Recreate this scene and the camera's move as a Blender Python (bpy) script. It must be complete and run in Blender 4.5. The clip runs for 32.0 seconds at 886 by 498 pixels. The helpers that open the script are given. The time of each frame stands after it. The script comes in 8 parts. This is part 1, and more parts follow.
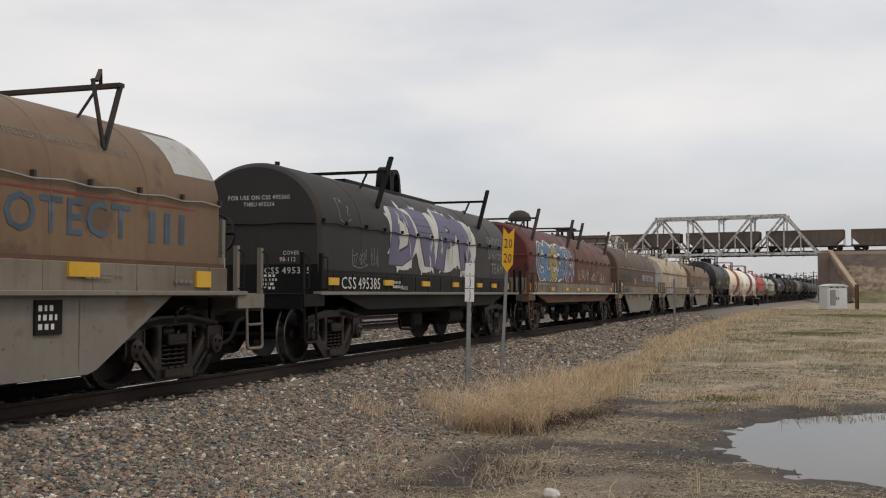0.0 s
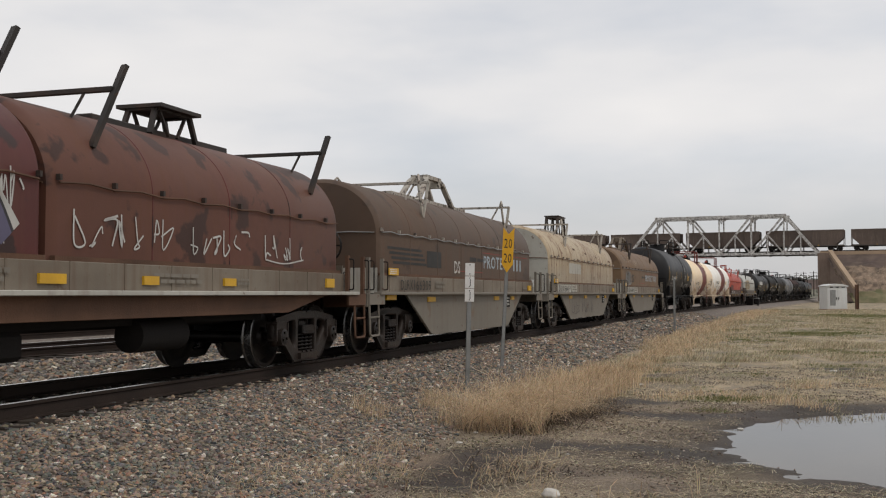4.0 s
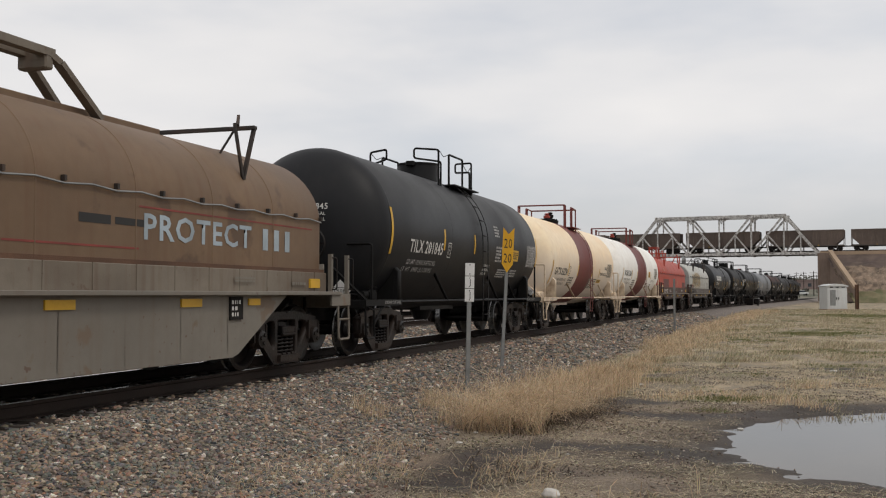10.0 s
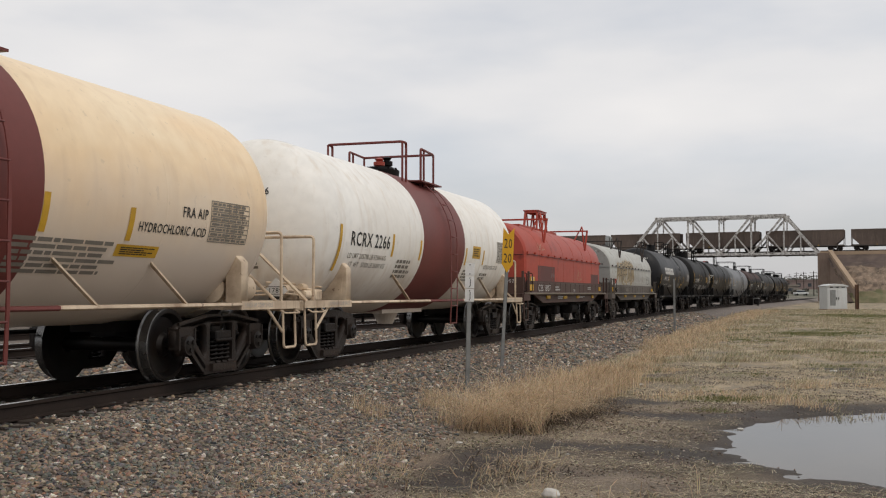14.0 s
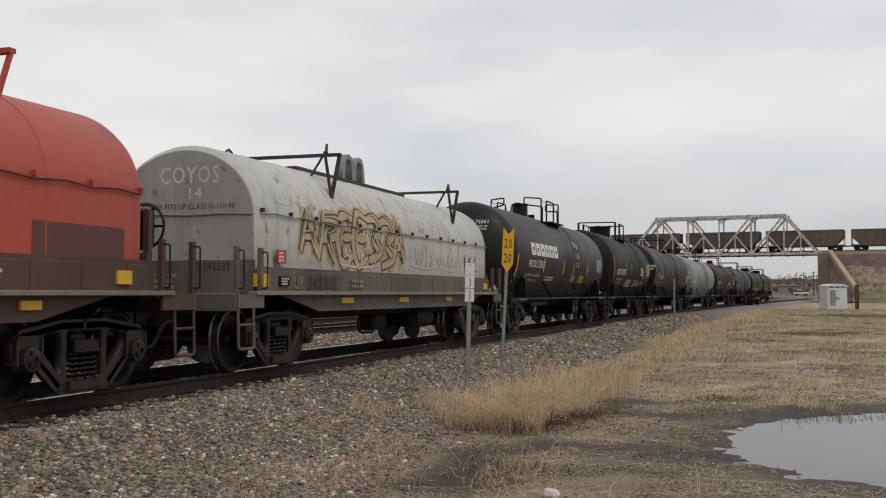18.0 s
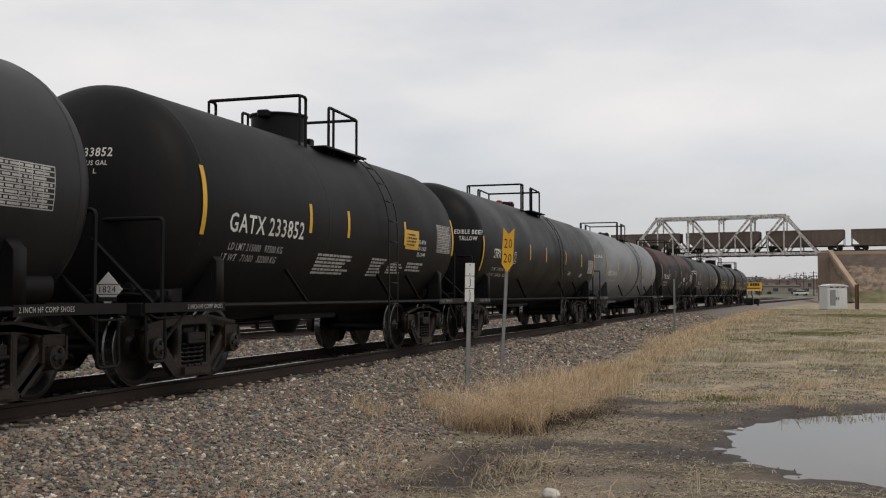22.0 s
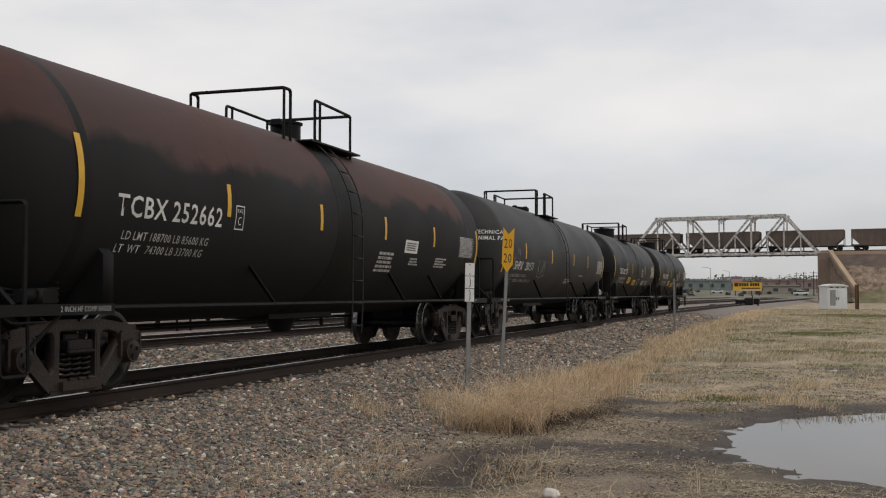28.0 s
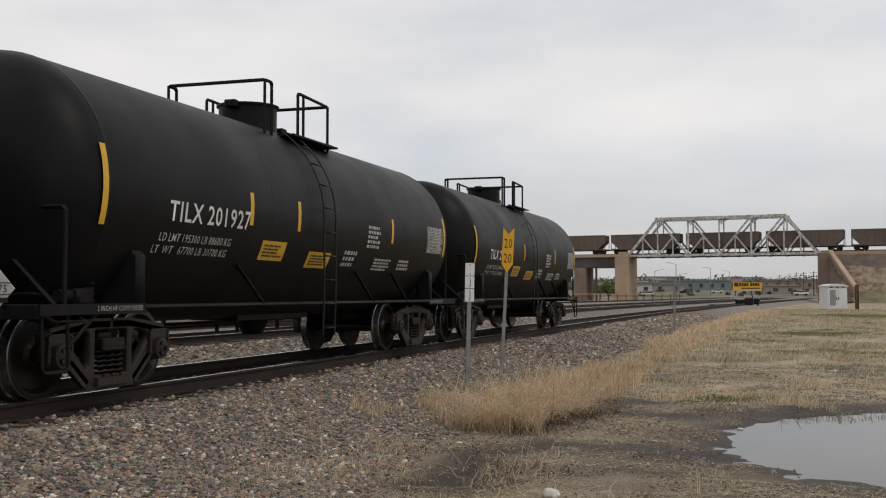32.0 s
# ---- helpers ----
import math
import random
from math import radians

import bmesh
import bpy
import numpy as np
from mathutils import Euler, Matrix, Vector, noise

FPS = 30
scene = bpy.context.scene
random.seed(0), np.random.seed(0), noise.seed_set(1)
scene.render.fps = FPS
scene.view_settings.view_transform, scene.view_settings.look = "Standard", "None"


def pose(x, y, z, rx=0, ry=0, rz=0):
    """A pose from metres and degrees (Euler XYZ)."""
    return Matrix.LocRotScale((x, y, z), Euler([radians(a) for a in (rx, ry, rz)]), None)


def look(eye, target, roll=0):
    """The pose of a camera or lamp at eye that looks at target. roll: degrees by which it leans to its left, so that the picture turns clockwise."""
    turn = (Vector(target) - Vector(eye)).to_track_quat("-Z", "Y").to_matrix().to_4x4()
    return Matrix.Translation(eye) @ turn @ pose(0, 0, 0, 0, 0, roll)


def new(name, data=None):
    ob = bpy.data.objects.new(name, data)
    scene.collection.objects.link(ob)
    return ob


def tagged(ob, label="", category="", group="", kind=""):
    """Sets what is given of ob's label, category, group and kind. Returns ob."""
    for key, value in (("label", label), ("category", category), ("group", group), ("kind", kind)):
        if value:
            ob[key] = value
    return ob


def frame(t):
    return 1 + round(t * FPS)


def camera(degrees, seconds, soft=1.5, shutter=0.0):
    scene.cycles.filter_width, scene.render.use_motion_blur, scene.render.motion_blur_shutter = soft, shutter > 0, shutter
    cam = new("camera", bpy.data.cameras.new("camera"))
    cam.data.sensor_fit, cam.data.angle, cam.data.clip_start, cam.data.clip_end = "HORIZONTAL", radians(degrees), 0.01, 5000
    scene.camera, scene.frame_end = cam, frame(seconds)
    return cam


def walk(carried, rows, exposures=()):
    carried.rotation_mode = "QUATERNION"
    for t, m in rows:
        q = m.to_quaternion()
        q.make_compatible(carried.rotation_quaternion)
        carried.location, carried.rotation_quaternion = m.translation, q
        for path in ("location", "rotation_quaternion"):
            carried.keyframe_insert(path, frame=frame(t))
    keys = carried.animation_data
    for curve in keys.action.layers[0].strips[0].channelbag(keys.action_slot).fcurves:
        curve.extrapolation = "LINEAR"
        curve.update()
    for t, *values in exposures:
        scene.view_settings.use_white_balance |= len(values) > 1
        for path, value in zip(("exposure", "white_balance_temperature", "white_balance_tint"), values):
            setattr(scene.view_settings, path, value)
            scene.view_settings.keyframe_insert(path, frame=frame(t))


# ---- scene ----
# z = 0 is the top of the rails; the nearer track runs along +Y, west of the camera.
cam = camera(45.933, 32.0, soft=1.15)
EYE = Vector((0.0, 0.0, 1.091))
YAW, PITCH = radians(17.66), radians(2.45)
AHEAD = Vector((-math.sin(YAW) * math.cos(PITCH), math.cos(YAW) * math.cos(PITCH), math.sin(PITCH)))
walk(cam, [(0.0, look(EYE, EYE + AHEAD)), (32.0, look(EYE, EYE + AHEAD))])

# ---- the track's line and the train's run along it ----
TRACK_X, TRACK2_X = -8.0325, -15.1


def bend(y):
    """How far the line has swung to the east at y."""
    e = min(max(y - 9.2, 0.0), 124.3)
    return 6.416e-4 * (e * e / 2 + 124.3 * max(0.0, y - 133.5))


def slope(y):
    return 6.416e-4 * min(max(y - 9.2, 0.0), 124.3)


def run(t):
    """How far the train stands up the line at t seconds, from its place at 16 s."""
    k = t - 16.0
    return -(7.590 * k + 0.026464 * k * k)


# ---- light: a high thin overcast with the sun behind it ----
world = bpy.data.worlds.new("sky")
scene.world = world
world.use_nodes = True
wn = world.node_tree.nodes
wl = world.node_tree.links
wn.clear()
w_out = wn.new("ShaderNodeOutputWorld")
w_bg = wn.new("ShaderNodeBackground")
w_sky = wn.new("ShaderNodeTexSky")
w_sky.sky_type = "NISHITA"
w_sky.sun_disc = False
w_sky.sun_elevation = radians(52)
w_sky.sun_rotation = radians(75)
w_dim = wn.new("ShaderNodeVectorMath")
w_dim.operation = "SCALE"
w_dim.inputs["Scale"].default_value = 0.11
w_co = wn.new("ShaderNodeTexCoord")
w_map = wn.new("ShaderNodeMapping")
w_map.inputs["Scale"].default_value = (1.0, 1.0, 3.2)
w_map.inputs["Location"].default_value = (2.3, 0.4, 0.0)
w_noise = wn.new("ShaderNodeTexNoise")
w_noise.inputs["Scale"].default_value = 2.2
w_noise.inputs["Detail"].default_value = 5.0
w_noise.inputs["Roughness"].default_value = 0.5
w_ramp = wn.new("ShaderNodeValToRGB")
w_ramp.color_ramp.elements[0].position = 0.30
w_ramp.color_ramp.elements[0].color = (0.675, 0.685, 0.715, 1)
w_ramp.color_ramp.elements[1].position = 0.68
w_ramp.color_ramp.elements[1].color = (0.885, 0.86, 0.845, 1)
w_cover = wn.new("ShaderNodeValToRGB")
w_cover.color_ramp.elements[0].position = 0.28
w_cover.color_ramp.elements[0].color = (0.72, 0.72, 0.72, 1)
w_cover.color_ramp.elements[1].position = 0.52
w_cover.color_ramp.elements[1].color = (0.97, 0.97, 0.97, 1)
w_mix = wn.new("ShaderNodeMix")
w_mix.data_type = "RGBA"
wl.new(w_sky.outputs[0], w_dim.inputs[0])
wl.new(w_co.outputs["Generated"], w_map.inputs[0])
wl.new(w_map.outputs[0], w_noise.inputs["Vector"])
wl.new(w_noise.outputs["Fac"], w_ramp.inputs[0])
wl.new(w_noise.outputs["Fac"], w_cover.inputs[0])
wl.new(w_cover.outputs[0], w_mix.inputs[0])
wl.new(w_dim.outputs[0], w_mix.inputs[6])
wl.new(w_ramp.outputs[0], w_mix.inputs[7])
w_sep = wn.new("ShaderNodeSeparateXYZ")
w_low = wn.new("ShaderNodeMapRange")
w_low.inputs["From Min"].default_value = 0.0
w_low.inputs["From Max"].default_value = 0.13
w_low.inputs["To Min"].default_value = 0.70
w_low.inputs["To Max"].default_value = 1.0
w_haze = wn.new("ShaderNodeVectorMath")
w_haze.operation = "SCALE"
wl.new(w_co.outputs["Generated"], w_sep.inputs[0])
wl.new(w_sep.outputs["Z"], w_low.inputs["Value"])
wl.new(w_mix.outputs[2], w_haze.inputs[0])
wl.new(w_low.outputs[0], w_haze.inputs["Scale"])
wl.new(w_haze.outputs[0], w_bg.inputs["Color"])
w_bg.inputs["Strength"].default_value = 1.0
wl.new(w_bg.outputs[0], w_out.inputs[0])

sun_data = bpy.data.lights.new("sun", "SUN")
sun_data.energy = 0.9
sun_data.angle = radians(14)
sun_data.color = (1.0, 0.93, 0.84)
sun = new("sun", sun_data)
sun.matrix_world = look((60, -16, 90), (0, 10, 0))
scene.view_settings.exposure = 0.0


# ---- materials ----
def paint(name, color, rough=0.6, metal=0.0, scale=3.0, vary=0.25, other=None, streak=0.0, streak_color=(0.12, 0.05, 0.025), bump=0.15, fine=60.0, dirt=0.0, dirt_color=(0.10, 0.085, 0.07), spots=0.0, island=0.0, each=0.0, spec=0.3, flake=0.0, low=None, flake_color=(0.055, 0.045, 0.04), flake_at=None):
    """A weathered surface: mottling at two scales, optional rust streaks running down, dust and rust spots."""
    m = bpy.data.materials.new(name)
    m.use_nodes = True
    n, l = m.node_tree.nodes, m.node_tree.links
    b = n["Principled BSDF"]
    b.inputs["Metallic"].default_value = metal
    b.inputs["Specular IOR Level"].default_value = spec
    co = n.new("ShaderNodeTexCoord")
    src = co.outputs["Object"]

    def noise_of(sc, detail=4.0, stretch=None, shift=0.0):
        v = src
        if stretch or shift:
            mp = n.new("ShaderNodeMapping")
            mp.inputs["Scale"].default_value = stretch or (1, 1, 1)
            mp.inputs["Location"].default_value = (shift, shift * 0.7, shift * 1.3)
            l.new(v, mp.inputs[0])
            v = mp.outputs[0]
        t = n.new("ShaderNodeTexNoise")
        t.inputs["Scale"].default_value = sc
        t.inputs["Detail"].default_value = detail
        l.new(v, t.inputs["Vector"])
        return t.outputs["Fac"]

    def mixed(fac, a, c):
        x = n.new("ShaderNodeMix")
        x.data_type = "RGBA"
        if isinstance(fac, float):
            x.inputs[0].default_value = fac
        else:
            l.new(fac, x.inputs[0])
        for k, v in ((6, a), (7, c)):
            if isinstance(v, tuple):
                x.inputs[k].default_value = (*v, 1)
            else:
                l.new(v, x.inputs[k])
        return x.outputs[2]

    def ramp(fac, lo, hi, top=1.0):
        x = n.new("ShaderNodeMapRange")
        x.inputs["From Min"].default_value = lo
        x.inputs["From Max"].default_value = hi
        x.inputs["To Max"].default_value = top
        l.new(fac, x.inputs["Value"])
        return x.outputs[0]

    dark = tuple(c * (1 - vary) for c in color)
    light = other or tuple(min(0.95, c * (1 + vary)) for c in color)
    big = noise_of(scale * 0.35, 5.0)
    small = noise_of(scale * 7.0, 3.0, shift=3.1)
    col = mixed(ramp(big, 0.3, 0.7), dark, light)
    col = mixed(ramp(small, 0.35, 0.75, 0.35), col, tuple(c * 0.75 for c in color))
    if island:
        g = n.new("ShaderNodeNewGeometry")
        hsv = n.new("ShaderNodeHueSaturation")
        l.new(g.outputs["Random Per Island"], hsv.inputs["Value"])
        mr = ramp(g.outputs["Random Per Island"], 0.0, 1.0)
        mr.node.inputs["To Min"].default_value = 1.0 - island
        mr.node.inputs["To Max"].default_value = 1.0 + island
        l.new(mr, hsv.inputs["Value"])
        l.new(col, hsv.inputs["Color"])
        col = hsv.outputs[0]
    if each:
        g = n.new("ShaderNodeObjectInfo")
        hsv = n.new("ShaderNodeHueSaturation")
        mr = ramp(g.outputs["Random"], 0.0, 1.0)
        mr.node.inputs["To Min"].default_value = 1.0 - each
        mr.node.inputs["To Max"].default_value = 1.0 + each
        l.new(mr, hsv.inputs["Value"])
        l.new(col, hsv.inputs["Color"])
        col = hsv.outputs[0]
    if dirt:
        col = mixed(ramp(noise_of(scale * 0.8, 6.0, (1, 0.5, 1), 7.7), 0.42, 0.72, dirt), col, dirt_color)
    if streak:
        col = mixed(ramp(noise_of(5.0, 4.0, (1.0, 1.3, 0.10), 1.7), 0.52, 0.72, streak), col, streak_color)
    if spots:
        col = mixed(ramp(noise_of(9.0, 6.0, None, 5.3), 0.66, 0.70, spots), col, (0.10, 0.045, 0.025))
    if low:
        # a second colour below an uneven edge, such as old spilled product
        sep = n.new("ShaderNodeSeparateXYZ")
        l.new(src, sep.inputs[0])
        add = n.new("ShaderNodeMath")
        add.operation = "MULTIPLY_ADD"
        add.inputs[1].default_value = 1.1
        l.new(noise_of(0.8, 4.0, None, 6.1), add.inputs[0])
        l.new(sep.outputs["Z"], add.inputs[2])
        fac = ramp(add.outputs[0], low[0] + 0.55 + low[2] / 2, low[0] + 0.55 - low[2] / 2, low[3])
        col = mixed(fac, col, low[1])
    if flake:
        at = flake_at or 0.55
        col = mixed(ramp(noise_of(flake, 6.0, None, 9.1), at, at + 0.05, 0.85), col, flake_color)
    l.new(col, b.inputs["Base Color"])
    r = ramp(big, 0.2, 0.8)
    r.node.inputs["To Min"].default_value = max(0.05, rough - 0.12)
    r.node.inputs["To Max"].default_value = min(1.0, rough + 0.12)
    l.new(r, b.inputs["Roughness"])
    if bump:
        bp = n.new("ShaderNodeBump")
        bp.inputs["Strength"].default_value = bump
        bp.inputs["Distance"].default_value = 0.02
        l.new(noise_of(fine, 3.0, shift=0.9), bp.inputs["Height"])
        l.new(bp.outputs[0], b.inputs["Normal"])
    return m


M_BLACK = paint("black_tank_paint", (0.0066, 0.0066, 0.0071), 0.46, scale=2.0, vary=0.35, dirt=0.4, dirt_color=(0.014, 0.0130, 0.0128), bump=0.06, spec=0.11, streak=0.35, streak_color=(0.013, 0.0125, 0.0125))
# glossier black; its bluish, raised base also puts sky sheen into the colour
M_BLACK_SHEEN = paint("sky_sheen_black_tank_paint", (0.0098, 0.0102, 0.0118), 0.48, scale=1.6, vary=0.3, dirt=0.45, dirt_color=(0.018, 0.0175, 0.0182), bump=0.06, spec=0.24, streak=0.35, streak_color=(0.020, 0.019, 0.0185))
M_BLACK2 = paint("dull_black_paint", (0.0072, 0.0069, 0.0070), 0.55, scale=1.5, vary=0.4, dirt=0.4, dirt_color=(0.0125, 0.0112, 0.0105), bump=0.08, spec=0.13, streak=0.4, streak_color=(0.016, 0.0135, 0.012))
M_GREY_TANK = paint("grey_tank_paint", (0.185, 0.193, 0.205), 0.5, scale=1.2, vary=0.25, dirt=0.5, dirt_color=(0.07, 0.07, 0.07), bump=0.05, streak=0.45, streak_color=(0.045, 0.045, 0.047))
M_GREY_DARK = paint("faded_black_paint", (0.022, 0.0225, 0.024), 0.55, scale=1.2, vary=0.3, dirt=0.4, dirt_color=(0.045, 0.043, 0.041), bump=0.05, spec=0.22)
M_BROWN_TANK = paint("red_brown_dusted_black", (0.062, 0.029, 0.024), 0.65, scale=0.9, vary=0.3, dirt=0.5, dirt_color=(0.035, 0.03, 0.03), bump=0.05, low=(2.75, (0.010, 0.0095, 0.0095), 0.17, 1.0), spec=0.2)
M_CREAM = paint("cream_tank_paint", (0.91, 0.66, 0.38), 0.42, scale=0.6, vary=0.04, other=(0.93, 0.79, 0.57), dirt=0.65, dirt_color=(0.82, 0.49, 0.20), bump=0.05, spots=0.15, spec=0.5, low=(2.1, (0.68, 0.60, 0.52), 1.0, 0.9), streak=0.18, streak_color=(0.55, 0.36, 0.21))
M_CREAM_TRIM = paint("cream_iron_paint", (0.70, 0.57, 0.42), 0.55, scale=4.0, vary=0.15, dirt=0.7, dirt_color=(0.26, 0.17, 0.11), bump=0.06, spots=0.6, streak=0.6, streak_color=(0.22, 0.13, 0.08))
M_WHITE = paint("white_tank_paint", (0.88, 0.86, 0.81), 0.45, scale=0.8, vary=0.07, dirt=0.25, dirt_color=(0.66, 0.58, 0.45), bump=0.05, spots=0.08, spec=0.5, low=(1.35, (0.52, 0.42, 0.33), 0.8, 0.65), streak=0.4, streak_color=(0.60, 0.50, 0.38))
M_OXIDE = paint("red_brown_band_paint", (0.17, 0.045, 0.038), 0.55, scale=1.5, vary=0.15, bump=0.05)
M_TAN = paint("tan_cover_paint", (0.175, 0.112, 0.066), 0.6, scale=1.0, vary=0.16, dirt=0.6, dirt_color=(0.105, 0.068, 0.045), streak=0.25, bump=0.08, flake=1.3, flake_at=0.60, flake_color=(0.105, 0.066, 0.043))
M_TAN2 = paint("dark_tan_cover_paint", (0.098, 0.063, 0.043), 0.6, scale=1.0, vary=0.2, dirt=0.5, dirt_color=(0.066, 0.045, 0.034), streak=0.3, bump=0.08, flake=1.5, flake_at=0.60, flake_color=(0.060, 0.041, 0.031))
M_OFFWHITE = paint("rusted_off_white_paint", (0.44, 0.36, 0.25), 0.55, scale=1.2, vary=0.12, dirt=0.5, dirt_color=(0.27, 0.185, 0.11), streak=1.0, spots=0.9, bump=0.1, streak_color=(0.17, 0.075, 0.035), low=(1.95, (0.27, 0.245, 0.205), 0.5, 0.4), flake=3.2, flake_at=0.625, flake_color=(0.125, 0.055, 0.032))
M_PALE_END = paint("pale_grey_cover_paint", (0.43, 0.42, 0.375), 0.55, scale=1.0, vary=0.14, dirt=0.5, dirt_color=(0.29, 0.26, 0.215), streak=0.4, spots=0.7, bump=0.06)
M_GREY_END = paint("weathered_grey_end_paint", (0.30, 0.30, 0.285), 0.55, scale=1.2, vary=0.2, dirt=0.5, dirt_color=(0.20, 0.185, 0.165), streak=0.4, streak_color=(0.19, 0.16, 0.13), spots=0.5, bump=0.08)
M_BODY = paint("dusty_grey_body_paint", (0.195, 0.166, 0.13), 0.65, scale=1.3, vary=0.2, dirt=0.75, dirt_color=(0.098, 0.07, 0.05), streak=0.4, streak_color=(0.11, 0.058, 0.035), bump=0.08, spots=0.4)
M_GRUBBY = paint("grubby_grey_brown_body_paint", (0.105, 0.090, 0.078), 0.65, scale=1.3, vary=0.3, dirt=0.75, dirt_color=(0.055, 0.040, 0.031), streak=0.5, streak_color=(0.15, 0.13, 0.11), bump=0.08, spots=0.4)
M_IRON = paint("weathered_dark_iron", (0.034, 0.030, 0.028), 0.65, scale=4.0, vary=0.35, dirt=0.6, dirt_color=(0.085, 0.05, 0.034), bump=0.15, spots=0.4)
M_BELLY = paint("stained_pale_grey_belly_paint", (0.190, 0.173, 0.145), 0.6, scale=1.2, vary=0.15, dirt=0.5, dirt_color=(0.15, 0.125, 0.10), streak=0.25, streak_color=(0.14, 0.09, 0.06), spots=0.6, bump=0.06, flake=2.0, flake_at=0.64, flake_color=(0.16, 0.115, 0.08))
M_RED = paint("red_cover_paint", (0.39, 0.066, 0.042), 0.5, scale=1.0, vary=0.14, dirt=0.35, dirt_color=(0.30, 0.05, 0.04), bump=0.06, flake=1.6, flake_at=0.63, flake_color=(0.24, 0.045, 0.034), streak=0.3, streak_color=(0.24, 0.055, 0.04))
M_DULL_RED = paint("dulled_red_cover_paint", (0.115, 0.045, 0.040), 0.6, scale=1.5, vary=0.2, bump=0.06)
M_BLACK_COVER = paint("weathered_black_cover_paint", (0.027, 0.026, 0.0255), 0.55, scale=1.2, vary=0.35, dirt=0.5, dirt_color=(0.042, 0.037, 0.032), streak=0.2, streak_color=(0.05, 0.035, 0.026), bump=0.06, spec=0.22, flake=1.1, flake_at=0.57, flake_color=(0.040, 0.027, 0.021))
M_DKRED = paint("dark_red_cover_paint", (0.100, 0.024, 0.021), 0.55, scale=1.0, vary=0.25, dirt=0.5, dirt_color=(0.06, 0.024, 0.02), streak=0.3, bump=0.06, flake=2.2, flake_at=0.575, flake_color=(0.030, 0.019, 0.0175))
M_RUSTRED = paint("rusted_red_cover_paint", (0.105, 0.044, 0.031), 0.6, scale=1.0, vary=0.3, dirt=0.5, dirt_color=(0.15, 0.07, 0.045), streak=0.4, bump=0.08, flake=2.0, flake_at=0.56, flake_color=(0.045, 0.025, 0.021))
M_SILVER = paint("pale_silver_cover_paint", (0.47, 0.48, 0.45), 0.5, scale=1.0, vary=0.12, dirt=0.6, dirt_color=(0.32, 0.30, 0.27), low=(1.75, (0.26, 0.24, 0.21), 0.7, 0.6), streak=0.45, streak_color=(0.25, 0.21, 0.17), spots=0.4, bump=0.08, flake=3.2, flake_at=0.62, flake_color=(0.24, 0.19, 0.15))
M_BROWN_BODY = paint("dark_brown_body_paint", (0.075, 0.042, 0.034), 0.65, scale=1.5, vary=0.3, dirt=0.5, dirt_color=(0.10, 0.075, 0.06), bump=0.08)
M_STEEL = paint("grimy_truck_steel", (0.0078, 0.0068, 0.0065), 0.5, scale=4.0, vary=0.45, dirt=0.75, dirt_color=(0.021, 0.0125, 0.0092), bump=0.35, fine=28, spec=0.22, each=0.4, spots=0.35)
# paler than the truck innards, so the openings' shade lies in the colours
M_FRAME = paint("lit_cast_frame_steel", (0.0165, 0.0138, 0.0125), 0.5, scale=4.0, vary=0.4, dirt=0.75, dirt_color=(0.034, 0.0215, 0.0155), bump=0.35, fine=28, spec=0.25, each=0.45, spots=0.3)
M_WHEEL = paint("dark_wheel_steel", (0.0095, 0.0085, 0.0083), 0.42, 0.2, scale=5.0, vary=0.4, bump=0.1, spec=0.35, dirt=0.6, dirt_color=(0.022, 0.0135, 0.010))
M_TREAD = paint("polished_tread_steel", (0.16, 0.158, 0.155), 0.24, 0.85, scale=8.0, vary=0.3, bump=0.0)
M_UNDER = paint("underframe_grime", (0.0155, 0.0138, 0.013), 0.8, scale=3.0, vary=0.3, bump=0.2, spec=0.15)
M_RUST = paint("rusty_steel", (0.11, 0.060, 0.038), 0.8, scale=4.0, vary=0.35, bump=0.25)
M_YELLOW = paint("reflective_yellow", (0.62, 0.36, 0.03), 0.45, scale=6.0, vary=0.12, dirt=0.3, dirt_color=(0.35, 0.20, 0.03), bump=0.0)
M_MARK = paint("white_stencil_paint", (0.62, 0.61, 0.58), 0.6, scale=8.0, vary=0.15, dirt=0.3, dirt_color=(0.35, 0.34, 0.32), bump=0.0)
M_MARKDIM = paint("faded_white_stencil", (0.40, 0.39, 0.375), 0.65, scale=8.0, vary=0.25, bump=0.0)
M_INK = paint("black_stencil_paint", (0.028, 0.027, 0.026), 0.6, scale=8.0, vary=0.2, bump=0.0)
M_INKDIM = paint("faded_black_stencil", (0.20, 0.18, 0.15), 0.65, scale=8.0, vary=0.2, bump=0.0)
M_BLUE_INK = paint("pale_blue_stencil", (0.34, 0.40, 0.44), 0.6, scale=5.0, vary=0.3, bump=0.0)
M_DARKBLUE_INK = paint("worn_dark_blue_stencil", (0.065, 0.10, 0.135), 0.6, scale=5.0, vary=0.4, bump=0.0)
M_RED_INK = paint("faded_red_line", (0.22, 0.05, 0.04), 0.6, scale=5.0, vary=0.3, bump=0.0)
M_RAILSIDE = paint("rail_side_rust", (0.030, 0.021, 0.017), 0.75, scale=5.0, vary=0.3, bump=0.2, spec=0.2)
M_RAILTOP = paint("rail_head_worn", (0.42, 0.41, 0.40), 0.28, 1.0, scale=5.0, vary=0.1, bump=0.0)
M_TIE = paint("weathered_tie_wood", (0.050, 0.040, 0.033), 0.85, scale=5.0, vary=0.35, each=0.3, bump=0.3, fine=25, spec=0.2)
M_CONC = paint("tan_weathered_concrete", (0.42, 0.31, 0.215), 0.85, scale=0.25, vary=0.18, dirt=0.4, dirt_color=(0.22, 0.165, 0.12), bump=0.2, fine=8)
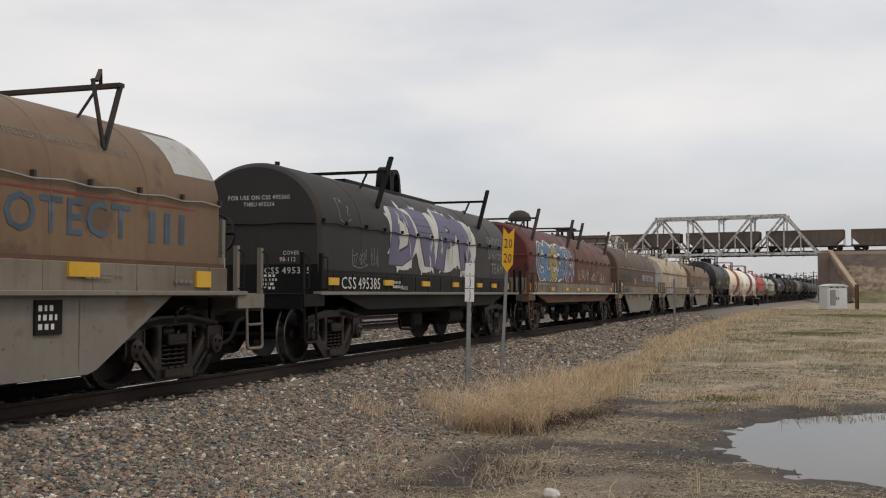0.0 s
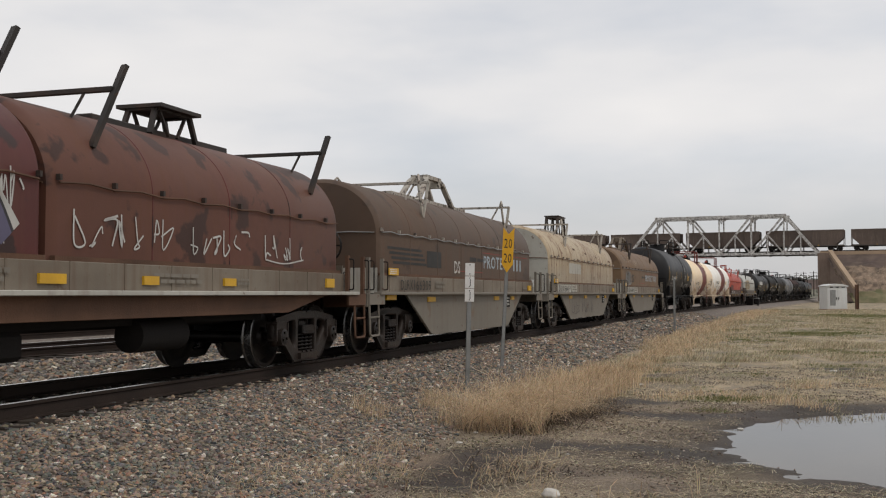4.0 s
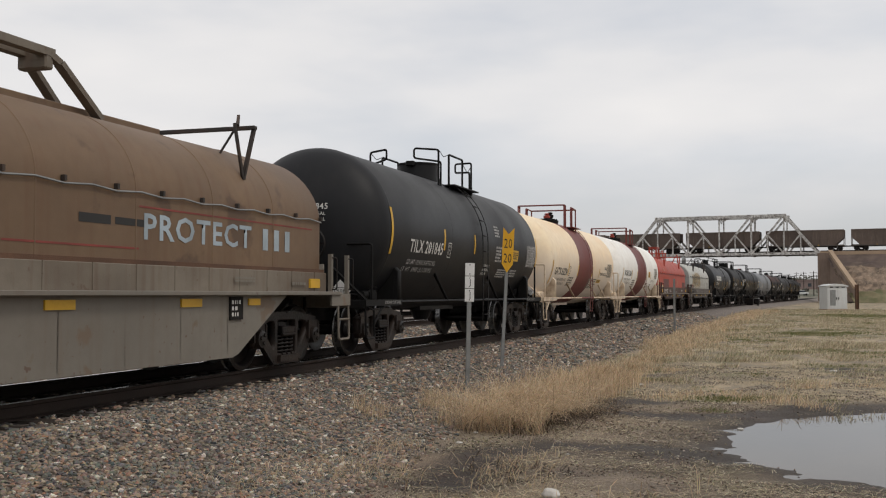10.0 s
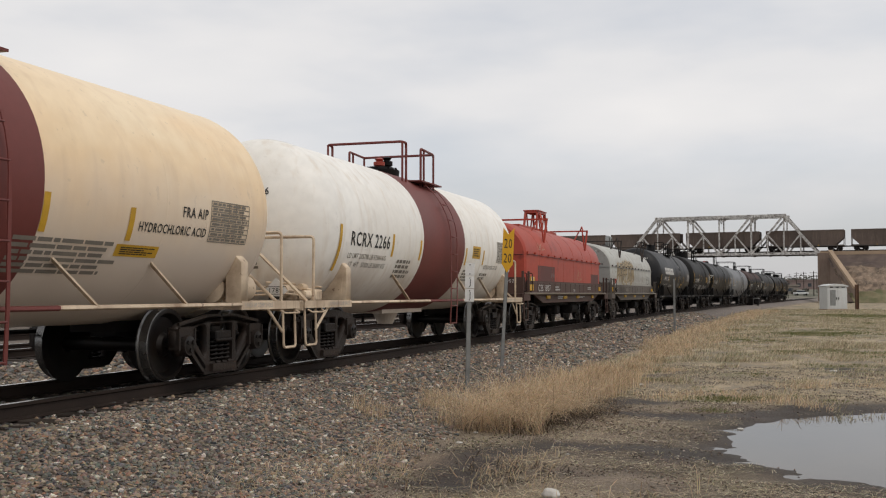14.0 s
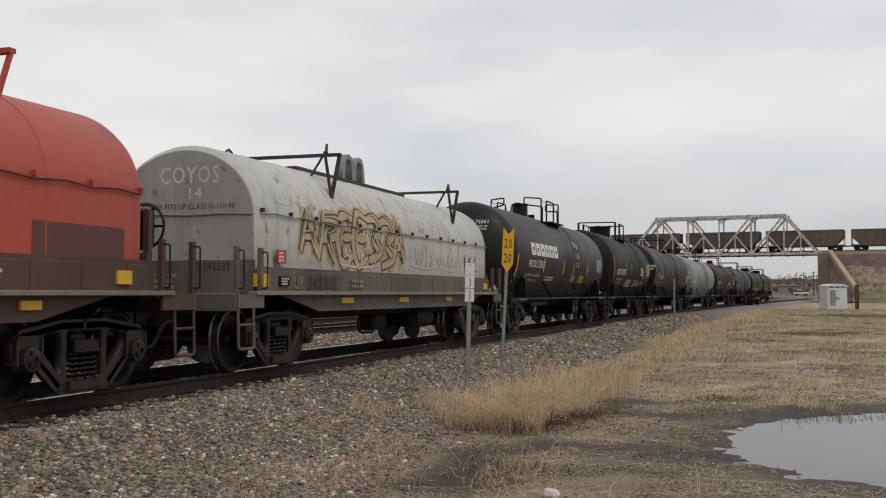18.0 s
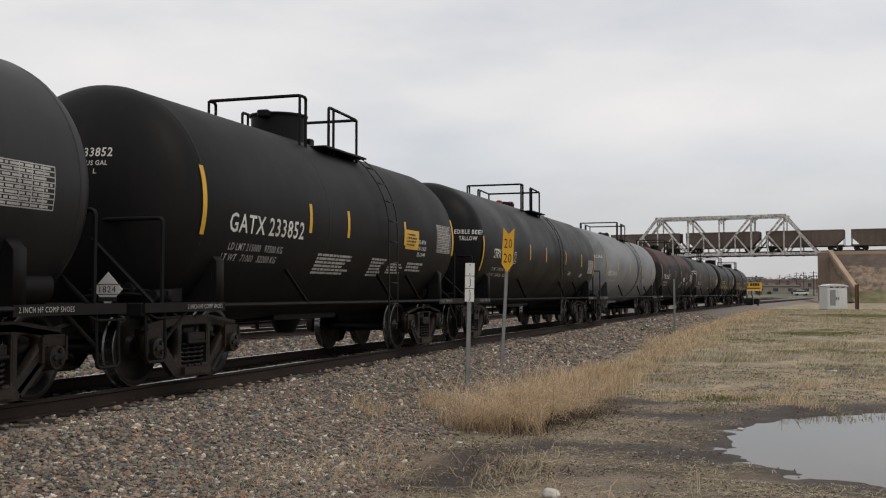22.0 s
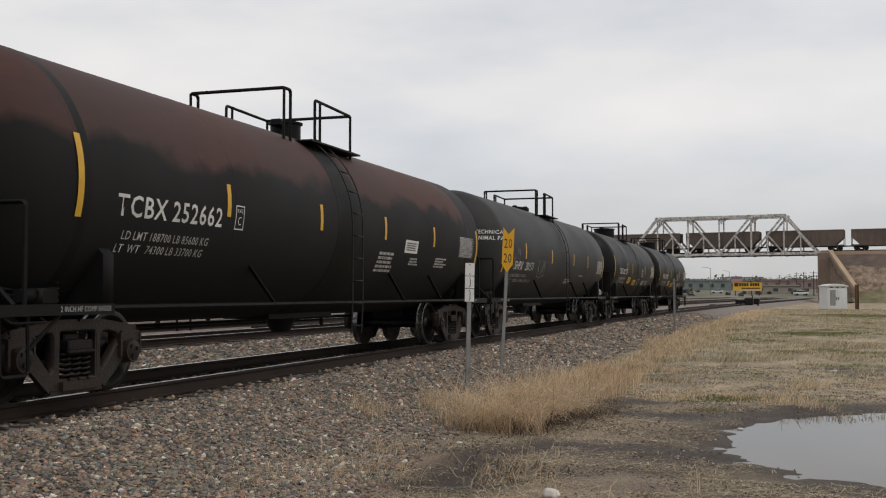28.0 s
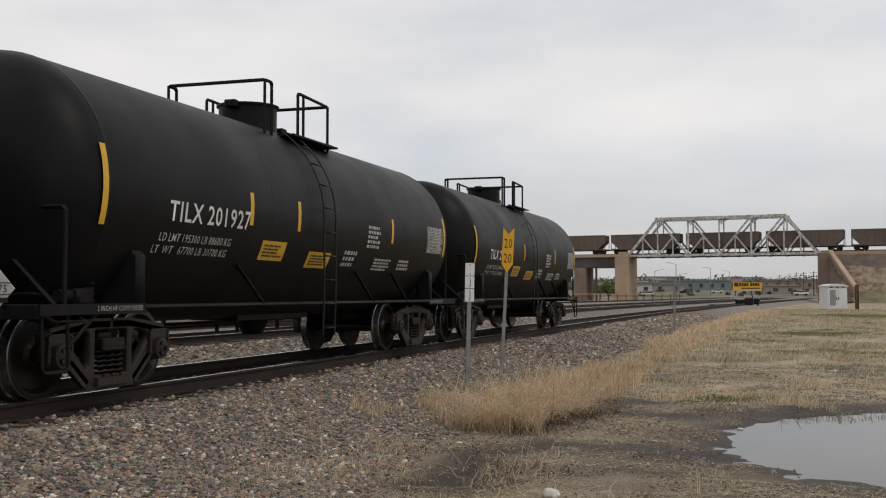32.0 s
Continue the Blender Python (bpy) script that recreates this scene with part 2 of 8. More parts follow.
M_CONC2 = paint("brown_stained_concrete", (0.25, 0.19, 0.15), 0.9, scale=0.4, vary=0.22, dirt=0.6, dirt_color=(0.15, 0.105, 0.085), streak=0.5, streak_color=(0.13, 0.09, 0.075), bump=0.3, fine=6)
M_TRUSS = paint("flaking_silver_truss_paint", (0.60, 0.59, 0.565), 0.6, scale=2.2, vary=0.2, dirt=0.75, dirt_color=(0.13, 0.10, 0.085), spots=0, bump=0.1, flake=5.0)
M_FLAKED = paint("flaked_pale_lift_paint", (0.40, 0.375, 0.33), 0.65, scale=3.0, vary=0.2, dirt=0.5, dirt_color=(0.20, 0.12, 0.08), flake=9.0, bump=0.1)
M_HOPPER = paint("brown_hopper_paint", (0.112, 0.086, 0.072), 0.7, scale=0.5, vary=0.25, dirt=0.4, dirt_color=(0.18, 0.135, 0.11), bump=0.1, streak=0.4, streak_color=(0.22, 0.17, 0.14))
M_SIGN_WHITE = paint("white_sign_sheet", (0.72, 0.71, 0.69), 0.5, scale=5.0, vary=0.06, bump=0.0)
M_SIGN_YELLOW = paint("yellow_sign_sheet", (0.68, 0.36, 0.02), 0.5, scale=5.0, vary=0.08, bump=0.0)
M_GALV = paint("galvanised_post", (0.25, 0.255, 0.25), 0.55, 0.4, scale=10.0, vary=0.2, bump=0.1)
M_CABINET = paint("pale_grey_cabinet_paint", (0.60, 0.61, 0.60), 0.5, scale=1.0, vary=0.08, streak=0.2, streak_color=(0.35, 0.30, 0.25), bump=0.0)


# ---- mesh tools ----
def finish(name, bm, material, smooth=None):
    me = bpy.data.meshes.new(name)
    bm.normal_update()
    bm.to_mesh(me)
    bm.free()
    for m in material if isinstance(material, (list, tuple)) else [material]:
        me.materials.append(m)
    if smooth is not None:
        me.shade_smooth()
        if smooth < 180:
            me.set_sharp_from_angle(angle=radians(smooth))
    return me


def part(name, bm, material, parent=None, label="", smooth=None, m=None):
    """One mesh object from a bmesh (or a shared mesh) under a thing or a part."""
    me = bm if isinstance(bm, bpy.types.Mesh) else finish(name, bm, material, smooth)
    ob = new(name, me)
    if parent is not None:
        ob.parent = parent
    if m is not None:
        ob.matrix_basis = m
    if label:
        tagged(ob, label)
    if name == "small_print":
        tagged(ob, kind="stuff")
    return ob


def thing(name, label, category, group="", m=None, kind=""):
    ob = new(name)
    ob.empty_display_size = 0.2
    tagged(ob, label, category, group, kind)
    if m is not None:
        ob.matrix_basis = m
    return ob


def box(bm, x0, x1, y0, y1, z0, z1, mat=0):
    r = bmesh.ops.create_cube(bm, size=1.0, matrix=Matrix.LocRotScale(((x0 + x1) / 2, (y0 + y1) / 2, (z0 + z1) / 2), None, (abs(x1 - x0), abs(y1 - y0), abs(z1 - z0))))
    if mat:
        for f in {f for v in r["verts"] for f in v.link_faces}:
            f.material_index = mat
    return r["verts"]


def boxes(*specs, bevel=0.0):
    bm = bmesh.new()
    for s in specs:
        box(bm, *s)
    if bevel:
        bmesh.ops.bevel(bm, geom=bm.edges[:], offset=bevel, segments=1, affect="EDGES")
    return bm


def bar(bm, a, b, w, h=None, up=(0, 0, 1), mat=0):
    """A straight bar of section w x h from a to b."""
    a, b = Vector(a), Vector(b)
    d = b - a
    q = d.to_track_quat("Z", "Y")
    up = Vector(up)
    z = d.normalized()
    x = up.cross(z)
    if x.length < 1e-4:
        x = Vector((1, 0, 0)).cross(z)
        if x.length < 1e-4:
            x = Vector((0, 1, 0)).cross(z)
    x.normalize()
    y = z.cross(x)
    rot = Matrix((x, y, z)).transposed().to_4x4()
    r = bmesh.ops.create_cube(bm, size=1.0, matrix=Matrix.Translation((a + b) / 2) @ rot @ Matrix.Diagonal((w, h or w, d.length, 1)))
    if mat:
        for f in {f for v in r["verts"] for f in v.link_faces}:
            f.material_index = mat


def pipe(bm, pts, r=0.02, n=6, mat=0):
    """A round bar along points, with mitred rings."""
    pts = [Vector(p) for p in pts]
    rings = []
    ref = Vector((0.31, 0.17, 0.93)).normalized()
    for i, p in enumerate(pts):
        t = (pts[min(i + 1, len(pts) - 1)] - pts[max(i - 1, 0)]).normalized()
        if i in (0, len(pts) - 1):
            k = 1.0
        else:
            c = (pts[i + 1] - p).normalized().dot(t)
            k = 1.0 / max(c, 0.5)
        u = t.cross(ref).normalized()
        v = t.cross(u)
        rings.append([bm.verts.new(p + (u * math.cos(a) + v * math.sin(a)) * r * (k if i not in (0, len(pts) - 1) else 1.0)) for a in (2 * math.pi * j / n for j in range(n))])
    for a, b in zip(rings, rings[1:]):
        for j in range(n):
            f = bm.faces.new((a[j], a[(j + 1) % n], b[(j + 1) % n], b[j]))
            f.material_index = mat
            f.smooth = True
    for ring in (rings[0][::-1], rings[-1]):
        f = bm.faces.new(ring)
        f.material_index = mat


def bent(pts, r=0.1, n=4):
    """Round the corners of a run of points."""
    pts = [Vector(p) for p in pts]
    out = [pts[0]]
    for a, p, b in zip(pts, pts[1:], pts[2:]):
        u, v = (a - p), (b - p)
        k = min(r, u.length * 0.45, v.length * 0.45)
        s, e = p + u.normalized() * k, p + v.normalized() * k
        out += [s.lerp(p, i / n).lerp(p.lerp(e, i / n), i / n) for i in range(n + 1)]
    return out + [pts[-1]]


def lathe(bm, profile, axis="y", n=48, mat=0, closed=True):
    """Turn a profile of (along, radius) about an axis."""
    rings = []
    for s, r in profile:
        ring = []
        for j in range(n):
            a = 2 * math.pi * j / n
            c, d = r * math.cos(a), r * math.sin(a)
            co = {"y": (c, s, d), "x": (s, c, d), "z": (c, d, s)}[axis]
            ring.append(bm.verts.new(co))
        rings.append(ring)
    for a, b in zip(rings, rings[1:]):
        for j in range(n):
            f = bm.faces.new((a[j], a[(j + 1) % n], b[(j + 1) % n], b[j]))
            f.material_index = mat
    if closed:
        for ring in (rings[0][::-1], rings[-1]):
            f = bm.faces.new(ring)
            f.material_index = mat
    return rings


def moved(bm, m):
    bmesh.ops.transform(bm, matrix=m, verts=bm.verts[:])
    return bm


def flat(outer, holes=(), thick=0.1, bevel=0.0):
    """A plate in the XY plane with holes, thick along Z."""
    cu = bpy.data.curves.new("outline", "CURVE")
    cu.dimensions, cu.fill_mode, cu.extrude, cu.bevel_depth, cu.bevel_resolution = "2D", "BOTH", thick / 2, bevel, 0
    for loop in (outer, *holes):
        s = cu.splines.new("POLY")
        s.points.add(len(loop) - 1)
        for q, (x, y) in zip(s.points, loop):
            q.co = (x, y, 0, 1)
        s.use_cyclic_u = True
    ob = bpy.data.objects.new("outline", cu)
    me = bpy.data.meshes.new_from_object(ob)
    bm = bmesh.new()
    bm.from_mesh(me)
    bpy.data.objects.remove(ob)
    bpy.data.curves.remove(cu)
    bpy.data.meshes.remove(me)
    return bm


def words(text, width, height, slant=0.0, bold=0.0):
    """Lettering in the XY plane, centred, fitted to width x height."""
    cu = bpy.data.curves.new("lettering", "FONT")
    cu.body, cu.size, cu.resolution_u, cu.shear, cu.offset, cu.space_line, cu.space_character, cu.space_word = text, 1.0, 2, slant, bold, 1.1, 1.12, 0.8
    ob = bpy.data.objects.new("lettering", cu)
    me = bpy.data.meshes.new_from_object(ob)
    bm = bmesh.new()
    bm.from_mesh(me)
    bpy.data.objects.remove(ob)
    bpy.data.curves.remove(cu)
    bpy.data.meshes.remove(me)
    return fitted(bm, width, height)


def fitted(bm, width, height):
    xs = [v.co.x for v in bm.verts]
    ys = [v.co.y for v in bm.verts]
    cx, cy = (min(xs) + max(xs)) / 2, (min(ys) + max(ys)) / 2
    sx = width / (max(xs) - min(xs))
    sy = height / (max(ys) - min(ys)) if height else sx
    for v in bm.verts:
        v.co = Vector(((v.co.x - cx) * sx, (v.co.y - cy) * sy, 0))
    return bm


def bars(rows, width, height, rng, fill=0.62, gap=0.3):
    """Unreadable small writing: broken bars in rows, centred in width x height."""
    bm = bmesh.new()
    step = height / rows
    for i in range(rows):
        y = height / 2 - (i + 0.5) * step
        end = width / 2 - rng.random() * width * gap
        x = -width / 2
        while x < end - 0.03:
            w = min(rng.uniform(0.05, 0.22) * max(width, 0.3), end - x)
            q = [bm.verts.new((a, b, 0)) for a, b in ((x, y - step * fill / 2), (x + w, y - step * fill / 2), (x + w, y + step * fill / 2), (x, y + step * fill / 2))]
            bm.faces.new(q)
            x += w + step * 0.4
    return bm


def tablet(w, h):
    bm = bmesh.new()
    bm.faces.new([bm.verts.new((a * w / 2, b * h / 2, 0)) for a, b in ((-1, -1), (1, -1), (1, 1), (-1, 1))])
    return bm


def wrap(bm, radius, zc, y, z, lift=0.006, cuts=True):
    """Lay flat work on the east side of a lying cylinder, its middle at (y, z)."""
    if cuts:
        zs = [v.co.y for v in bm.verts]
        lo, hi = min(zs), max(zs)
        k = max(1, int((hi - lo) / 0.12))
        for i in range(1, k):
            h = lo + (hi - lo) * i / k
            bmesh.ops.bisect_plane(bm, geom=bm.verts[:] + bm.edges[:] + bm.faces[:], plane_co=(0, h, 0), plane_no=(0, 1, 0))
    a0 = math.asin(max(-1, min(1, (z - zc) / radius)))
    r = radius + lift
    for v in bm.verts:
        a = a0 + v.co.y / radius
        v.co = Vector((r * math.cos(a), y + v.co.x, zc + r * math.sin(a)))
    return bm


def upright(bm, x, y, z):
    """Lay flat work on an east-facing wall at x."""
    for v in bm.verts:
        v.co = Vector((x, y + v.co.x, z + v.co.y))
    return bm


def southward(bm, x, y, z):
    """Lay flat work on a south-facing wall at y."""
    for v in bm.verts:
        v.co = Vector((x + v.co.x, y, z + v.co.y))
    return bm
# ---- ground ----
rng = random.Random(5)


def fbm(x, y, s, seed=0.0):
    return noise.noise((x * s + seed, y * s - seed, seed)) + 0.5 * noise.noise((x * s * 2.1 + seed, y * s * 2.1, seed + 4)) + 0.25 * noise.noise((x * s * 4.3, y * s * 4.3 + seed, seed + 9))


def ease(a, b, x):
    k = min(max((x - a) / (b - a), 0.0), 1.0)
    return k * k * (3 - 2 * k)


WATER_Z = -0.645


def ground_z(x, y):
    d = x - TRACK_X - bend(y)
    n = fbm(x, y, 0.45, 2.0)
    field = -0.60 + 0.035 * n + 0.012 * fbm(x, y, 2.6, 3.0)
    # a shallow basin that holds the rain water
    px, py = (x - 2.9) / 3.45, (y - 13.3) / (3.2 if y < 13.3 else 4.4)
    px -= 0.26 * py
    basin = math.sqrt(px * px + py * py) + 0.055 * fbm(x, y, 0.8, 11.0) + 0.035 * fbm(x, y, 3.0, 13.0) + 0.012 * fbm(x, y, 9.0, 17.0)
    field -= 0.16 * (1 - ease(0.55, 1.25, basin))
    far = ease(240, 620, y) * 3.7 + ease(500, 1500, y) * 9.0
    bank = -0.195 + 0.012 * ease(1.25, 1.6, d) - 0.415 * ease(1.5, 3.7, d) + 0.02 * fbm(x, y, 1.7, 5.0)
    east = bank + (field + 0.60) * ease(2.8, 4.2, d)
    e2 = d - (TRACK2_X - TRACK_X)
    mid = -0.21 - 0.17 * ease(1.5, 3.2, -d) * ease(1.5, 3.2, e2)
    west = -0.185 - 0.30 * ease(1.5, 4.0, -e2) + 0.03 * n * ease(2.0, 5.0, -e2)
    z = east if d > 0 else (mid if e2 > 0 else west)
    return z + far


def spaced(lo, hi, near, step, grow):
    """Coordinates that lie close together round near and ever wider apart further off."""
    out, s = [near], step
    while out[-1] < hi:
        out.append(out[-1] + s)
        s *= grow
    back, s = [near], step
    while back[-1] > lo:
        back.append(back[-1] - s)
        s *= grow
    return sorted(set(back[1:] + out))


def sheet(name, xs, ys, height, material):
    v = [(x, y, height(x, y)) for y in ys for x in xs]
    w = len(xs)
    f = [(j * w + i, j * w + i + 1, (j + 1) * w + i + 1, (j + 1) * w + i) for j in range(len(ys) - 1) for i in range(w - 1)]
    me = bpy.data.meshes.new(name)
    me.from_pydata(v, [], f)
    me.materials.append(material)
    me.shade_smooth()
    return new(name, me)


def ground_material():
    m = bpy.data.materials.new("spring_ground")
    m.use_nodes = True
    n, l = m.node_tree.nodes, m.node_tree.links
    b = n["Principled BSDF"]
    co = n.new("ShaderNodeTexCoord").outputs["Object"]

    def tex(scale, detail, shift=0.0, stretch=(1, 1, 1)):
        mp = n.new("ShaderNodeMapping")
        mp.inputs["Location"].default_value = (shift, -shift, 0)
        mp.inputs["Scale"].default_value = stretch
        l.new(co, mp.inputs[0])
        t = n.new("ShaderNodeTexNoise")
        t.inputs["Scale"].default_value = scale
        t.inputs["Detail"].default_value = detail
        l.new(mp.outputs[0], t.inputs["Vector"])
        return t.outputs["Fac"]

    def band(fac, lo, hi, a=0.0, c=1.0):
        x = n.new("ShaderNodeMapRange")
        for k, v in (("From Min", lo), ("From Max", hi), ("To Min", a), ("To Max", c)):
            x.inputs[k].default_value = v
        l.new(fac, x.inputs["Value"])
        return x.outputs[0]

    def mixed(fac, a, c):
        x = n.new("ShaderNodeMix")
        x.data_type = "RGBA"
        l.new(fac, x.inputs[0])
        for k, v in ((6, a), (7, c)):
            if isinstance(v, tuple):
                x.inputs[k].default_value = (*v, 1)
            else:
                l.new(v, x.inputs[k])
        return x.outputs[2]

    at = n.new("ShaderNodeAttribute")
    at.attribute_name = "cover"
    split = n.new("ShaderNodeSeparateColor")
    l.new(at.outputs["Color"], split.inputs[0])
    gravel, wet, turf = split.outputs[0], split.outputs[1], split.outputs[2]
    soil = mixed(band(tex(0.9, 6), 0.38, 0.62), (0.125, 0.096, 0.078), (0.27, 0.21, 0.162))
    soil = mixed(band(tex(0.7, 5, 17.0), 0.5, 0.62, 0, 0.75), soil, (0.20, 0.18, 0.10))
    soil = mixed(band(tex(0.55, 5, 29.0), 0.52, 0.66, 0, 0.7), soil, (0.25, 0.165, 0.125))
    soil = mixed(band(tex(70, 3, 3.0), 0.52, 0.62, 0, 0.8), soil, (0.44, 0.35, 0.25))
    soil = mixed(band(tex(42, 4, 9.0), 0.50, 0.64, 0, 0.85), soil, (0.028, 0.022, 0.018))
    soil = mixed(band(tex(26, 3, 12.0, (3.2, 0.5, 1)), 0.58, 0.66, 0, 0.8), soil, (0.30, 0.23, 0.14))
    soil = mixed(band(tex(24, 3, 15.0, (0.5, 3.0, 1)), 0.58, 0.66, 0, 0.8), soil, (0.26, 0.19, 0.115))
    soil = mixed(band(tex(120, 2, 37.0), 0.56, 0.62, 0, 0.85), soil, (0.47, 0.40, 0.32))
    soil = mixed(band(tex(95, 2, 39.0), 0.57, 0.63, 0, 0.9), soil, (0.030, 0.024, 0.020))
    straw = mixed(band(tex(0.8, 6, 7.0), 0.38, 0.62), (0.24, 0.195, 0.138), (0.42, 0.34, 0.235))
    straw = mixed(band(tex(5, 5, 27.0, (1, 0.6, 1)), 0.46, 0.62, 0, 0.65), straw, (0.42, 0.345, 0.24))
    straw = mixed(band(tex(30, 4, 1.0, (1.0, 0.35, 1)), 0.45, 0.66, 0, 0.7), straw, (0.28, 0.23, 0.16))
    straw = mixed(band(tex(45, 3, 8.0, (2.0, 0.4, 1)), 0.55, 0.66, 0, 0.8), straw, (0.52, 0.42, 0.26))
    green = mixed(band(tex(25, 4, 5.0), 0.4, 0.66), (0.050, 0.075, 0.026), (0.135, 0.135, 0.055))
    field = mixed(band(tex(0.7, 6, 13.0, (1, 0.5, 1)), 0.52, 0.64, 0, 0.6), straw, green)
    field = mixed(band(tex(2.2, 5, 41.0, (1, 0.6, 1)), 0.47, 0.58, 0, 0.85), field, (0.225, 0.19, 0.145))
    col = mixed(turf, soil, field)
    stones = n.new("ShaderNodeTexVoronoi")
    stones.inputs["Scale"].default_value = 19.0
    l.new(co, stones.inputs["Vector"])
    rock = n.new("ShaderNodeValToRGB")
    cr = rock.color_ramp
    cr.elements[0].color, cr.elements[1].color = (0.13, 0.128, 0.13, 1), (0.30, 0.20, 0.15, 1)
    for p, c in ((0.2, (0.24, 0.19, 0.155, 1)), (0.4, (0.165, 0.16, 0.16, 1)), (0.6, (0.37, 0.31, 0.26, 1)), (0.8, (0.10, 0.098, 0.10, 1))):
        cr.elements.new(p).color = c
    hue = n.new("ShaderNodeSeparateColor")
    l.new(stones.outputs["Color"], hue.inputs[0])
    l.new(hue.outputs[0], rock.inputs[0])
    # each stone cell darkens towards its edge, so the gaps are dark
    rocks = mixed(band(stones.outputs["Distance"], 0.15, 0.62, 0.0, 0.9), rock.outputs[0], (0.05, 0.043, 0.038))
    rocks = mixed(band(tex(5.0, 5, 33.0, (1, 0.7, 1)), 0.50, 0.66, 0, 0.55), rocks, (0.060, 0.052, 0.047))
    rocks = mixed(band(tex(7.0, 5, 43.0), 0.54, 0.66, 0, 0.5), rocks, (0.40, 0.34, 0.29))
    # the bed turns paler up the line, where the loose stones run out
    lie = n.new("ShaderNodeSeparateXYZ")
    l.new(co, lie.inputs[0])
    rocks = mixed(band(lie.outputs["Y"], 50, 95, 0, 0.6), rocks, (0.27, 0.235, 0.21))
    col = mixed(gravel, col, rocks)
    scrub = mixed(band(tex(0.05, 5, 61.0), 0.42, 0.6), (0.095, 0.10, 0.07), (0.19, 0.175, 0.135))
    col = mixed(at.outputs["Alpha"], col, scrub)
    dark = n.new("ShaderNodeMix")
    dark.data_type = "RGBA"
    dark.blend_type = "MULTIPLY"
    l.new(wet, dark.inputs[0])
    l.new(col, dark.inputs[6])
    dark.inputs[7].default_value = (0.15, 0.132, 0.13, 1)
    l.new(dark.outputs[2], b.inputs["Base Color"])
    b.inputs["Specular IOR Level"].default_value = 0.25
    l.new(band(wet, 0, 1, 0.95, 0.6), b.inputs["Roughness"])
    bp = n.new("ShaderNodeBump")
    bp.inputs["Strength"].default_value = 0.6
    bp.inputs["Distance"].default_value = 0.04
    mixh = n.new("ShaderNodeMath")
    mixh.operation = "MULTIPLY"
    l.new(band(stones.outputs["Distance"], 0.0, 0.6, 1.0, 0.0), mixh.inputs[0])
    l.new(gravel, mixh.inputs[1])
    add = n.new("ShaderNodeMath")
    l.new(mixh.outputs[0], add.inputs[0])
    l.new(tex(30, 5, 2.0), add.inputs[1])
    l.new(add.outputs[0], bp.inputs["Height"])
    l.new(bp.outputs[0], b.inputs["Normal"])
    return m


# second line: eroded edge, debris and painted-in shade at the straw heap's foot
MUD_AND_SHADE_LINES = [[(-2.75, 8.9), (-2.95, 10.6), (-2.45, 11.65), (-1.4, 11.7), (-0.5, 11.3)], [(-2.95, 13.9), (-2.75, 15.0), (-2.45, 16.5), (-1.9, 16.6)], [(-2.2, 14.9), (-1.3, 14.6), (-0.2, 15.4), (0.6, 16.6), (2.4, 17.3)], [(0.9, 25.3), (3.4, 24.9)]]


def mud_shade_distance(x, y):
    """Distance from a place to the nearest muddy rut, washed-out edge or painted shade."""
    best = 9.0
    for line in MUD_AND_SHADE_LINES:
        for (ax, ay), (bx, by) in zip(line, line[1:]):
            ux, uy = bx - ax, by - ay
            k = min(1.0, max(0.0, ((x - ax) * ux + (y - ay) * uy) / (ux * ux + uy * uy)))
            best = min(best, math.hypot(x - ax - k * ux, y - ay - k * uy))
    return best


def cover_at(x, y, z):
    """What lies on the ground at a place: gravel, wetness, turf."""
    d = x - TRACK_X - bend(y)
    wob = fbm(x, y, 0.6, 21.0)
    edge = 3.62 + 0.22 * wob - 0.6 * ease(30, 110, y)
    if y < 16:
        edge += 0.12 * (16 - y)
    gravel = 1 - ease(edge - 0.25, edge + 0.35, d)
    e2 = d - (TRACK2_X - TRACK_X)
    gravel *= ease(-5.5, -3.5, e2)
    turf = ease(edge - 0.1, edge + 0.7, d)
    # the trodden dirt patch in the foreground
    fore = (1 - ease(16.3, 18.6, y + 1.1 * wob + 0.35 * (x + 1.5))) * ease(-4.6, -3.2, x)
    bed = 1 - ease(0.0, 0.5, abs(x + 1.0 - 0.02 * y) - 0.9 + 0.4 * wob)
    turf *= (1 - 0.92 * fore)
    if e2 < -4:
        turf = 0.35 + 0.5 * ease(-0.2, 0.5, fbm(x, y, 0.03, 3.0))
        gravel *= 0.5
    wet = 1 - ease(0.015, 0.12, z - WATER_Z + 0.03 * fbm(x, y, 1.6, 51.0))
    wet *= 1 - ease(1.0, 1.42, math.hypot((x - 2.9) / 3.45, (y - 13.3) / 4.0) + 0.08 * wob)
    wet = max(wet, 0.7 * fore * ease(0.15, 0.55, fbm(x * 0.55, y, 0.6, 31.0)))
    if 7 < y < 27 and -5 < x < 5:
        # the shade painted beside the straw heap comes in as wetness too
        wet = max(wet, 0.98 * (1 - ease(0.16, 0.72, mud_shade_distance(x, y) + 0.22 * fbm(x, y, 1.4, 57.0))))
    if y > 200:
        turf *= 0.3
    if -45 < e2 < -4 and y < 330:
        gravel, turf = 0.8, 0.1
    return gravel, wet * (1 - gravel), turf * (1 - gravel)


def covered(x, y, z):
    # near by, a little soil colour is mixed into the ballast bed
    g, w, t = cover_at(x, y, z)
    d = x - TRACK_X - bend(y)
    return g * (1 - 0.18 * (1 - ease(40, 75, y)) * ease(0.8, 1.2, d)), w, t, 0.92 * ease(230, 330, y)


gx = spaced(-1400, 1400, -1.0, 0.085, 1.025)
gy = spaced(-400, 3200, 12.5, 0.085, 1.021)
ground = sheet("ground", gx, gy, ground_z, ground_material())
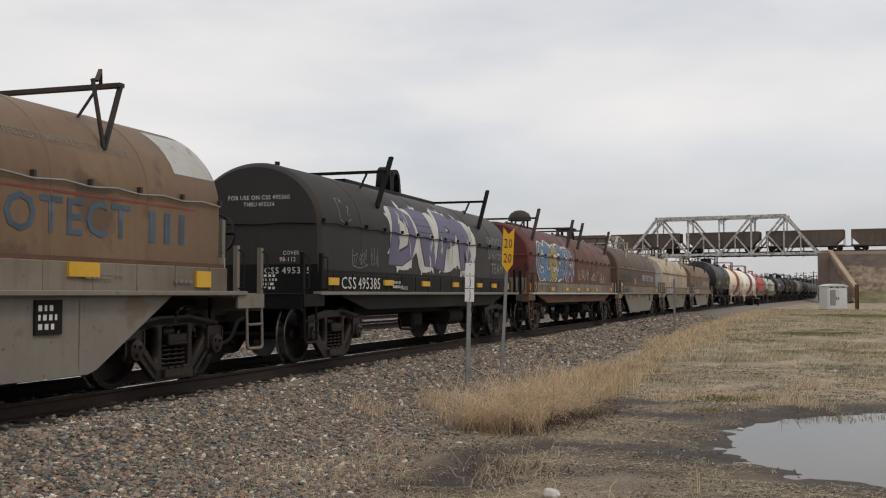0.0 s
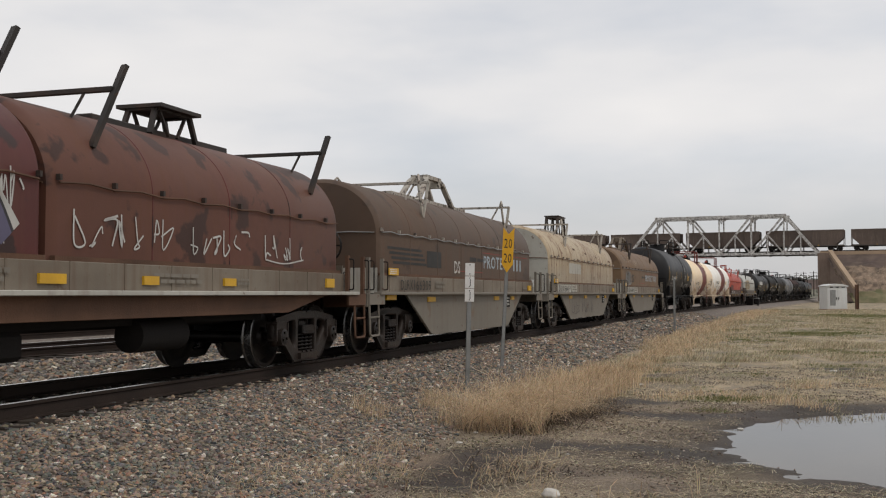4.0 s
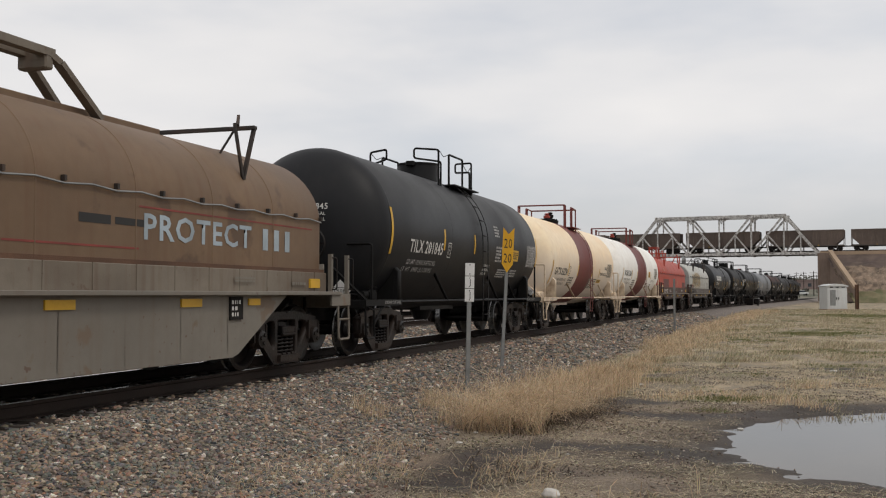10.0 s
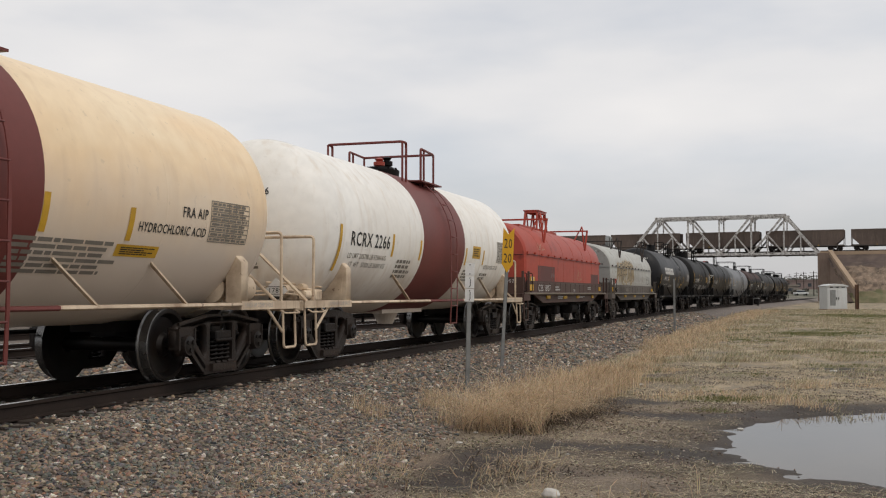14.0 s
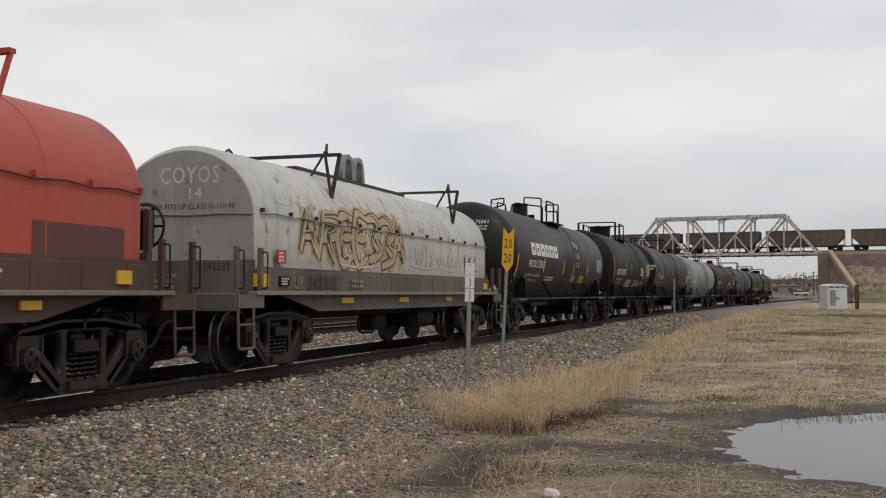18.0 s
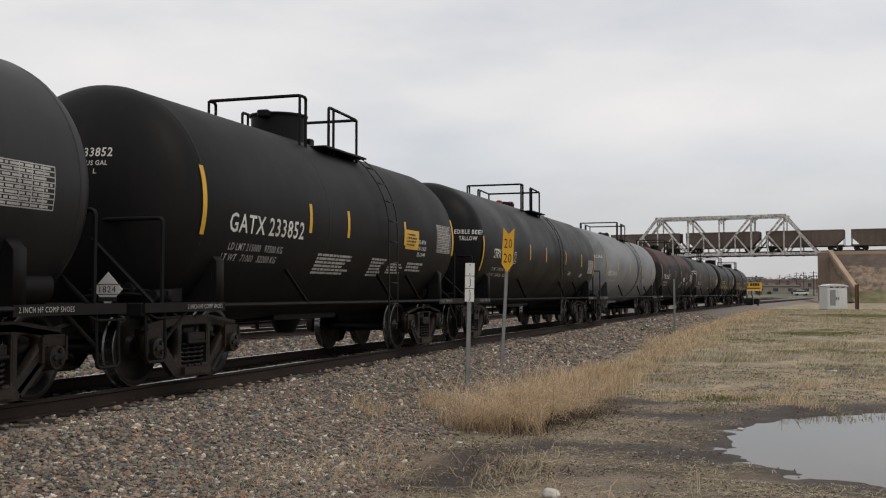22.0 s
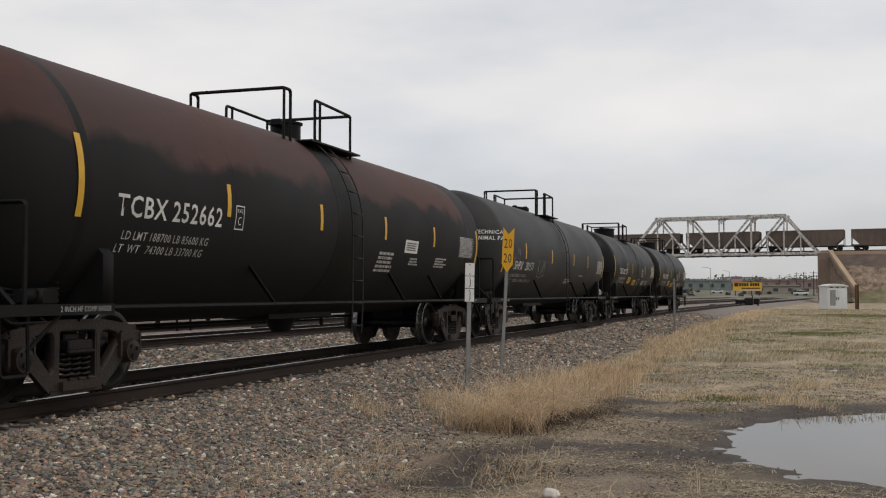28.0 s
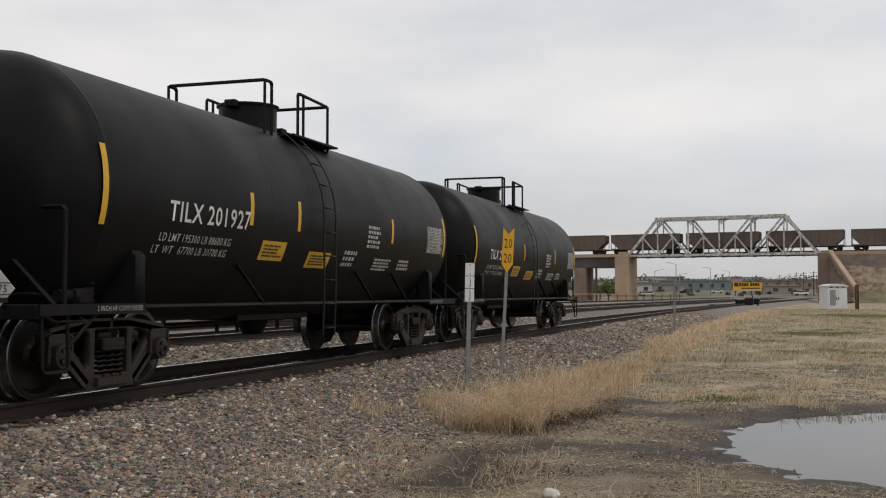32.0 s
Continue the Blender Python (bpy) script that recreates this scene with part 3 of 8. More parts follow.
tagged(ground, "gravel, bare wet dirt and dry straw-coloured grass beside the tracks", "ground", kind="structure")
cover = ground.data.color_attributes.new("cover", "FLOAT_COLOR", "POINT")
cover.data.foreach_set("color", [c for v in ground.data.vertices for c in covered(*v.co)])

m_water = bpy.data.materials.new("puddle_water")
m_water.use_nodes = True
wb = m_water.node_tree.nodes["Principled BSDF"]
wb.inputs["Base Color"].default_value = (0.036, 0.031, 0.027, 1)
wb.inputs["Specular IOR Level"].default_value = 0.23
wb.inputs["Roughness"].default_value = 0.02
wb.inputs["IOR"].default_value = 1.33
wt = m_water.node_tree.nodes.new("ShaderNodeTexNoise")
wt.inputs["Scale"].default_value = 2.0
wp = m_water.node_tree.nodes.new("ShaderNodeBump")
wp.inputs["Strength"].default_value = 0.02
m_water.node_tree.links.new(wt.outputs["Fac"], wp.inputs["Height"])
m_water.node_tree.links.new(wp.outputs[0], wb.inputs["Normal"])
bm = bmesh.new()
vs = [bm.verts.new((3.6 + 5.3 * math.cos(a), 13.5 + 5.9 * math.sin(a), WATER_Z)) for a in (2 * math.pi * i / 40 for i in range(40))]
bm.faces.new(vs)
tagged(part("water", bm, m_water), "still muddy rain puddle reflecting the grey sky", "puddle", kind="structure")


# ---- tracks ----
def along(offset, y):
    """A point of a line parallel to the track, offset to the east of the nearer track's middle."""
    s = slope(y)
    k = math.hypot(1, s)
    return Vector((TRACK_X + bend(y) + offset / k, y - offset * s / k, 0))


RAIL = [(-0.035, 0), (-0.033, -0.035), (-0.009, -0.05), (-0.009, -0.145), (-0.07, -0.16), (-0.07, -0.172), (0.07, -0.172), (0.07, -0.16), (0.009, -0.145), (0.009, -0.05), (0.033, -0.035), (0.035, 0)]


def rail(name, offset, y0, y1, parent):
    bm = bmesh.new()
    ys = []
    y = y0
    while y < y1:
        ys.append(y)
        y += 2.5 if y < 150 else 10
    rings = [[bm.verts.new(along(offset + u, y) + Vector((0, 0, w))) for u, w in RAIL] for y in ys]
    k = len(RAIL)
    for a, b in zip(rings, rings[1:]):
        for j in range(k):
            f = bm.faces.new((a[j], b[j], b[(j + 1) % k], a[(j + 1) % k]))
            f.material_index = 1 if j == k - 1 else 0
    return part(name, bm, [M_RAILSIDE, M_RAILTOP], parent)


def railway(label, centre, y0, y1, tie0, tie1):
    t = thing("railway_track", label, "railway track", kind="structure")
    for o in (0.7525, -0.7525):
        rail("rail", centre + o, y0, y1, t)
    bm = boxes((-1.3, 1.3, -0.115, 0.115, -0.36, -0.178), bevel=0.012)
    tie = finish("sleeper", bm, M_TIE)
    r = random.Random(int(centre * 7))
    y = tie0
    while y < tie1:
        p = along(centre, y)
        part("sleeper", tie, None, t, m=pose(p.x + r.uniform(-0.04, 0.04), p.y, r.uniform(-0.012, 0.008), 0, 0, -math.degrees(math.atan(slope(y))) + r.uniform(-1.2, 1.2)))
        y += 0.53 + r.uniform(-0.02, 0.02)
    return t


railway("straight running track with worn shiny rail heads on gravel ballast", 0.0, -320, 700, 3.0, 70.0)
railway("second track with dull rusty rails behind the train", TRACK2_X - TRACK_X, -320, 700, 12.0, 60.0)
# ---- railway trucks ----
def mirrored(half):
    return half + [(-x, y) for x, y in reversed(half)]


def side_frame_mesh():
    outer = mirrored([(0, 0.795), (0.34, 0.795), (0.60, 0.755), (0.98, 0.70), (1.06, 0.66), (1.09, 0.58), (1.07, 0.44), (1.01, 0.36), (0.96, 0.50), (0.82, 0.50), (0.74, 0.40), (0.47, 0.16), (0.40, 0.105), (0, 0.095)])
    outer = outer[: len(outer) // 2] + [p for p in outer[len(outer) // 2:] if p[0] != 0]
    tri = [(0.385, 0.28), (0.37, 0.36), (0.37, 0.64), (0.41, 0.70), (0.52, 0.705), (0.66, 0.675), (0.715, 0.61), (0.69, 0.53), (0.44, 0.27)]
    window = [(-0.28, 0.715), (-0.315, 0.66), (-0.315, 0.23), (-0.30, 0.20), (0.30, 0.20), (0.315, 0.23), (0.315, 0.66), (0.28, 0.715)]
    holes = [window, tri, [(-x, y) for x, y in reversed(tri)]]
    bm = flat(outer, holes, 0.08, 0.02)
    # stand it up: plate X -> along the track, plate Y -> up
    stand = Matrix(((0, 0, 1, 0), (1, 0, 0, 0), (0, 1, 0, 0), (0, 0, 0, 1)))
    moved(bm, stand)
    # cast flanges standing proud along the top chord and the tension members
    for s in (-1, 1):
        for p, q in (((0.02, 0.775), (0.36, 0.775)), ((0.36, 0.775), (1.02, 0.685)), ((0.42, 0.125), (0.86, 0.495))):
            bar(bm, (0.045, s * p[0], p[1]), (0.045, s * q[0], q[1]), 0.10, 0.03, up=(1, 0, 0))
        bar(bm, (0.04, 0, 0.115), (0.04, s * 0.42, 0.115), 0.11, 0.03, up=(1, 0, 0))
        bar(bm, (0.04, s * 0.335, 0.20), (0.04, s * 0.335, 0.72), 0.09, 0.03, up=(1, 0, 0))
        bmesh.ops.create_cone(bm, cap_ends=True, segments=20, radius1=0.15, radius2=0.125, depth=0.20, matrix=Matrix.Translation((0.03, s * 0.889, 0.455)) @ Matrix.Rotation(radians(90), 4, "Y"))
        box(bm, -0.10, 0.085, s * 0.889 - 0.16, s * 0.889 + 0.16, 0.56, 0.68)
        box(bm, -0.05, 0.10, s * 0.889 - 0.20, s * 0.889 - 0.16, 0.40, 0.66)
        box(bm, -0.05, 0.10, s * 0.889 + 0.16, s * 0.889 + 0.19, 0.42, 0.66)
    box(bm, -0.09, 0.115, -0.30, 0.30, 0.10, 0.19)
    return finish("side_frame", bm, M_FRAME)


def spring_mesh():
    bm = bmesh.new()
    for y in (-0.155, 0.0, 0.155):
        pts = []
        for i in range(49):
            a = 2 * math.pi * i / 9
            pts.append((0.065 * math.cos(a), y + 0.065 * math.sin(a), 0.20 + 0.29 * i / 48))
        pipe(bm, pts, 0.017, 5)
    return finish("spring_nest", bm, M_STEEL)


def bolster_mesh():
    bm = boxes((-1.10, 1.10, -0.20, 0.20, 0.50, 0.61), (-0.98, 0.98, -0.12, 0.12, 0.60, 0.68), (-0.45, 0.45, -0.28, 0.28, 0.60, 0.74), (1.06, 1.12, -0.22, 0.22, 0.47, 0.51), (-1.12, -1.06, -0.22, 0.22, 0.47, 0.51), bevel=0.015)
    for s in (-1, 1):
        bar(bm, (-0.95, s * 0.42, 0.38), (0.95, s * 0.42, 0.38), 0.09, 0.07)
        for x in (-0.75, 0.75):
            box(bm, x - 0.07, x + 0.07, s * 0.37, s * 0.47, 0.28, 0.52)
            pipe(bm, [(x * 0.8, s * 0.42, 0.40), (x * 0.55, s * 0.1, 0.55)], 0.02)
    return finish("truck_bolster", bm, M_STEEL)


WHEEL_R = 0.457


def wheelset_mesh():
    bm = bmesh.new()
    for s in (-1, 1):
        prof = [(0.690, 0.09), (0.665, 0.12), (0.690, 0.30), (0.680, 0.375), (0.675, 0.39), (0.672, 0.486), (0.688, 0.486), (0.700, 0.462), (0.715, WHEEL_R), (0.805, WHEEL_R - 0.003), (0.812, WHEEL_R - 0.012), (0.812, 0.395), (0.79, 0.375), (0.735, 0.345), (0.745, 0.15), (0.80, 0.12), (0.81, 0.09)]
        rings = lathe(bm, [(s * a, b) for a, b in prof], "x", 40)
    rings = lathe(bm, [(-0.72, 0.085), (0.72, 0.085)], "x", 16)
    for s in (-1, 1):
        lathe(bm, [(s * 0.80, 0.07), (s * 1.10, 0.07)], "x", 12)
        lathe(bm, [(s * 1.09, 0.125), (s * 1.125, 0.12), (s * 1.135, 0.10)], "x", 18)
        for k in range(3):
            a = 2 * math.pi * k / 3 + 0.4
            c = Vector((s * 1.14, 0.065 * math.cos(a), 0.065 * math.sin(a)))
            box(bm, c.x - 0.014, c.x + 0.014, c.y - 0.02, c.y + 0.02, c.z - 0.02, c.z + 0.02)
    for f in bm.faces:
        r = [math.hypot(v.co.y, v.co.z) for v in f.verts]
        if min(r) > 0.44 and 0.66 < abs(f.calc_center_median().x) < 0.82:
            f.material_index = 1
    bmesh.ops.recalc_face_normals(bm, faces=bm.faces[:])
    return finish("wheelset", bm, [M_WHEEL, M_TREAD], 40)


SIDE_FRAME, SPRINGS, BOLSTER, WHEELSET = side_frame_mesh(), spring_mesh(), bolster_mesh(), wheelset_mesh()
WHEELSETS = []


def truck(car, y):
    t = part("truck", BOLSTER, None, car, m=pose(0, y, 0))
    for s in (-1, 1):
        part("side_frame", SIDE_FRAME, None, t, m=pose(s * 1.0, 0, 0, 0, 0, 0 if s > 0 else 180))
        part("spring_nest", SPRINGS, None, t, m=pose(s * 1.0, 0, 0))
    for s in (-1, 1):
        w = part("wheelset", WHEELSET, None, t, m=pose(0, s * 0.889, WHEEL_R))
        WHEELSETS.append(w)
    return t


def coupler(car, y, s, z=0.84):
    """s = -1 at the leading end, 1 at the trailing end."""
    bm = boxes((-0.10, 0.10, min(y, y + s * 0.55), max(y, y + s * 0.55), z - 0.09, z + 0.09), (-0.16, 0.14, min(y + s * 0.5, y + s * 0.78), max(y + s * 0.5, y + s * 0.78), z - 0.16, z + 0.14), bevel=0.02)
    part("coupler", bm, M_STEEL, car)
    bm = bmesh.new()
    pipe(bm, bent([(0.35, y - s * 0.1, z - 0.1), (0.38, y + s * 0.25, z - 0.15), (0.36, y + s * 0.4, z - 0.45), (0.2, y + s * 0.72, z - 0.52)], 0.15), 0.028)
    part("brake_hose", bm, M_UNDER, car, smooth=60)


def grab(name, pts, car, material, r=0.016, label=""):
    bm = bmesh.new()
    pipe(bm, bent(pts, 0.06), r)
    return part(name, bm, material, car, label, smooth=60)


def ladder(car, x, y, z0, z1, material, w=0.42, name="ladder", lean=0.0):
    bm = bmesh.new()
    for s in (-1, 1):
        bar(bm, (x, y + s * w / 2, z0), (x + lean, y + s * w / 2, z1), 0.05, 0.015)
    k = int((z1 - z0) / 0.33)
    for i in range(k + 1):
        z = z0 + 0.05 + (z1 - z0 - 0.1) * i / max(k, 1)
        f = (z - z0) / (z1 - z0)
        pipe(bm, [(x + lean * f, y - w / 2, z), (x + lean * f, y + w / 2, z)], 0.013)
    return part(name, bm, material, car)


CARS = []


def car_thing(name, label, category, front, rear, group):
    t = thing(name, label, category, group)
    CARS.append((t, front, rear))
    tc = rear - front
    truck(t, -tc / 2)
    truck(t, tc / 2)
    return t, tc / 2


def tank_profile(half, r, head):
    prof = [(-half - head, 0.001)]
    for i in range(1, 13):
        a = math.pi / 2 * i / 12
        prof.append((-half - head * math.cos(a), r * math.sin(a)))
    prof += [(y, r) for y in np.linspace(-half, half, 9)[1:-1]]
    return prof + [(-y, q) for y, q in reversed(prof[:13])]


def on_head(bm, x, z, tank, lift=0.008):
    """Lay flat work on the leading dished head of a tank."""
    half, r, head, zc = tank["half"], tank["r"], tank["head"], tank["zc"]
    k = 6
    for i in range(1, k):
        xs = [v.co.x for v in bm.verts]
        h = min(xs) + (max(xs) - min(xs)) * i / k
        bmesh.ops.bisect_plane(bm, geom=bm.verts[:] + bm.edges[:] + bm.faces[:], plane_co=(h, 0, 0), plane_no=(1, 0, 0))
    for v in bm.verts:
        px, pz = x + v.co.x, z + v.co.y
        q = min(0.985, math.hypot(px, pz - zc) / r)
        v.co = Vector((px, -half - head * math.sqrt(1 - q * q) - lift, pz))
    return bm


def ring(car, name, y0, y1, r, zc, material, n=72):
    bm = bmesh.new()
    if name == "weld_seam":
        lathe(bm, [(y0 - 0.015, r - 0.008), (y0 + 0.008, r - 0.0035), ((y0 + y1) / 2, r - 0.002), (y1 - 0.008, r - 0.0035), (y1 + 0.015, r - 0.008)], "y", n, closed=False)
    else:
        lathe(bm, [(y0, r - 0.03), (y0 + 0.004, r), (y1 - 0.004, r), (y1, r - 0.03)], "y", n, closed=False)
    moved(bm, Matrix.Translation((0, 0, zc)))
    return part(name, bm, material, car, smooth=50)


def diamond(car, x, y, z, s, text="", facing="south"):
    p = boxes((-s / 2, s / 2, 0, 0.006, -s / 2, s / 2))
    moved(p, Matrix.Translation((x, y, z)) @ Matrix.Rotation(radians(45), 4, "Y"))
    ob = part("placard", p, M_SIGN_WHITE, car, "white hazard placard set on its point")
    bm = boxes((-s * 0.34, s * 0.34, -0.004, -0.001, -s * 0.34, s * 0.34))
    moved(bm, Matrix.Translation((x, y - 0.001, z)) @ Matrix.Rotation(radians(45), 4, "Y"))
    part("symbol", boxes((x - s * 0.62, x + s * 0.62, y - 0.004, y - 0.001, z - s * 0.22, z - s * 0.19)), M_INK, ob)
    if text:
        part("numeral", southward(words(text, s * 0.78, s * 0.26), x, y - 0.006, z), M_INK, ob)
        part("symbol", boxes((x - s * 0.62, x + s * 0.62, y - 0.004, y - 0.001, z + s * 0.19, z + s * 0.22)), M_INK, ob)
    bm = boxes((x - 0.12, x + 0.12, y - 0.004, y - 0.001, z - s * 0.5, z - s * 0.32))
    part("symbol", bm, M_INK, ob)


def tank_car(label, front, rear, half, r, top, material, trim=None, **k):
    car, h = car_thing("tank_car", label, "tank car", front, rear, "cars of the freight train")
    trim = trim or M_BLACK2
    zc, head = top - r, r * 0.5
    tank = {"half": half, "r": r, "head": head, "zc": zc}
    rnd = random.Random(int(front * 10))
    bm = bmesh.new()
    lathe(bm, tank_profile(half, r, head), "y", 80)
    moved(bm, Matrix.Translation((0, 0, zc)))
    part("tank", bm, material, car, smooth=40)
    for y in (-half, half, *k.get("seams", ())):
        ring(car, "weld_seam", y - 0.02, y + 0.02, r + 0.005, zc, material)
    for y0, y1, m, lift in k.get("bands", ()):
        ring(car, "painted_band", y0, y1, r + lift, zc, m)
    end = h + 1.62
    for s in (-1, 1):
        part("stub_sill", boxes((-0.32, 0.32, s * (h - 1.3), s * end, 0.62, 0.92)), M_UNDER, car)
        part("end_platform", boxes((-1.36, 1.36, s * (end - 0.48), s * (end - 0.06), 0.93, 0.97)), trim, car)
        part("end_beam", boxes((-1.38, 1.38, s * (end - 0.06), s * end, 0.84, 0.99), bevel=0.01), trim, car)
        arc = [(math.cos(a) * (r + 0.005), zc + math.sin(a) * (r + 0.005)) for a in np.linspace(-0.62, -math.pi + 0.62, 17)]
        bm = flat([(1.30, 0.88), (1.34, arc[0][1] + 0.02)] + arc + [(-1.34, arc[0][1] + 0.02), (-1.30, 0.88)], (), 0.05)
        moved(bm, Matrix.Translation((0, s * (h + 0.05), 0)) @ Matrix.Rotation(radians(90), 4, "X"))
        part("saddle", bm, trim, car)
        for x in (-1, 1):
            bm = flat([(1.18, 0.98), (1.40, 0.98), (1.40, 1.50), (1.30, 1.60), (1.18, 1.62)], (), 0.16, 0.01)
            moved(bm, Matrix.Translation((0, s * (h - 0.02), 0)) @ Matrix.Rotation(radians(90), 4, "X"))
            if x < 0:
                moved(bm, Matrix.Rotation(radians(180), 4, "Z") @ Matrix.Translation((0, -2 * s * (h - 0.02), 0)))
            part("saddle_web", bm, trim, car)
            part("side_sill", boxes((x * 1.39, x * 1.42, s * (h - 0.12), s * end, 0.88, 0.99)), trim, car)
            part("lettering", upright(words("2 INCH HF COMP SHOES", 0.80, 0.055), 1.424, s * (h + 0.35), 0.94), M_MARKDIM, car) if x > 0 else None
            gx = x * 1.37
            grab("sill_step", [(gx, s * (end - 0.08), 0.92), (gx + x * 0.02, s * (end - 0.08), 0.33), (gx + x * 0.02, s * (end - 0.46), 0.33), (gx, s * (end - 0.46), 0.92)], car, trim, 0.02)
            grab("step_brace", [(gx, s * (end - 0.46), 0.55), (gx, s * (end - 0.95), 0.90)], car, trim, 0.022)
            grab("grab_iron", [(x * 1.40, s * (end - 0.12), 0.86), (x * 1.48, s * (end - 0.12), 0.82), (x * 1.48, s * (end - 0.60), 0.82), (x * 1.40, s * (end - 0.60), 0.86)], car, trim, 0.013)
            grab("handrail_brace", [(x * 1.25, s * (end - 0.42), 0.98), (x * 0.18, s * (end - 0.46), 1.92)], car, trim, 0.026)
        grab("end_handrail", [(-1.34, s * (end - 0.45), 0.96), (-1.34, s * (end - 0.45), 1.96), (1.34, s * (end - 0.45), 1.96), (1.34, s * (end - 0.45), 0.96)], car, trim, 0.025)
        coupler(car, s * end, s)
    # brake valves and reservoir on the leading platform
    gear = trim if material not in (M_WHITE, M_CREAM) else M_CREAM_TRIM
    bm = boxes((0.55, 0.85, -h - 0.78, -h - 0.5, 0.97, 1.22), (0.84, 1.15, -h - 0.7, -h - 0.42, 0.97, 1.15), (0.62, 0.78, -h - 0.72, -h - 0.56, 1.2, 1.32), bevel=0.03)
    valve = part("brake_valve", bm, gear, car, smooth=40)
    for vx, vy, vz, vr in ((0.72, -0.86, 1.14, 0.10), (1.02, -0.78, 1.07, 0.08), (0.66, -0.62, 1.38, 0.07), (0.92, -0.66, 1.20, 0.06)):
        bm = bmesh.new()
        bmesh.ops.create_cone(bm, cap_ends=True, segments=12, radius1=vr, radius2=vr * 0.85, depth=0.2, matrix=Matrix.Translation((vx, -h + vy, vz)) @ Matrix.Rotation(radians(90), 4, "X"))
        part("valve_cap", bm, gear, valve, smooth=40)
    for q in range(4):
        bm = bmesh.new()
        pipe(bm, bent([(0.2 + 0.1 * q, -h - 1.1, 1.06 + 0.07 * q), (0.8, -h - 1.05 + 0.1 * q, 1.10 + 0.05 * q), (1.12, -h - 0.4, 1.02 + 0.06 * q)], 0.12), 0.015)
        part("air_pipe", bm, gear, valve, smooth=60)
    grab("air_pipe", [(1.0, -h - 0.5, 1.10), (1.0, -h - 0.15, 1.12)], valve, gear, 0.02)
    bm = bmesh.new()
    lathe(bm, [(h - 0.6, 0.02), (h - 0.55, 0.19), (h + 0.35, 0.19), (h + 0.40, 0.02)], "y", 18)
    moved(bm, Matrix.Translation((0.95, 0.45, 1.16)))
    part("air_reservoir", bm, trim, car, smooth=40)
    # handbrake wheel at the trailing end
    bm = bmesh.new()
    lathe(bm, [(-0.02, 0.26), (0.0, 0.285), (0.02, 0.26), (0.0, 0.245), (-0.02, 0.26)], "y", 24, closed=False)
    for q in range(5):
        a = q * 2 * math.pi / 5
        bar(bm, (0, 0, 0), (0.26 * math.cos(a), 0, 0.26 * math.sin(a)), 0.025)
    moved(bm, Matrix.Translation((-0.75, end - 0.12, 1.6)))
    part("brake_wheel", bm, trim, car)
    part("brake_stand", boxes((-0.82, -0.68, end - 0.3, end - 0.16, 0.97, 1.75)), trim, car)
    # side rails with struts, and the brake rods slung beneath
    rail_m = k.get("rail", trim)
    for x in (-1, 1):
        gx = x * 1.40
        if k.get("rail_mid"):
            a, b = k["rail_mid"]
            grab("side_rail", [(gx, -h + 0.1, 0.95), (gx, a, 0.95)], car, rail_m, 0.028)
            grab("side_rail", [(gx, a, 0.95), (gx, b, 0.95)], car, M_OXIDE, 0.028)
            grab("side_rail", [(gx, b, 0.95), (gx, h - 0.1, 0.95)], car, rail_m, 0.028)
        else:
            grab("side_rail", [(gx, -h + 0.1, 0.95), (gx, h - 0.1, 0.95)], car, rail_m, 0.028)
        for y in (-h * 0.42, h * 0.38, h * 0.72):
            bm = bmesh.new()
            bar(bm, (gx, y, 0.95), (x * r * 0.86, y - 0.55, zc - r * 0.50), 0.06, 0.02)
            part("rail_strut", bm, rail_m, car)
    bm = bmesh.new()
    pipe(bm, [(-0.9, -h + 1.2, 0.62), (-0.9, h - 1.2, 0.62)], 0.03)
    part("brake_pipe", bm, M_UNDER, car)
    n = max(5, int(h * 1.5))
    for i in range(n):
        y = -h + 1.5 + (2 * h - 3.0) * (i + rnd.uniform(-0.3, 0.3)) / (n - 1)
        part("hanger", boxes((-1.41, -1.36, y - 0.03, y + 0.03, rnd.choice((0.42, 0.55, 0.62)), 0.96)), M_UNDER, car)
    part("lower_rail", boxes((-1.42, -1.38, -h + 1.4, h - 1.6, 0.52, 0.56)), M_UNDER, car)
    bm = bmesh.new()
    oy = k.get("outlet_y", 0.2)
    bmesh.ops.create_cone(bm, cap_ends=True, segments=20, radius1=0.16, radius2=0.30, depth=0.30, matrix=Matrix.Translation((0, oy, zc - r - 0.12)))
    box(bm, -0.4, 0.4, oy - 1.2, oy + 1.2, zc - r - 0.03, zc - r + 0.10)
    part("bottom_outlet", bm, material if material is not M_WHITE else M_CREAM, car)
    # fittings on top
    pm = k.get("top_paint", trim)
    y0, y1, hi = k.get("top_y0", -0.95), k.get("top_y1", 1.26), k.get("top_h", 0.55)
    zt = top + hi
    w = 0.82
    style = k.get("fittings", "dome")
    for x in (-w, w):
        part("walkway", boxes((x - 0.19, x + 0.19, y0 + 0.6, y1 + 0.02, top - 0.20, top - 0.172)), pm, car)
    part("walkway_end", boxes((-w - 0.08, w + 0.08, y1 - 0.28, y1 + 0.02, top - 0.155, top - 0.13)), pm, car)
    foot = top - r + math.sqrt(r * r - w * w) - 0.02
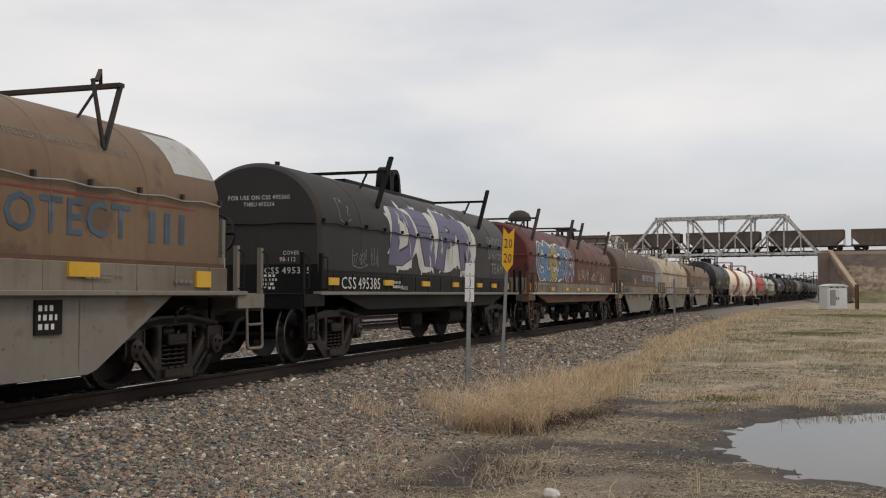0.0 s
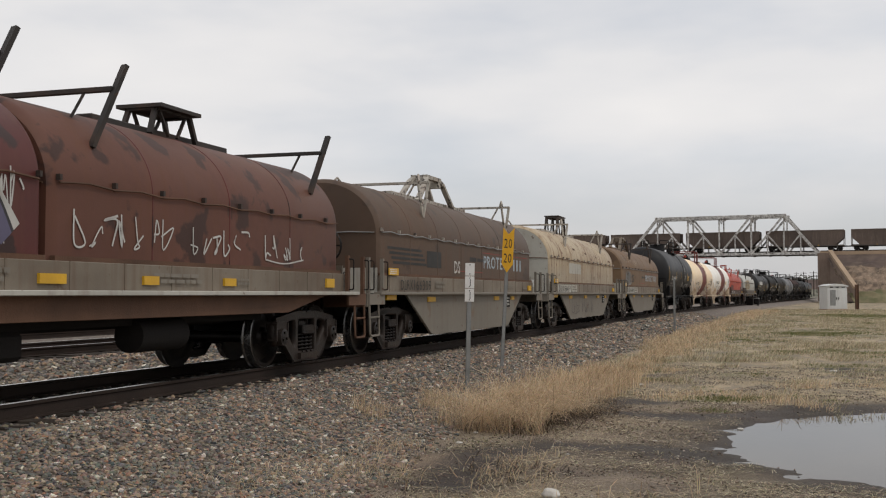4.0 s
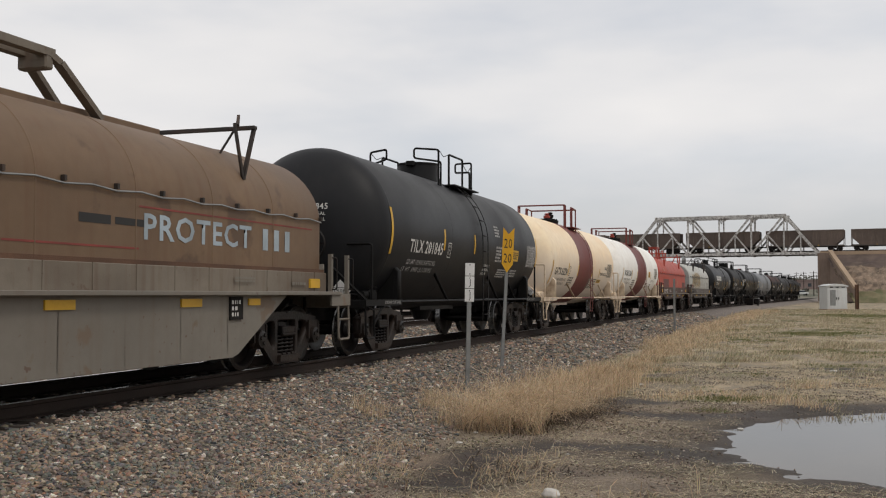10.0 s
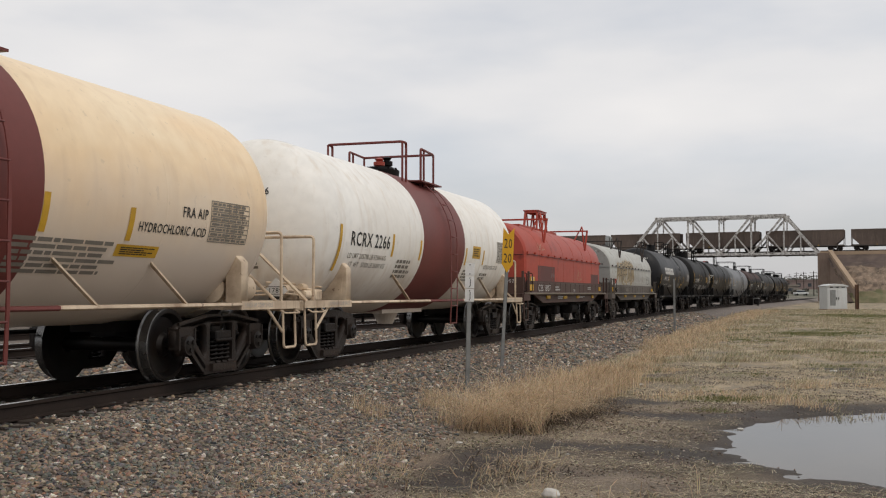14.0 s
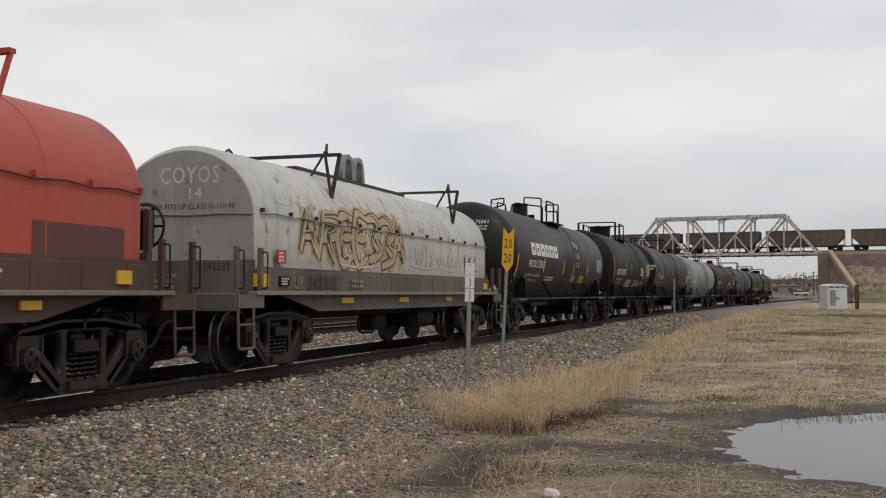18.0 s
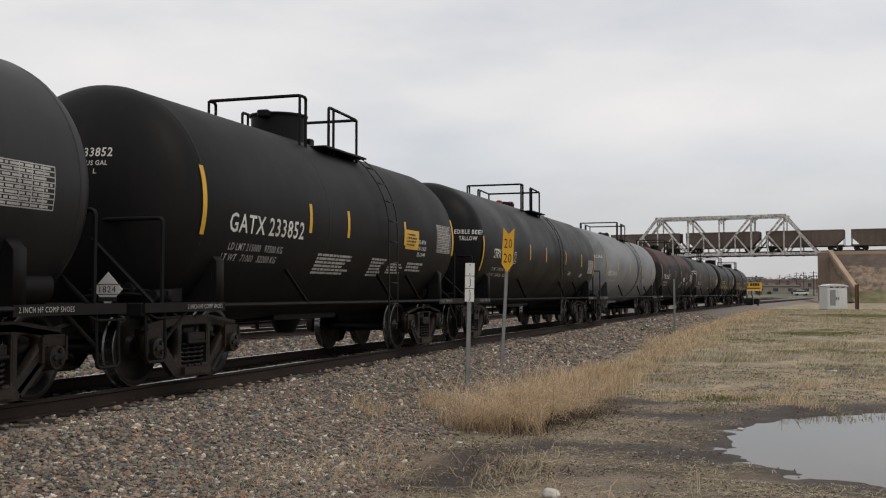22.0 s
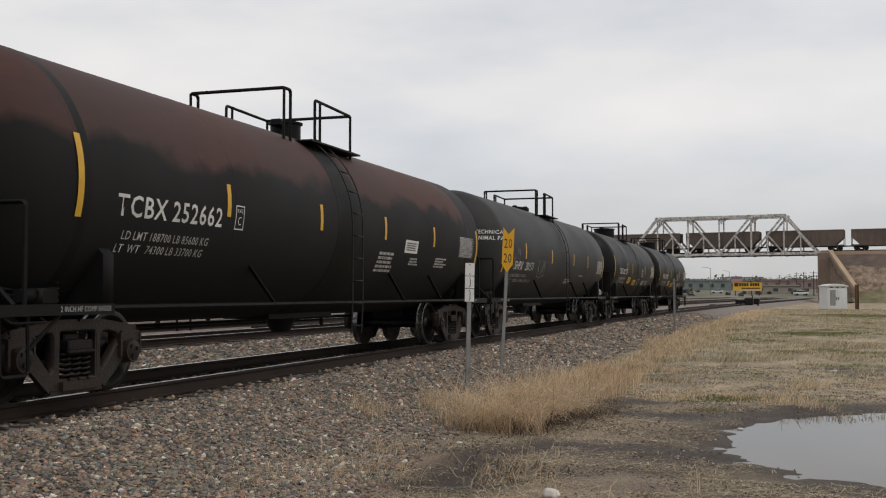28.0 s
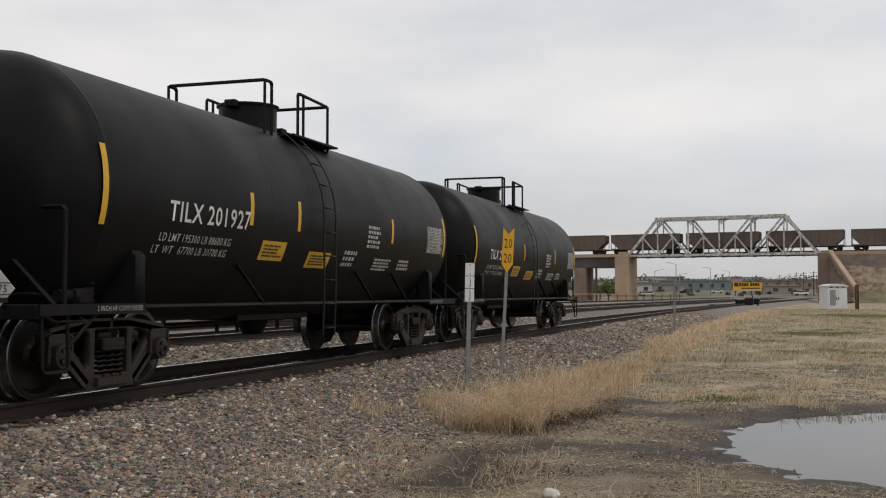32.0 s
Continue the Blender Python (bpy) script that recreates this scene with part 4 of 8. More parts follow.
    if style == "loops":
        for x in (-w, w):
            for yy, sg in ((y0, 1), (y1, -1)):
                grab("top_railing", [(x, yy, foot), (x, yy, zt), (x * 0.4, yy - sg * 0.25, zt + 0.02), (x * 0.4, yy - sg * 0.25, zt - 0.2), (x, yy + sg * 0.16, zt - 0.25), (x, yy + sg * 0.16, foot)], car, pm, 0.024)
            grab("top_railing", [(x, y0 + 0.75, foot), (x, y0 + 0.75, zt - 0.02), (x, y1 - 0.75, zt - 0.02), (x, y1 - 0.75, foot)], car, pm, 0.026)
            grab("chain", [(x, y0, zt), (x, (2 * y0 + 0.75) / 2, zt - 0.12), (x, y0 + 0.75, zt - 0.02)], car, pm, 0.008)
            grab("chain", [(x, y1 - 0.75, zt - 0.1), (x, y1 - 0.35, zt - 0.28), (x, y1, zt - 0.1)], car, pm, 0.008)
    else:
        grab("top_railing", [(-w, y0 + 0.22, foot), (-w, y0 + 0.22, zt), (-w, y0, zt), (w, y0, zt), (w, y0 + 0.22, zt), (w, y0 + 0.22, foot)], car, pm, 0.027)
        for x in (-w, w):
            grab("railing_post", [(x, y0, foot), (x, y0, zt)], car, pm, 0.025)
        ry = y0 + 1.12
        grab("top_railing", [(-w, ry, foot), (-w, ry, zt), (-w, y1, zt - 0.03), (w, y1, zt - 0.03), (w, ry, zt), (w, ry, foot)], car, pm, 0.027)
        for x in (-w, w):
            grab("railing_post", [(x, y1, foot), (x, y1, zt - 0.03)], car, pm, 0.025)
            grab("railing_post", [(x, ry + 0.2, foot), (x, ry + 0.2, zt)], car, pm, 0.025)
    dy = k.get("dome_y", -0.1)
    if style in ("dome", "loops"):
        dr, dh = k.get("dome_r", 0.40), k.get("dome_h", 0.38)
        bm = bmesh.new()
        lathe(bm, [(top - 0.1, dr), (top + dh - 0.03, dr), (top + dh - 0.03, dr + 0.035), (top + dh, dr + 0.035), (top + dh + 0.015, dr - 0.06)], "z", 32)
        moved(bm, Matrix.Translation((0, dy, 0)))
        part("manway_dome", bm, material if material in (M_BLACK, M_BLACK2, M_BLACK_SHEEN) else trim, car, smooth=40)
        part("dome_hinge", boxes((-0.10, 0.10, dy - dr - 0.14, dy - dr, top + dh - 0.1, top + dh + 0.02), bevel=0.02), trim, car)
        part("dome_latch", boxes((-0.06, 0.06, dy + dr, dy + dr + 0.12, top + dh - 0.14, top + dh - 0.02), bevel=0.02), trim, car)
        bm = boxes((-0.35, -0.2, dy + 0.6, dy + 0.75, top - 0.05, top + 0.14), (0.1, 0.3, dy + 0.62, dy + 0.8, top - 0.05, top + 0.10), bevel=0.02)
        part("valve", bm, trim, car)
    if style in ("valves", "acid"):
        bm = bmesh.new()
        rr = 0.42 if style == "acid" else 0.30
        lathe(bm, [(top - 0.08, rr), (top + 0.03, rr + 0.02), (top + 0.07, rr + 0.02), (top + 0.07, rr - 0.08), (top + 0.13, rr - 0.10), (top + 0.15, 0.05)], "z", 28)
        for q in range(10):
            a = q * 2 * math.pi / 10
            box(bm, (rr - 0.04) * math.cos(a) - 0.02, (rr - 0.04) * math.cos(a) + 0.02, (rr - 0.04) * math.sin(a) - 0.02, (rr - 0.04) * math.sin(a) + 0.02, top + 0.05, top + 0.12)
        moved(bm, Matrix.Translation((0, dy, 0)))
        part("manway_cover", bm, trim if style == "valves" else M_BLACK2, car, smooth=30)
        valve_spots = ((0.05, -0.10, 0.30), (0.10, 0.22, 0.36)) if style == "acid" else ((0.0, -0.55, 0.12), (0.12, 0.35, 0.15), (-0.1, 0.62, 0.10))
        for i, (vx, vy, vh) in enumerate(valve_spots):
            bm = bmesh.new()
            lathe(bm, [(top, 0.09), (top + vh * 0.5, 0.085), (top + vh * 0.55, 0.12), (top + vh * 0.8, 0.12), (top + vh * 0.85, 0.06), (top + vh, 0.10), (top + vh + 0.03, 0.04)], "z", 14)
            moved(bm, Matrix.Translation((vx, dy + vy, 0)))
            part("valve", bm, M_RED if (i == 0 and style == "acid") or k.get("red_valve") else M_BLACK2, car, smooth=40)
    # the side ladder, bowed round the shell
    ly = k.get("ladder_y", 0.0)
    for x in (1, -1):
        bm = bmesh.new()
        pts = [(x * (r + 0.10) * math.cos(a), zc + (r + 0.10) * math.sin(a)) for a in np.linspace(1.0, 0.0, 9)] + [(x * (r + 0.10), 0.95), (x * (r + 0.08), 0.46)]
        for s in (-0.21, 0.21):
            for (xa, za), (xb, zb2) in zip(pts, pts[1:]):
                bar(bm, (xa, ly + s, za), (xb, ly + s, zb2), 0.045, 0.014)
        total = 0.0
        for (xa, za), (xb, zb2) in zip(pts, pts[1:]):
            d = math.hypot(xb - xa, zb2 - za)
            while total < d:
                f = total / d
                pipe(bm, [(xa + (xb - xa) * f, ly - 0.21, za + (zb2 - za) * f), (xa + (xb - xa) * f, ly + 0.21, za + (zb2 - za) * f)], 0.013, 5)
                total += 0.36
            total -= d
        part("ladder", bm, k.get("ladder_paint", trim), car)

    def put(name, bm, y, z, m, lift=0.006):
        return part(name, wrap(bm, r, zc, y, z, lift), m, car)

    for y, hi2, lo in k.get("stripes", ()):
        put("reflective_stripe", tablet(0.095, (hi2 - lo) * 1.02), y, (hi2 + lo) / 2, M_YELLOW)
    ink, faint = k.get("ink", M_MARK), k.get("faint", M_MARKDIM)
    for y, z, w2, h2, m, width, loops in k.get("tags", ()):
        put("spray_tag", scrawl(w2, h2, rnd, width, loops), y, z, M_SPRAY[m], 0.008)
    for text, y, z, w2, h2, m in k.get("texts", ()):
        put("lettering", words(text, w2, h2, bold=0.013 if m == 0 else 0.004), y, z, {0: ink, 1: faint}[m])
    for rows, y, z, w2, h2 in k.get("remarks_list", ()):
        put("small_print", bars(rows, w2, h2, rnd), y, z, faint)
    for y, z, w2, h2, m in k.get("panels", ()):
        put("decal", tablet(w2, h2), y, z, m, 0.005)
        put("small_print", bars(4, w2 * 0.8, h2 * 0.7, rnd, 0.5), y, z, M_INK if m in (M_YELLOW, M_SIGN_WHITE) else faint, 0.009)
    for y, z, w2, h2 in k.get("tables", ()):
        bm = bmesh.new()
        for i in range(9):
            q = -h2 / 2 + h2 * i / 8
            bm.faces.new([bm.verts.new(p) for p in ((-w2 / 2, q - 0.006, 0), (w2 / 2, q - 0.006, 0), (w2 / 2, q + 0.006, 0), (-w2 / 2, q + 0.006, 0))])
        for i in range(5):
            q = -w2 / 2 + w2 * (0, 0.45, 0.64, 0.82, 1)[i]
            bm.faces.new([bm.verts.new(p) for p in ((q - 0.006, -h2 / 2, 0), (q + 0.006, -h2 / 2, 0), (q + 0.006, h2 / 2, 0), (q - 0.006, h2 / 2, 0))])
        put("test_table", bm, y, z, faint)
        put("small_print", bars(8, w2 * 0.94, h2, rnd, 0.45, 0.1), y, z, faint, 0.008)
    for y, z in k.get("plates", ()):
        bm = bmesh.new()
        for a, b, c, d in ((-0.10, 0.10, 0.14, 0.155), (-0.10, 0.10, -0.155, -0.14), (-0.11, -0.095, -0.155, 0.155), (0.095, 0.11, -0.155, 0.155)):
            bm.faces.new([bm.verts.new(p) for p in ((a, c, 0), (b, c, 0), (b, d, 0), (a, d, 0))])
        put("plate_frame", bm, y, z, ink)
        put("lettering", words("PLATE", 0.15, 0.05), y, z + 0.085, ink)
        put("lettering", words("C", 0.08, 0.11), y, z - 0.04, ink)
    for text, x, z, w2, h2, m in k.get("head", ()):
        part("lettering", on_head(words(text, w2, h2, bold=0.016), x, z, tank), {0: ink, 1: faint}[m], car)
    for rows, x, z, w2, h2 in k.get("head_notes", ()):
        part("small_print", on_head(bars(rows, w2, h2, rnd), x, z, tank), faint, car)
    if k.get("placard"):
        diamond(car, 0.95, -end - 0.02, 1.14, 0.27, k["placard"])
        part("placard_bracket", boxes((0.90, 1.0, -end - 0.013, -end, 0.85, 1.1)), trim, car)
    return car, tank


# ---- painted scrawls ----
def ribbon(pts, width):
    bm = bmesh.new()
    last = None
    for i, p in enumerate(pts):
        a, b = Vector(pts[max(i - 1, 0)]), Vector(pts[min(i + 1, len(pts) - 1)])
        t = (b - a).normalized() if (b - a).length > 1e-6 else Vector((1, 0))
        n = Vector((-t.y, t.x)) * width / 2
        q = Vector(p)
        pair = (bm.verts.new((q.x + n.x, q.y + n.y, 0)), bm.verts.new((q.x - n.x, q.y - n.y, 0)))
        if last:
            bm.faces.new((last[0], last[1], pair[1], pair[0]))
        last = pair
    return bm


def curve(pts, n=5):
    """A smooth run through a few points."""
    p = [Vector(q) for q in pts]
    p = [p[0] * 2 - p[1]] + p + [p[-1] * 2 - p[-2]]
    out = []
    for a, b, c, d in zip(p, p[1:], p[2:], p[3:]):
        for i in range(n):
            t = i / n
            out.append(0.5 * (2 * b + (c - a) * t + (2 * a - 5 * b + 4 * c - d) * t * t + (3 * b - a - 3 * c + d) * t ** 3))
    return out + [p[-2]]


def joined(parts):
    """Several flat pieces in one mesh."""
    out = bmesh.new()
    for bm in parts:
        table = {v: out.verts.new(v.co) for v in bm.verts}
        for f in bm.faces:
            out.faces.new([table[v] for v in f.verts])
        bm.free()
    return out


def scrawl(w, h, rnd, width=0.02, loops=5):
    """A hand-sprayed signature that nobody can read: quick strokes and loops, centred."""
    n = max(2, loops)
    cell = w / n
    strokes = []
    for i in range(n):
        x = -w / 2 + cell * (i + 0.5)
        pts = [(x + cell * rnd.uniform(-0.55, 0.55), h * rnd.uniform(-0.5, 0.5)) for _ in range(rnd.choice((3, 4, 5)))]
        if i % 3 == 0:
            pts = [(x - cell * 0.3, h * 0.45), (x - cell * 0.25, -h * 0.45)] + pts[:2]
        strokes.append(ribbon(curve(pts), width * rnd.uniform(0.8, 1.2)))
    if rnd.random() < 0.6:
        strokes.append(ribbon(curve([(-w * 0.45, -h * 0.5), (0, -h * 0.62), (w * 0.5, -h * 0.42)]), width * 0.9))
    return joined(strokes)


WILD = [[[(-0.42, -0.5), (-0.30, 0.1), (-0.16, 0.5)], [(-0.16, 0.5), (0.05, 0.05), (0.40, -0.5)], [(-0.34, -0.1), (0.25, -0.05)]],
        [[(-0.40, 0.48), (0.10, 0.52), (0.38, 0.22), (-0.05, 0.02), (0.36, -0.28), (-0.38, -0.48)]],
        [[(-0.30, 0.55), (-0.34, -0.5)], [(-0.34, 0.42), (0.30, 0.40), (0.34, 0.10), (-0.25, -0.02)], [(-0.05, 0.0), (0.42, -0.52)]],
        [[(0.38, 0.40), (-0.10, 0.52), (-0.40, 0.0), (-0.08, -0.50), (0.40, -0.36)], [(-0.1, 0.02), (0.34, 0.05)]],
        [[(-0.42, 0.46), (0.42, 0.52)], [(0.02, 0.5), (-0.06, -0.55)], [(-0.06, -0.5), (0.28, -0.42)]]]


def tapered(pts, width, ends=0.35):
    bm = ribbon(pts, width)
    n = len(pts)
    vs = list(bm.verts)
    for i in range(n):
        f = min(i, n - 1 - i) / max(1, (n - 1) * 0.25)
        k = ends + (1 - ends) * min(1.0, f)
        a, b = vs[2 * i], vs[2 * i + 1]
        m = (a.co + b.co) / 2
        a.co, b.co = m + (a.co - m) * k, m + (b.co - m) * k
    return bm


def wild_layers(w, h, rnd, stout=0.26):
    """One interlocked painted form: its halo, edge, fill and shine, each a flat mesh."""
    form = rnd.choice(WILD)
    sx, sy, lean = w * rnd.uniform(0.95, 1.2), h * rnd.uniform(0.85, 1.02), rnd.uniform(-0.12, 0.22)
    runs = [curve([(x * sx + lean * y * h + rnd.uniform(-0.03, 0.03), y * sy + rnd.uniform(-0.04, 0.04)) for x, y in line], 5) if len(line) > 2 else [Vector((line[0][0] * sx + lean * line[0][1] * h, line[0][1] * sy)).lerp(Vector((line[1][0] * sx + lean * line[1][1] * h, line[1][1] * sy)), t / 6) for t in range(7)] for line in form]
    spikes = []
    for run_ in runs:
        for q in rnd.sample(list(run_), min(5, len(run_))):
            a = rnd.uniform(0, 6.28)
            spikes.append(tapered([q, q + Vector((math.cos(a), math.sin(a))) * h * 0.16, q + Vector((math.cos(a + 0.15), math.sin(a + 0.15))) * h * rnd.uniform(0.34, 0.52)], 0.13, 0.05))
    wide = [stout * rnd.uniform(0.75, 1.2) for _ in runs]
    halo = joined([ribbon(q, k + 0.17) for q, k in zip(runs, wide)] + spikes)
    edge = joined([tapered(q, k + 0.07, 0.7) for q, k in zip(runs, wide)])
    fill = joined([tapered(q, k, 0.6) for q, k in zip(runs, wide)])
    shine = joined([tapered([p + Vector((-k * 0.22, k * 0.22)) for p in q[1:-1]], 0.03, 0.1) for q, k in zip(runs, wide) if len(q) > 3])
    return halo, edge, fill, shine


def blob(w, h, rnd, spike=0.25, n=40):
    """A fat rounded patch with an uneven outline, centred."""
    ph = [rnd.uniform(0, 6.28) for _ in range(4)]
    pts = []
    for i in range(n):
        a = 2 * math.pi * i / n
        c, s = math.cos(a), math.sin(a)
        k = 1 + spike * (0.5 * math.sin(3 * a + ph[0]) + 0.35 * math.sin(5 * a + ph[1]) + 0.3 * math.sin(2 * a + ph[2]))
        e = 0.62
        pts.append((w / 2 * k * math.copysign(abs(c) ** e, c), h / 2 * k * math.copysign(abs(s) ** e, s)))
    bm = bmesh.new()
    bm.faces.new([bm.verts.new((x, y, 0)) for x, y in pts])
    return bm


M_SPRAY = {
    "white": paint("white_spray", (0.52, 0.51, 0.48), 0.6, scale=6.0, vary=0.15, bump=0.0),
    "violet": paint("violet_spray", (0.125, 0.115, 0.185), 0.6, scale=3.0, vary=0.2, bump=0.0),
    "blue": paint("blue_spray", (0.09, 0.17, 0.27), 0.6, scale=3.0, vary=0.3, bump=0.0),
    "mustard": paint("mustard_spray", (0.33, 0.24, 0.055), 0.6, scale=3.0, vary=0.2, bump=0.0),
    "tan": paint("tan_spray", (0.42, 0.33, 0.20), 0.6, scale=3.0, vary=0.2, bump=0.0),
    "dark": paint("dark_spray", (0.045, 0.042, 0.045), 0.6, scale=3.0, vary=0.2, bump=0.0),
    "grey": paint("grey_spray", (0.24, 0.235, 0.225), 0.6, scale=5.0, vary=0.35, bump=0.0),
}


def coil_car(label, front, rear, half, top, cover, body, belly=False, cw=1.18, hem=1.42, spring=2.20, **k):
    car, h = car_thing("coil_car", label, "coil car", front, rear, "cars of the freight train")
    rnd = random.Random(int(front * 10) + 3)
    rise = top - spring
    mean_r = (rise + cw) / 2
    frame_m = k.get("irons", cover)

    def skin(x, z, lift=0.0):
        """A point of the hood's section at unrolled height z."""
        if z <= spring:
            return cw + lift, z
        a = (z - spring) / mean_r
        return (cw + lift) * math.cos(a), spring + (rise + lift) * math.sin(a)

    def lay(bm, y, z, lift=0.006):
        zs = [v.co.y for v in bm.verts]
        n = max(1, int((max(zs) - min(zs)) / 0.14))
        lo, hi = min(zs), max(zs)
        for i in range(1, n):
            bmesh.ops.bisect_plane(bm, geom=bm.verts[:] + bm.edges[:] + bm.faces[:], plane_co=(0, lo + (hi - lo) * i / n, 0), plane_no=(0, 1, 0))
        for v in bm.verts:
            x, zz = skin(0, z + v.co.y, lift)
            v.co = Vector((x, y + v.co.x, zz))
        return bm

    sect = [(cw, hem), (cw, spring)] + [(cw * math.cos(a), spring + rise * math.sin(a)) for a in np.linspace(0, math.pi, 37)[1:-1]] + [(-cw, spring), (-cw, hem)]
    for y0, y1 in k.get("hoods", [(-half, half)]):
        bm = bmesh.new()
        rings = []
        for y in (y0, y0 + 0.05, y0 + 0.12, y1 - 0.12, y1 - 0.05, y1):
            q = {y0: 0.955, y0 + 0.05: 0.985, y1 - 0.05: 0.985, y1: 0.955}.get(y, 1.0)
            rings.append([bm.verts.new((x * q, y, hem + (z - hem) * q)) for x, z in sect])
        for a, b in zip(rings, rings[1:]):
            for j in range(len(sect) - 1):
                bm.faces.new((a[j], a[j + 1], b[j + 1], b[j]))
        bm.faces.new(rings[0][::-1])
        bm.faces.new(rings[-1])
        bmesh.ops.recalc_face_normals(bm, faces=bm.faces[:])
        part("cover", bm, k.get("second_cover", cover) if y0 > -1 else cover, car, smooth=35)
        if k.get("end_sheet"):
            bm = flat([(x * 0.94, hem + (z - hem) * 0.94) for x, z in sect], (), 0.012)
            moved(bm, Matrix.Translation((0, y0 - 0.002, 0.02)) @ Matrix.Rotation(radians(90), 4, "X"))
            part("end_sheet", bm, k["end_sheet"], car)
        # welded hoops and the hem angle
        n = k.get("hoops", 7)
        for i in range(1, n):
            y = y0 + (y1 - y0) * i / n
            bm = bmesh.new()
            rings = [[bm.verts.new((x * (1 + g / cw), yy, z + (g if z > spring else 0))) for x, z in sect] for yy, g in ((y - 0.016, -0.004), (y - 0.008, 0.006), (y + 0.008, 0.006), (y + 0.016, -0.004))]
            for a, b in zip(rings, rings[1:]):
                for j in range(len(sect) - 1):
                    bm.faces.new((a[j], a[j + 1], b[j + 1], b[j]))
            bmesh.ops.recalc_face_normals(bm, faces=bm.faces[:])
            part("weld_hoop", bm, cover, car, smooth=60)
        part("hem", boxes((cw - 0.01, cw + 0.05, y0 + 0.02, y1 - 0.02, hem - 0.01, hem + 0.05)), k.get("hem_paint", M_RUST if body is M_BODY else body), car)
        part("hem", boxes((-cw - 0.05, -cw + 0.01, y0 + 0.02, y1 - 0.02, hem - 0.01, hem + 0.05)), k.get("hem_paint", M_RUST if body is M_BODY else body), car)
        # the cable clipped round the hood
        if k.get("cable", True):
            cm = k.get("cable_paint", M_GALV)
            pts = []
            m = int((y1 - y0) / 0.45)
            for i in range(m + 1):
                y = y0 + 0.1 + (y1 - y0 - 0.2) * i / m
                pts.append((cw + 0.03, y, spring + 0.02 + (0.018 if i % 2 else -0.012)))
            bm = bmesh.new()
            pipe(bm, pts, 0.012, 5)
            part("hood_cable", bm, cm, car, smooth=60)
            for i in range(0, m + 1, 2):
                part("cable_clip", boxes((cw, cw + 0.05, pts[i][1] - 0.02, pts[i][1] + 0.02, spring + 0.03, spring + 0.09)), frame_m, car)
            bm = bmesh.new()
            pipe(bm, [(-cw * 0.97, y0 - 0.02, spring - 0.02), (-0.5, y0 - 0.025, spring + 0.02), (0.1, y0 - 0.02, spring), (0.6, y0 - 0.025, spring + 0.02), (cw * 0.93, y0 - 0.02, spring)], 0.012, 5)
            part("hood_cable", bm, cm, car, smooth=60)
        # lifting and stacking irons on the roof
        L = y1 - y0
        c = (y0 + y1) / 2
        part("ridge_beam", boxes((-0.12, 0.12, c - L * 0.21, c + L * 0.25, top - 0.03, top + 0.09), bevel=0.01), k.get("ridge", frame_m), car)
        for gy in k.get("guides", (c - L * 0.245, c + L * 0.32)) if not k.get("hoods") else (y0 + 1.1, y1 - 0.55):
            zb = top + (0.19 if k.get("guide_style", "V") == "V" else 0.14)
            bm = bmesh.new()
            bar(bm, (-1.12, gy, zb), (1.12, gy, zb), 0.09, 0.05)
            part("guide_bar", bm, frame_m, car)
            for s in (-1, 1):
                bm = bmesh.new()
                xf, zf = skin(0, spring + 0.52)
                if k.get("guide_style", "V") == "V":
                    bar(bm, (s * xf, gy - 0.22, zf), (s * 1.10, gy, zb), 0.065, 0.03)
                    bar(bm, (s * xf, gy - 0.22, zf), (s * 0.98, gy - 0.34, zb + 0.02), 0.05, 0.03)
                    bar(bm, (s * 0.62, gy - 0.15, skin(0, spring + 1.05)[1] - 0.02), (s * 0.80, gy, zb), 0.06, 0.03)
                    bar(bm, (s * 1.0, gy - 0.3, zb), (s * 0.92, gy - 0.12, zb + 0.16), 0.04, 0.03)
                    bar(bm, (s * 0.84, gy, zb), (s * 0.92, gy - 0.12, zb + 0.16), 0.04, 0.03)
                else:
                    bar(bm, (s * xf, gy - 0.28, zf), (s * 1.18, gy + 0.12, zb + 0.28), 0.09, 0.05)
                    bar(bm, (s * 0.62, gy - 0.1, skin(0, spring + 1.05)[1] - 0.02), (s * 0.75, gy, zb), 0.06, 0.03)
                part("guide_strut", bm, frame_m, car)
        style = k.get("lift", "arch")
        if k.get("hoods"):
            style = "dome" if y0 < -1 else "frame"
        lm = k.get("lift_paint", frame_m)
        ly = k.get("lift_y", c + 0.15)
        if style == "arch":
            for s in (-1, 1):
                bm = bmesh.new()
                for yy, d in ((ly - 0.45, -1), (ly + 0.45, 1)):
                    pts = [(s * 0.14, yy, top + 0.62), (s * 0.20, yy + d * 0.14, top + 0.52), (s * 0.24, yy + d * 0.85, top - 0.02)]
                    for p, q in zip(pts, pts[1:]):
                        bar(bm, p, q, 0.12, 0.07)
                bar(bm, (s * 0.14, ly - 0.52, top + 0.62), (s * 0.14, ly + 0.52, top + 0.62), 0.13, 0.09)
                part("lifting_arch", bm, lm, car)
            for o in (-0.43, 0.43):
                part("lifting_crosshead", boxes((-0.2, 0.2, ly + o - 0.07, ly + o + 0.07, top + 0.42, top + 0.66), bevel=0.02), lm, car)
        elif style == "hoops":
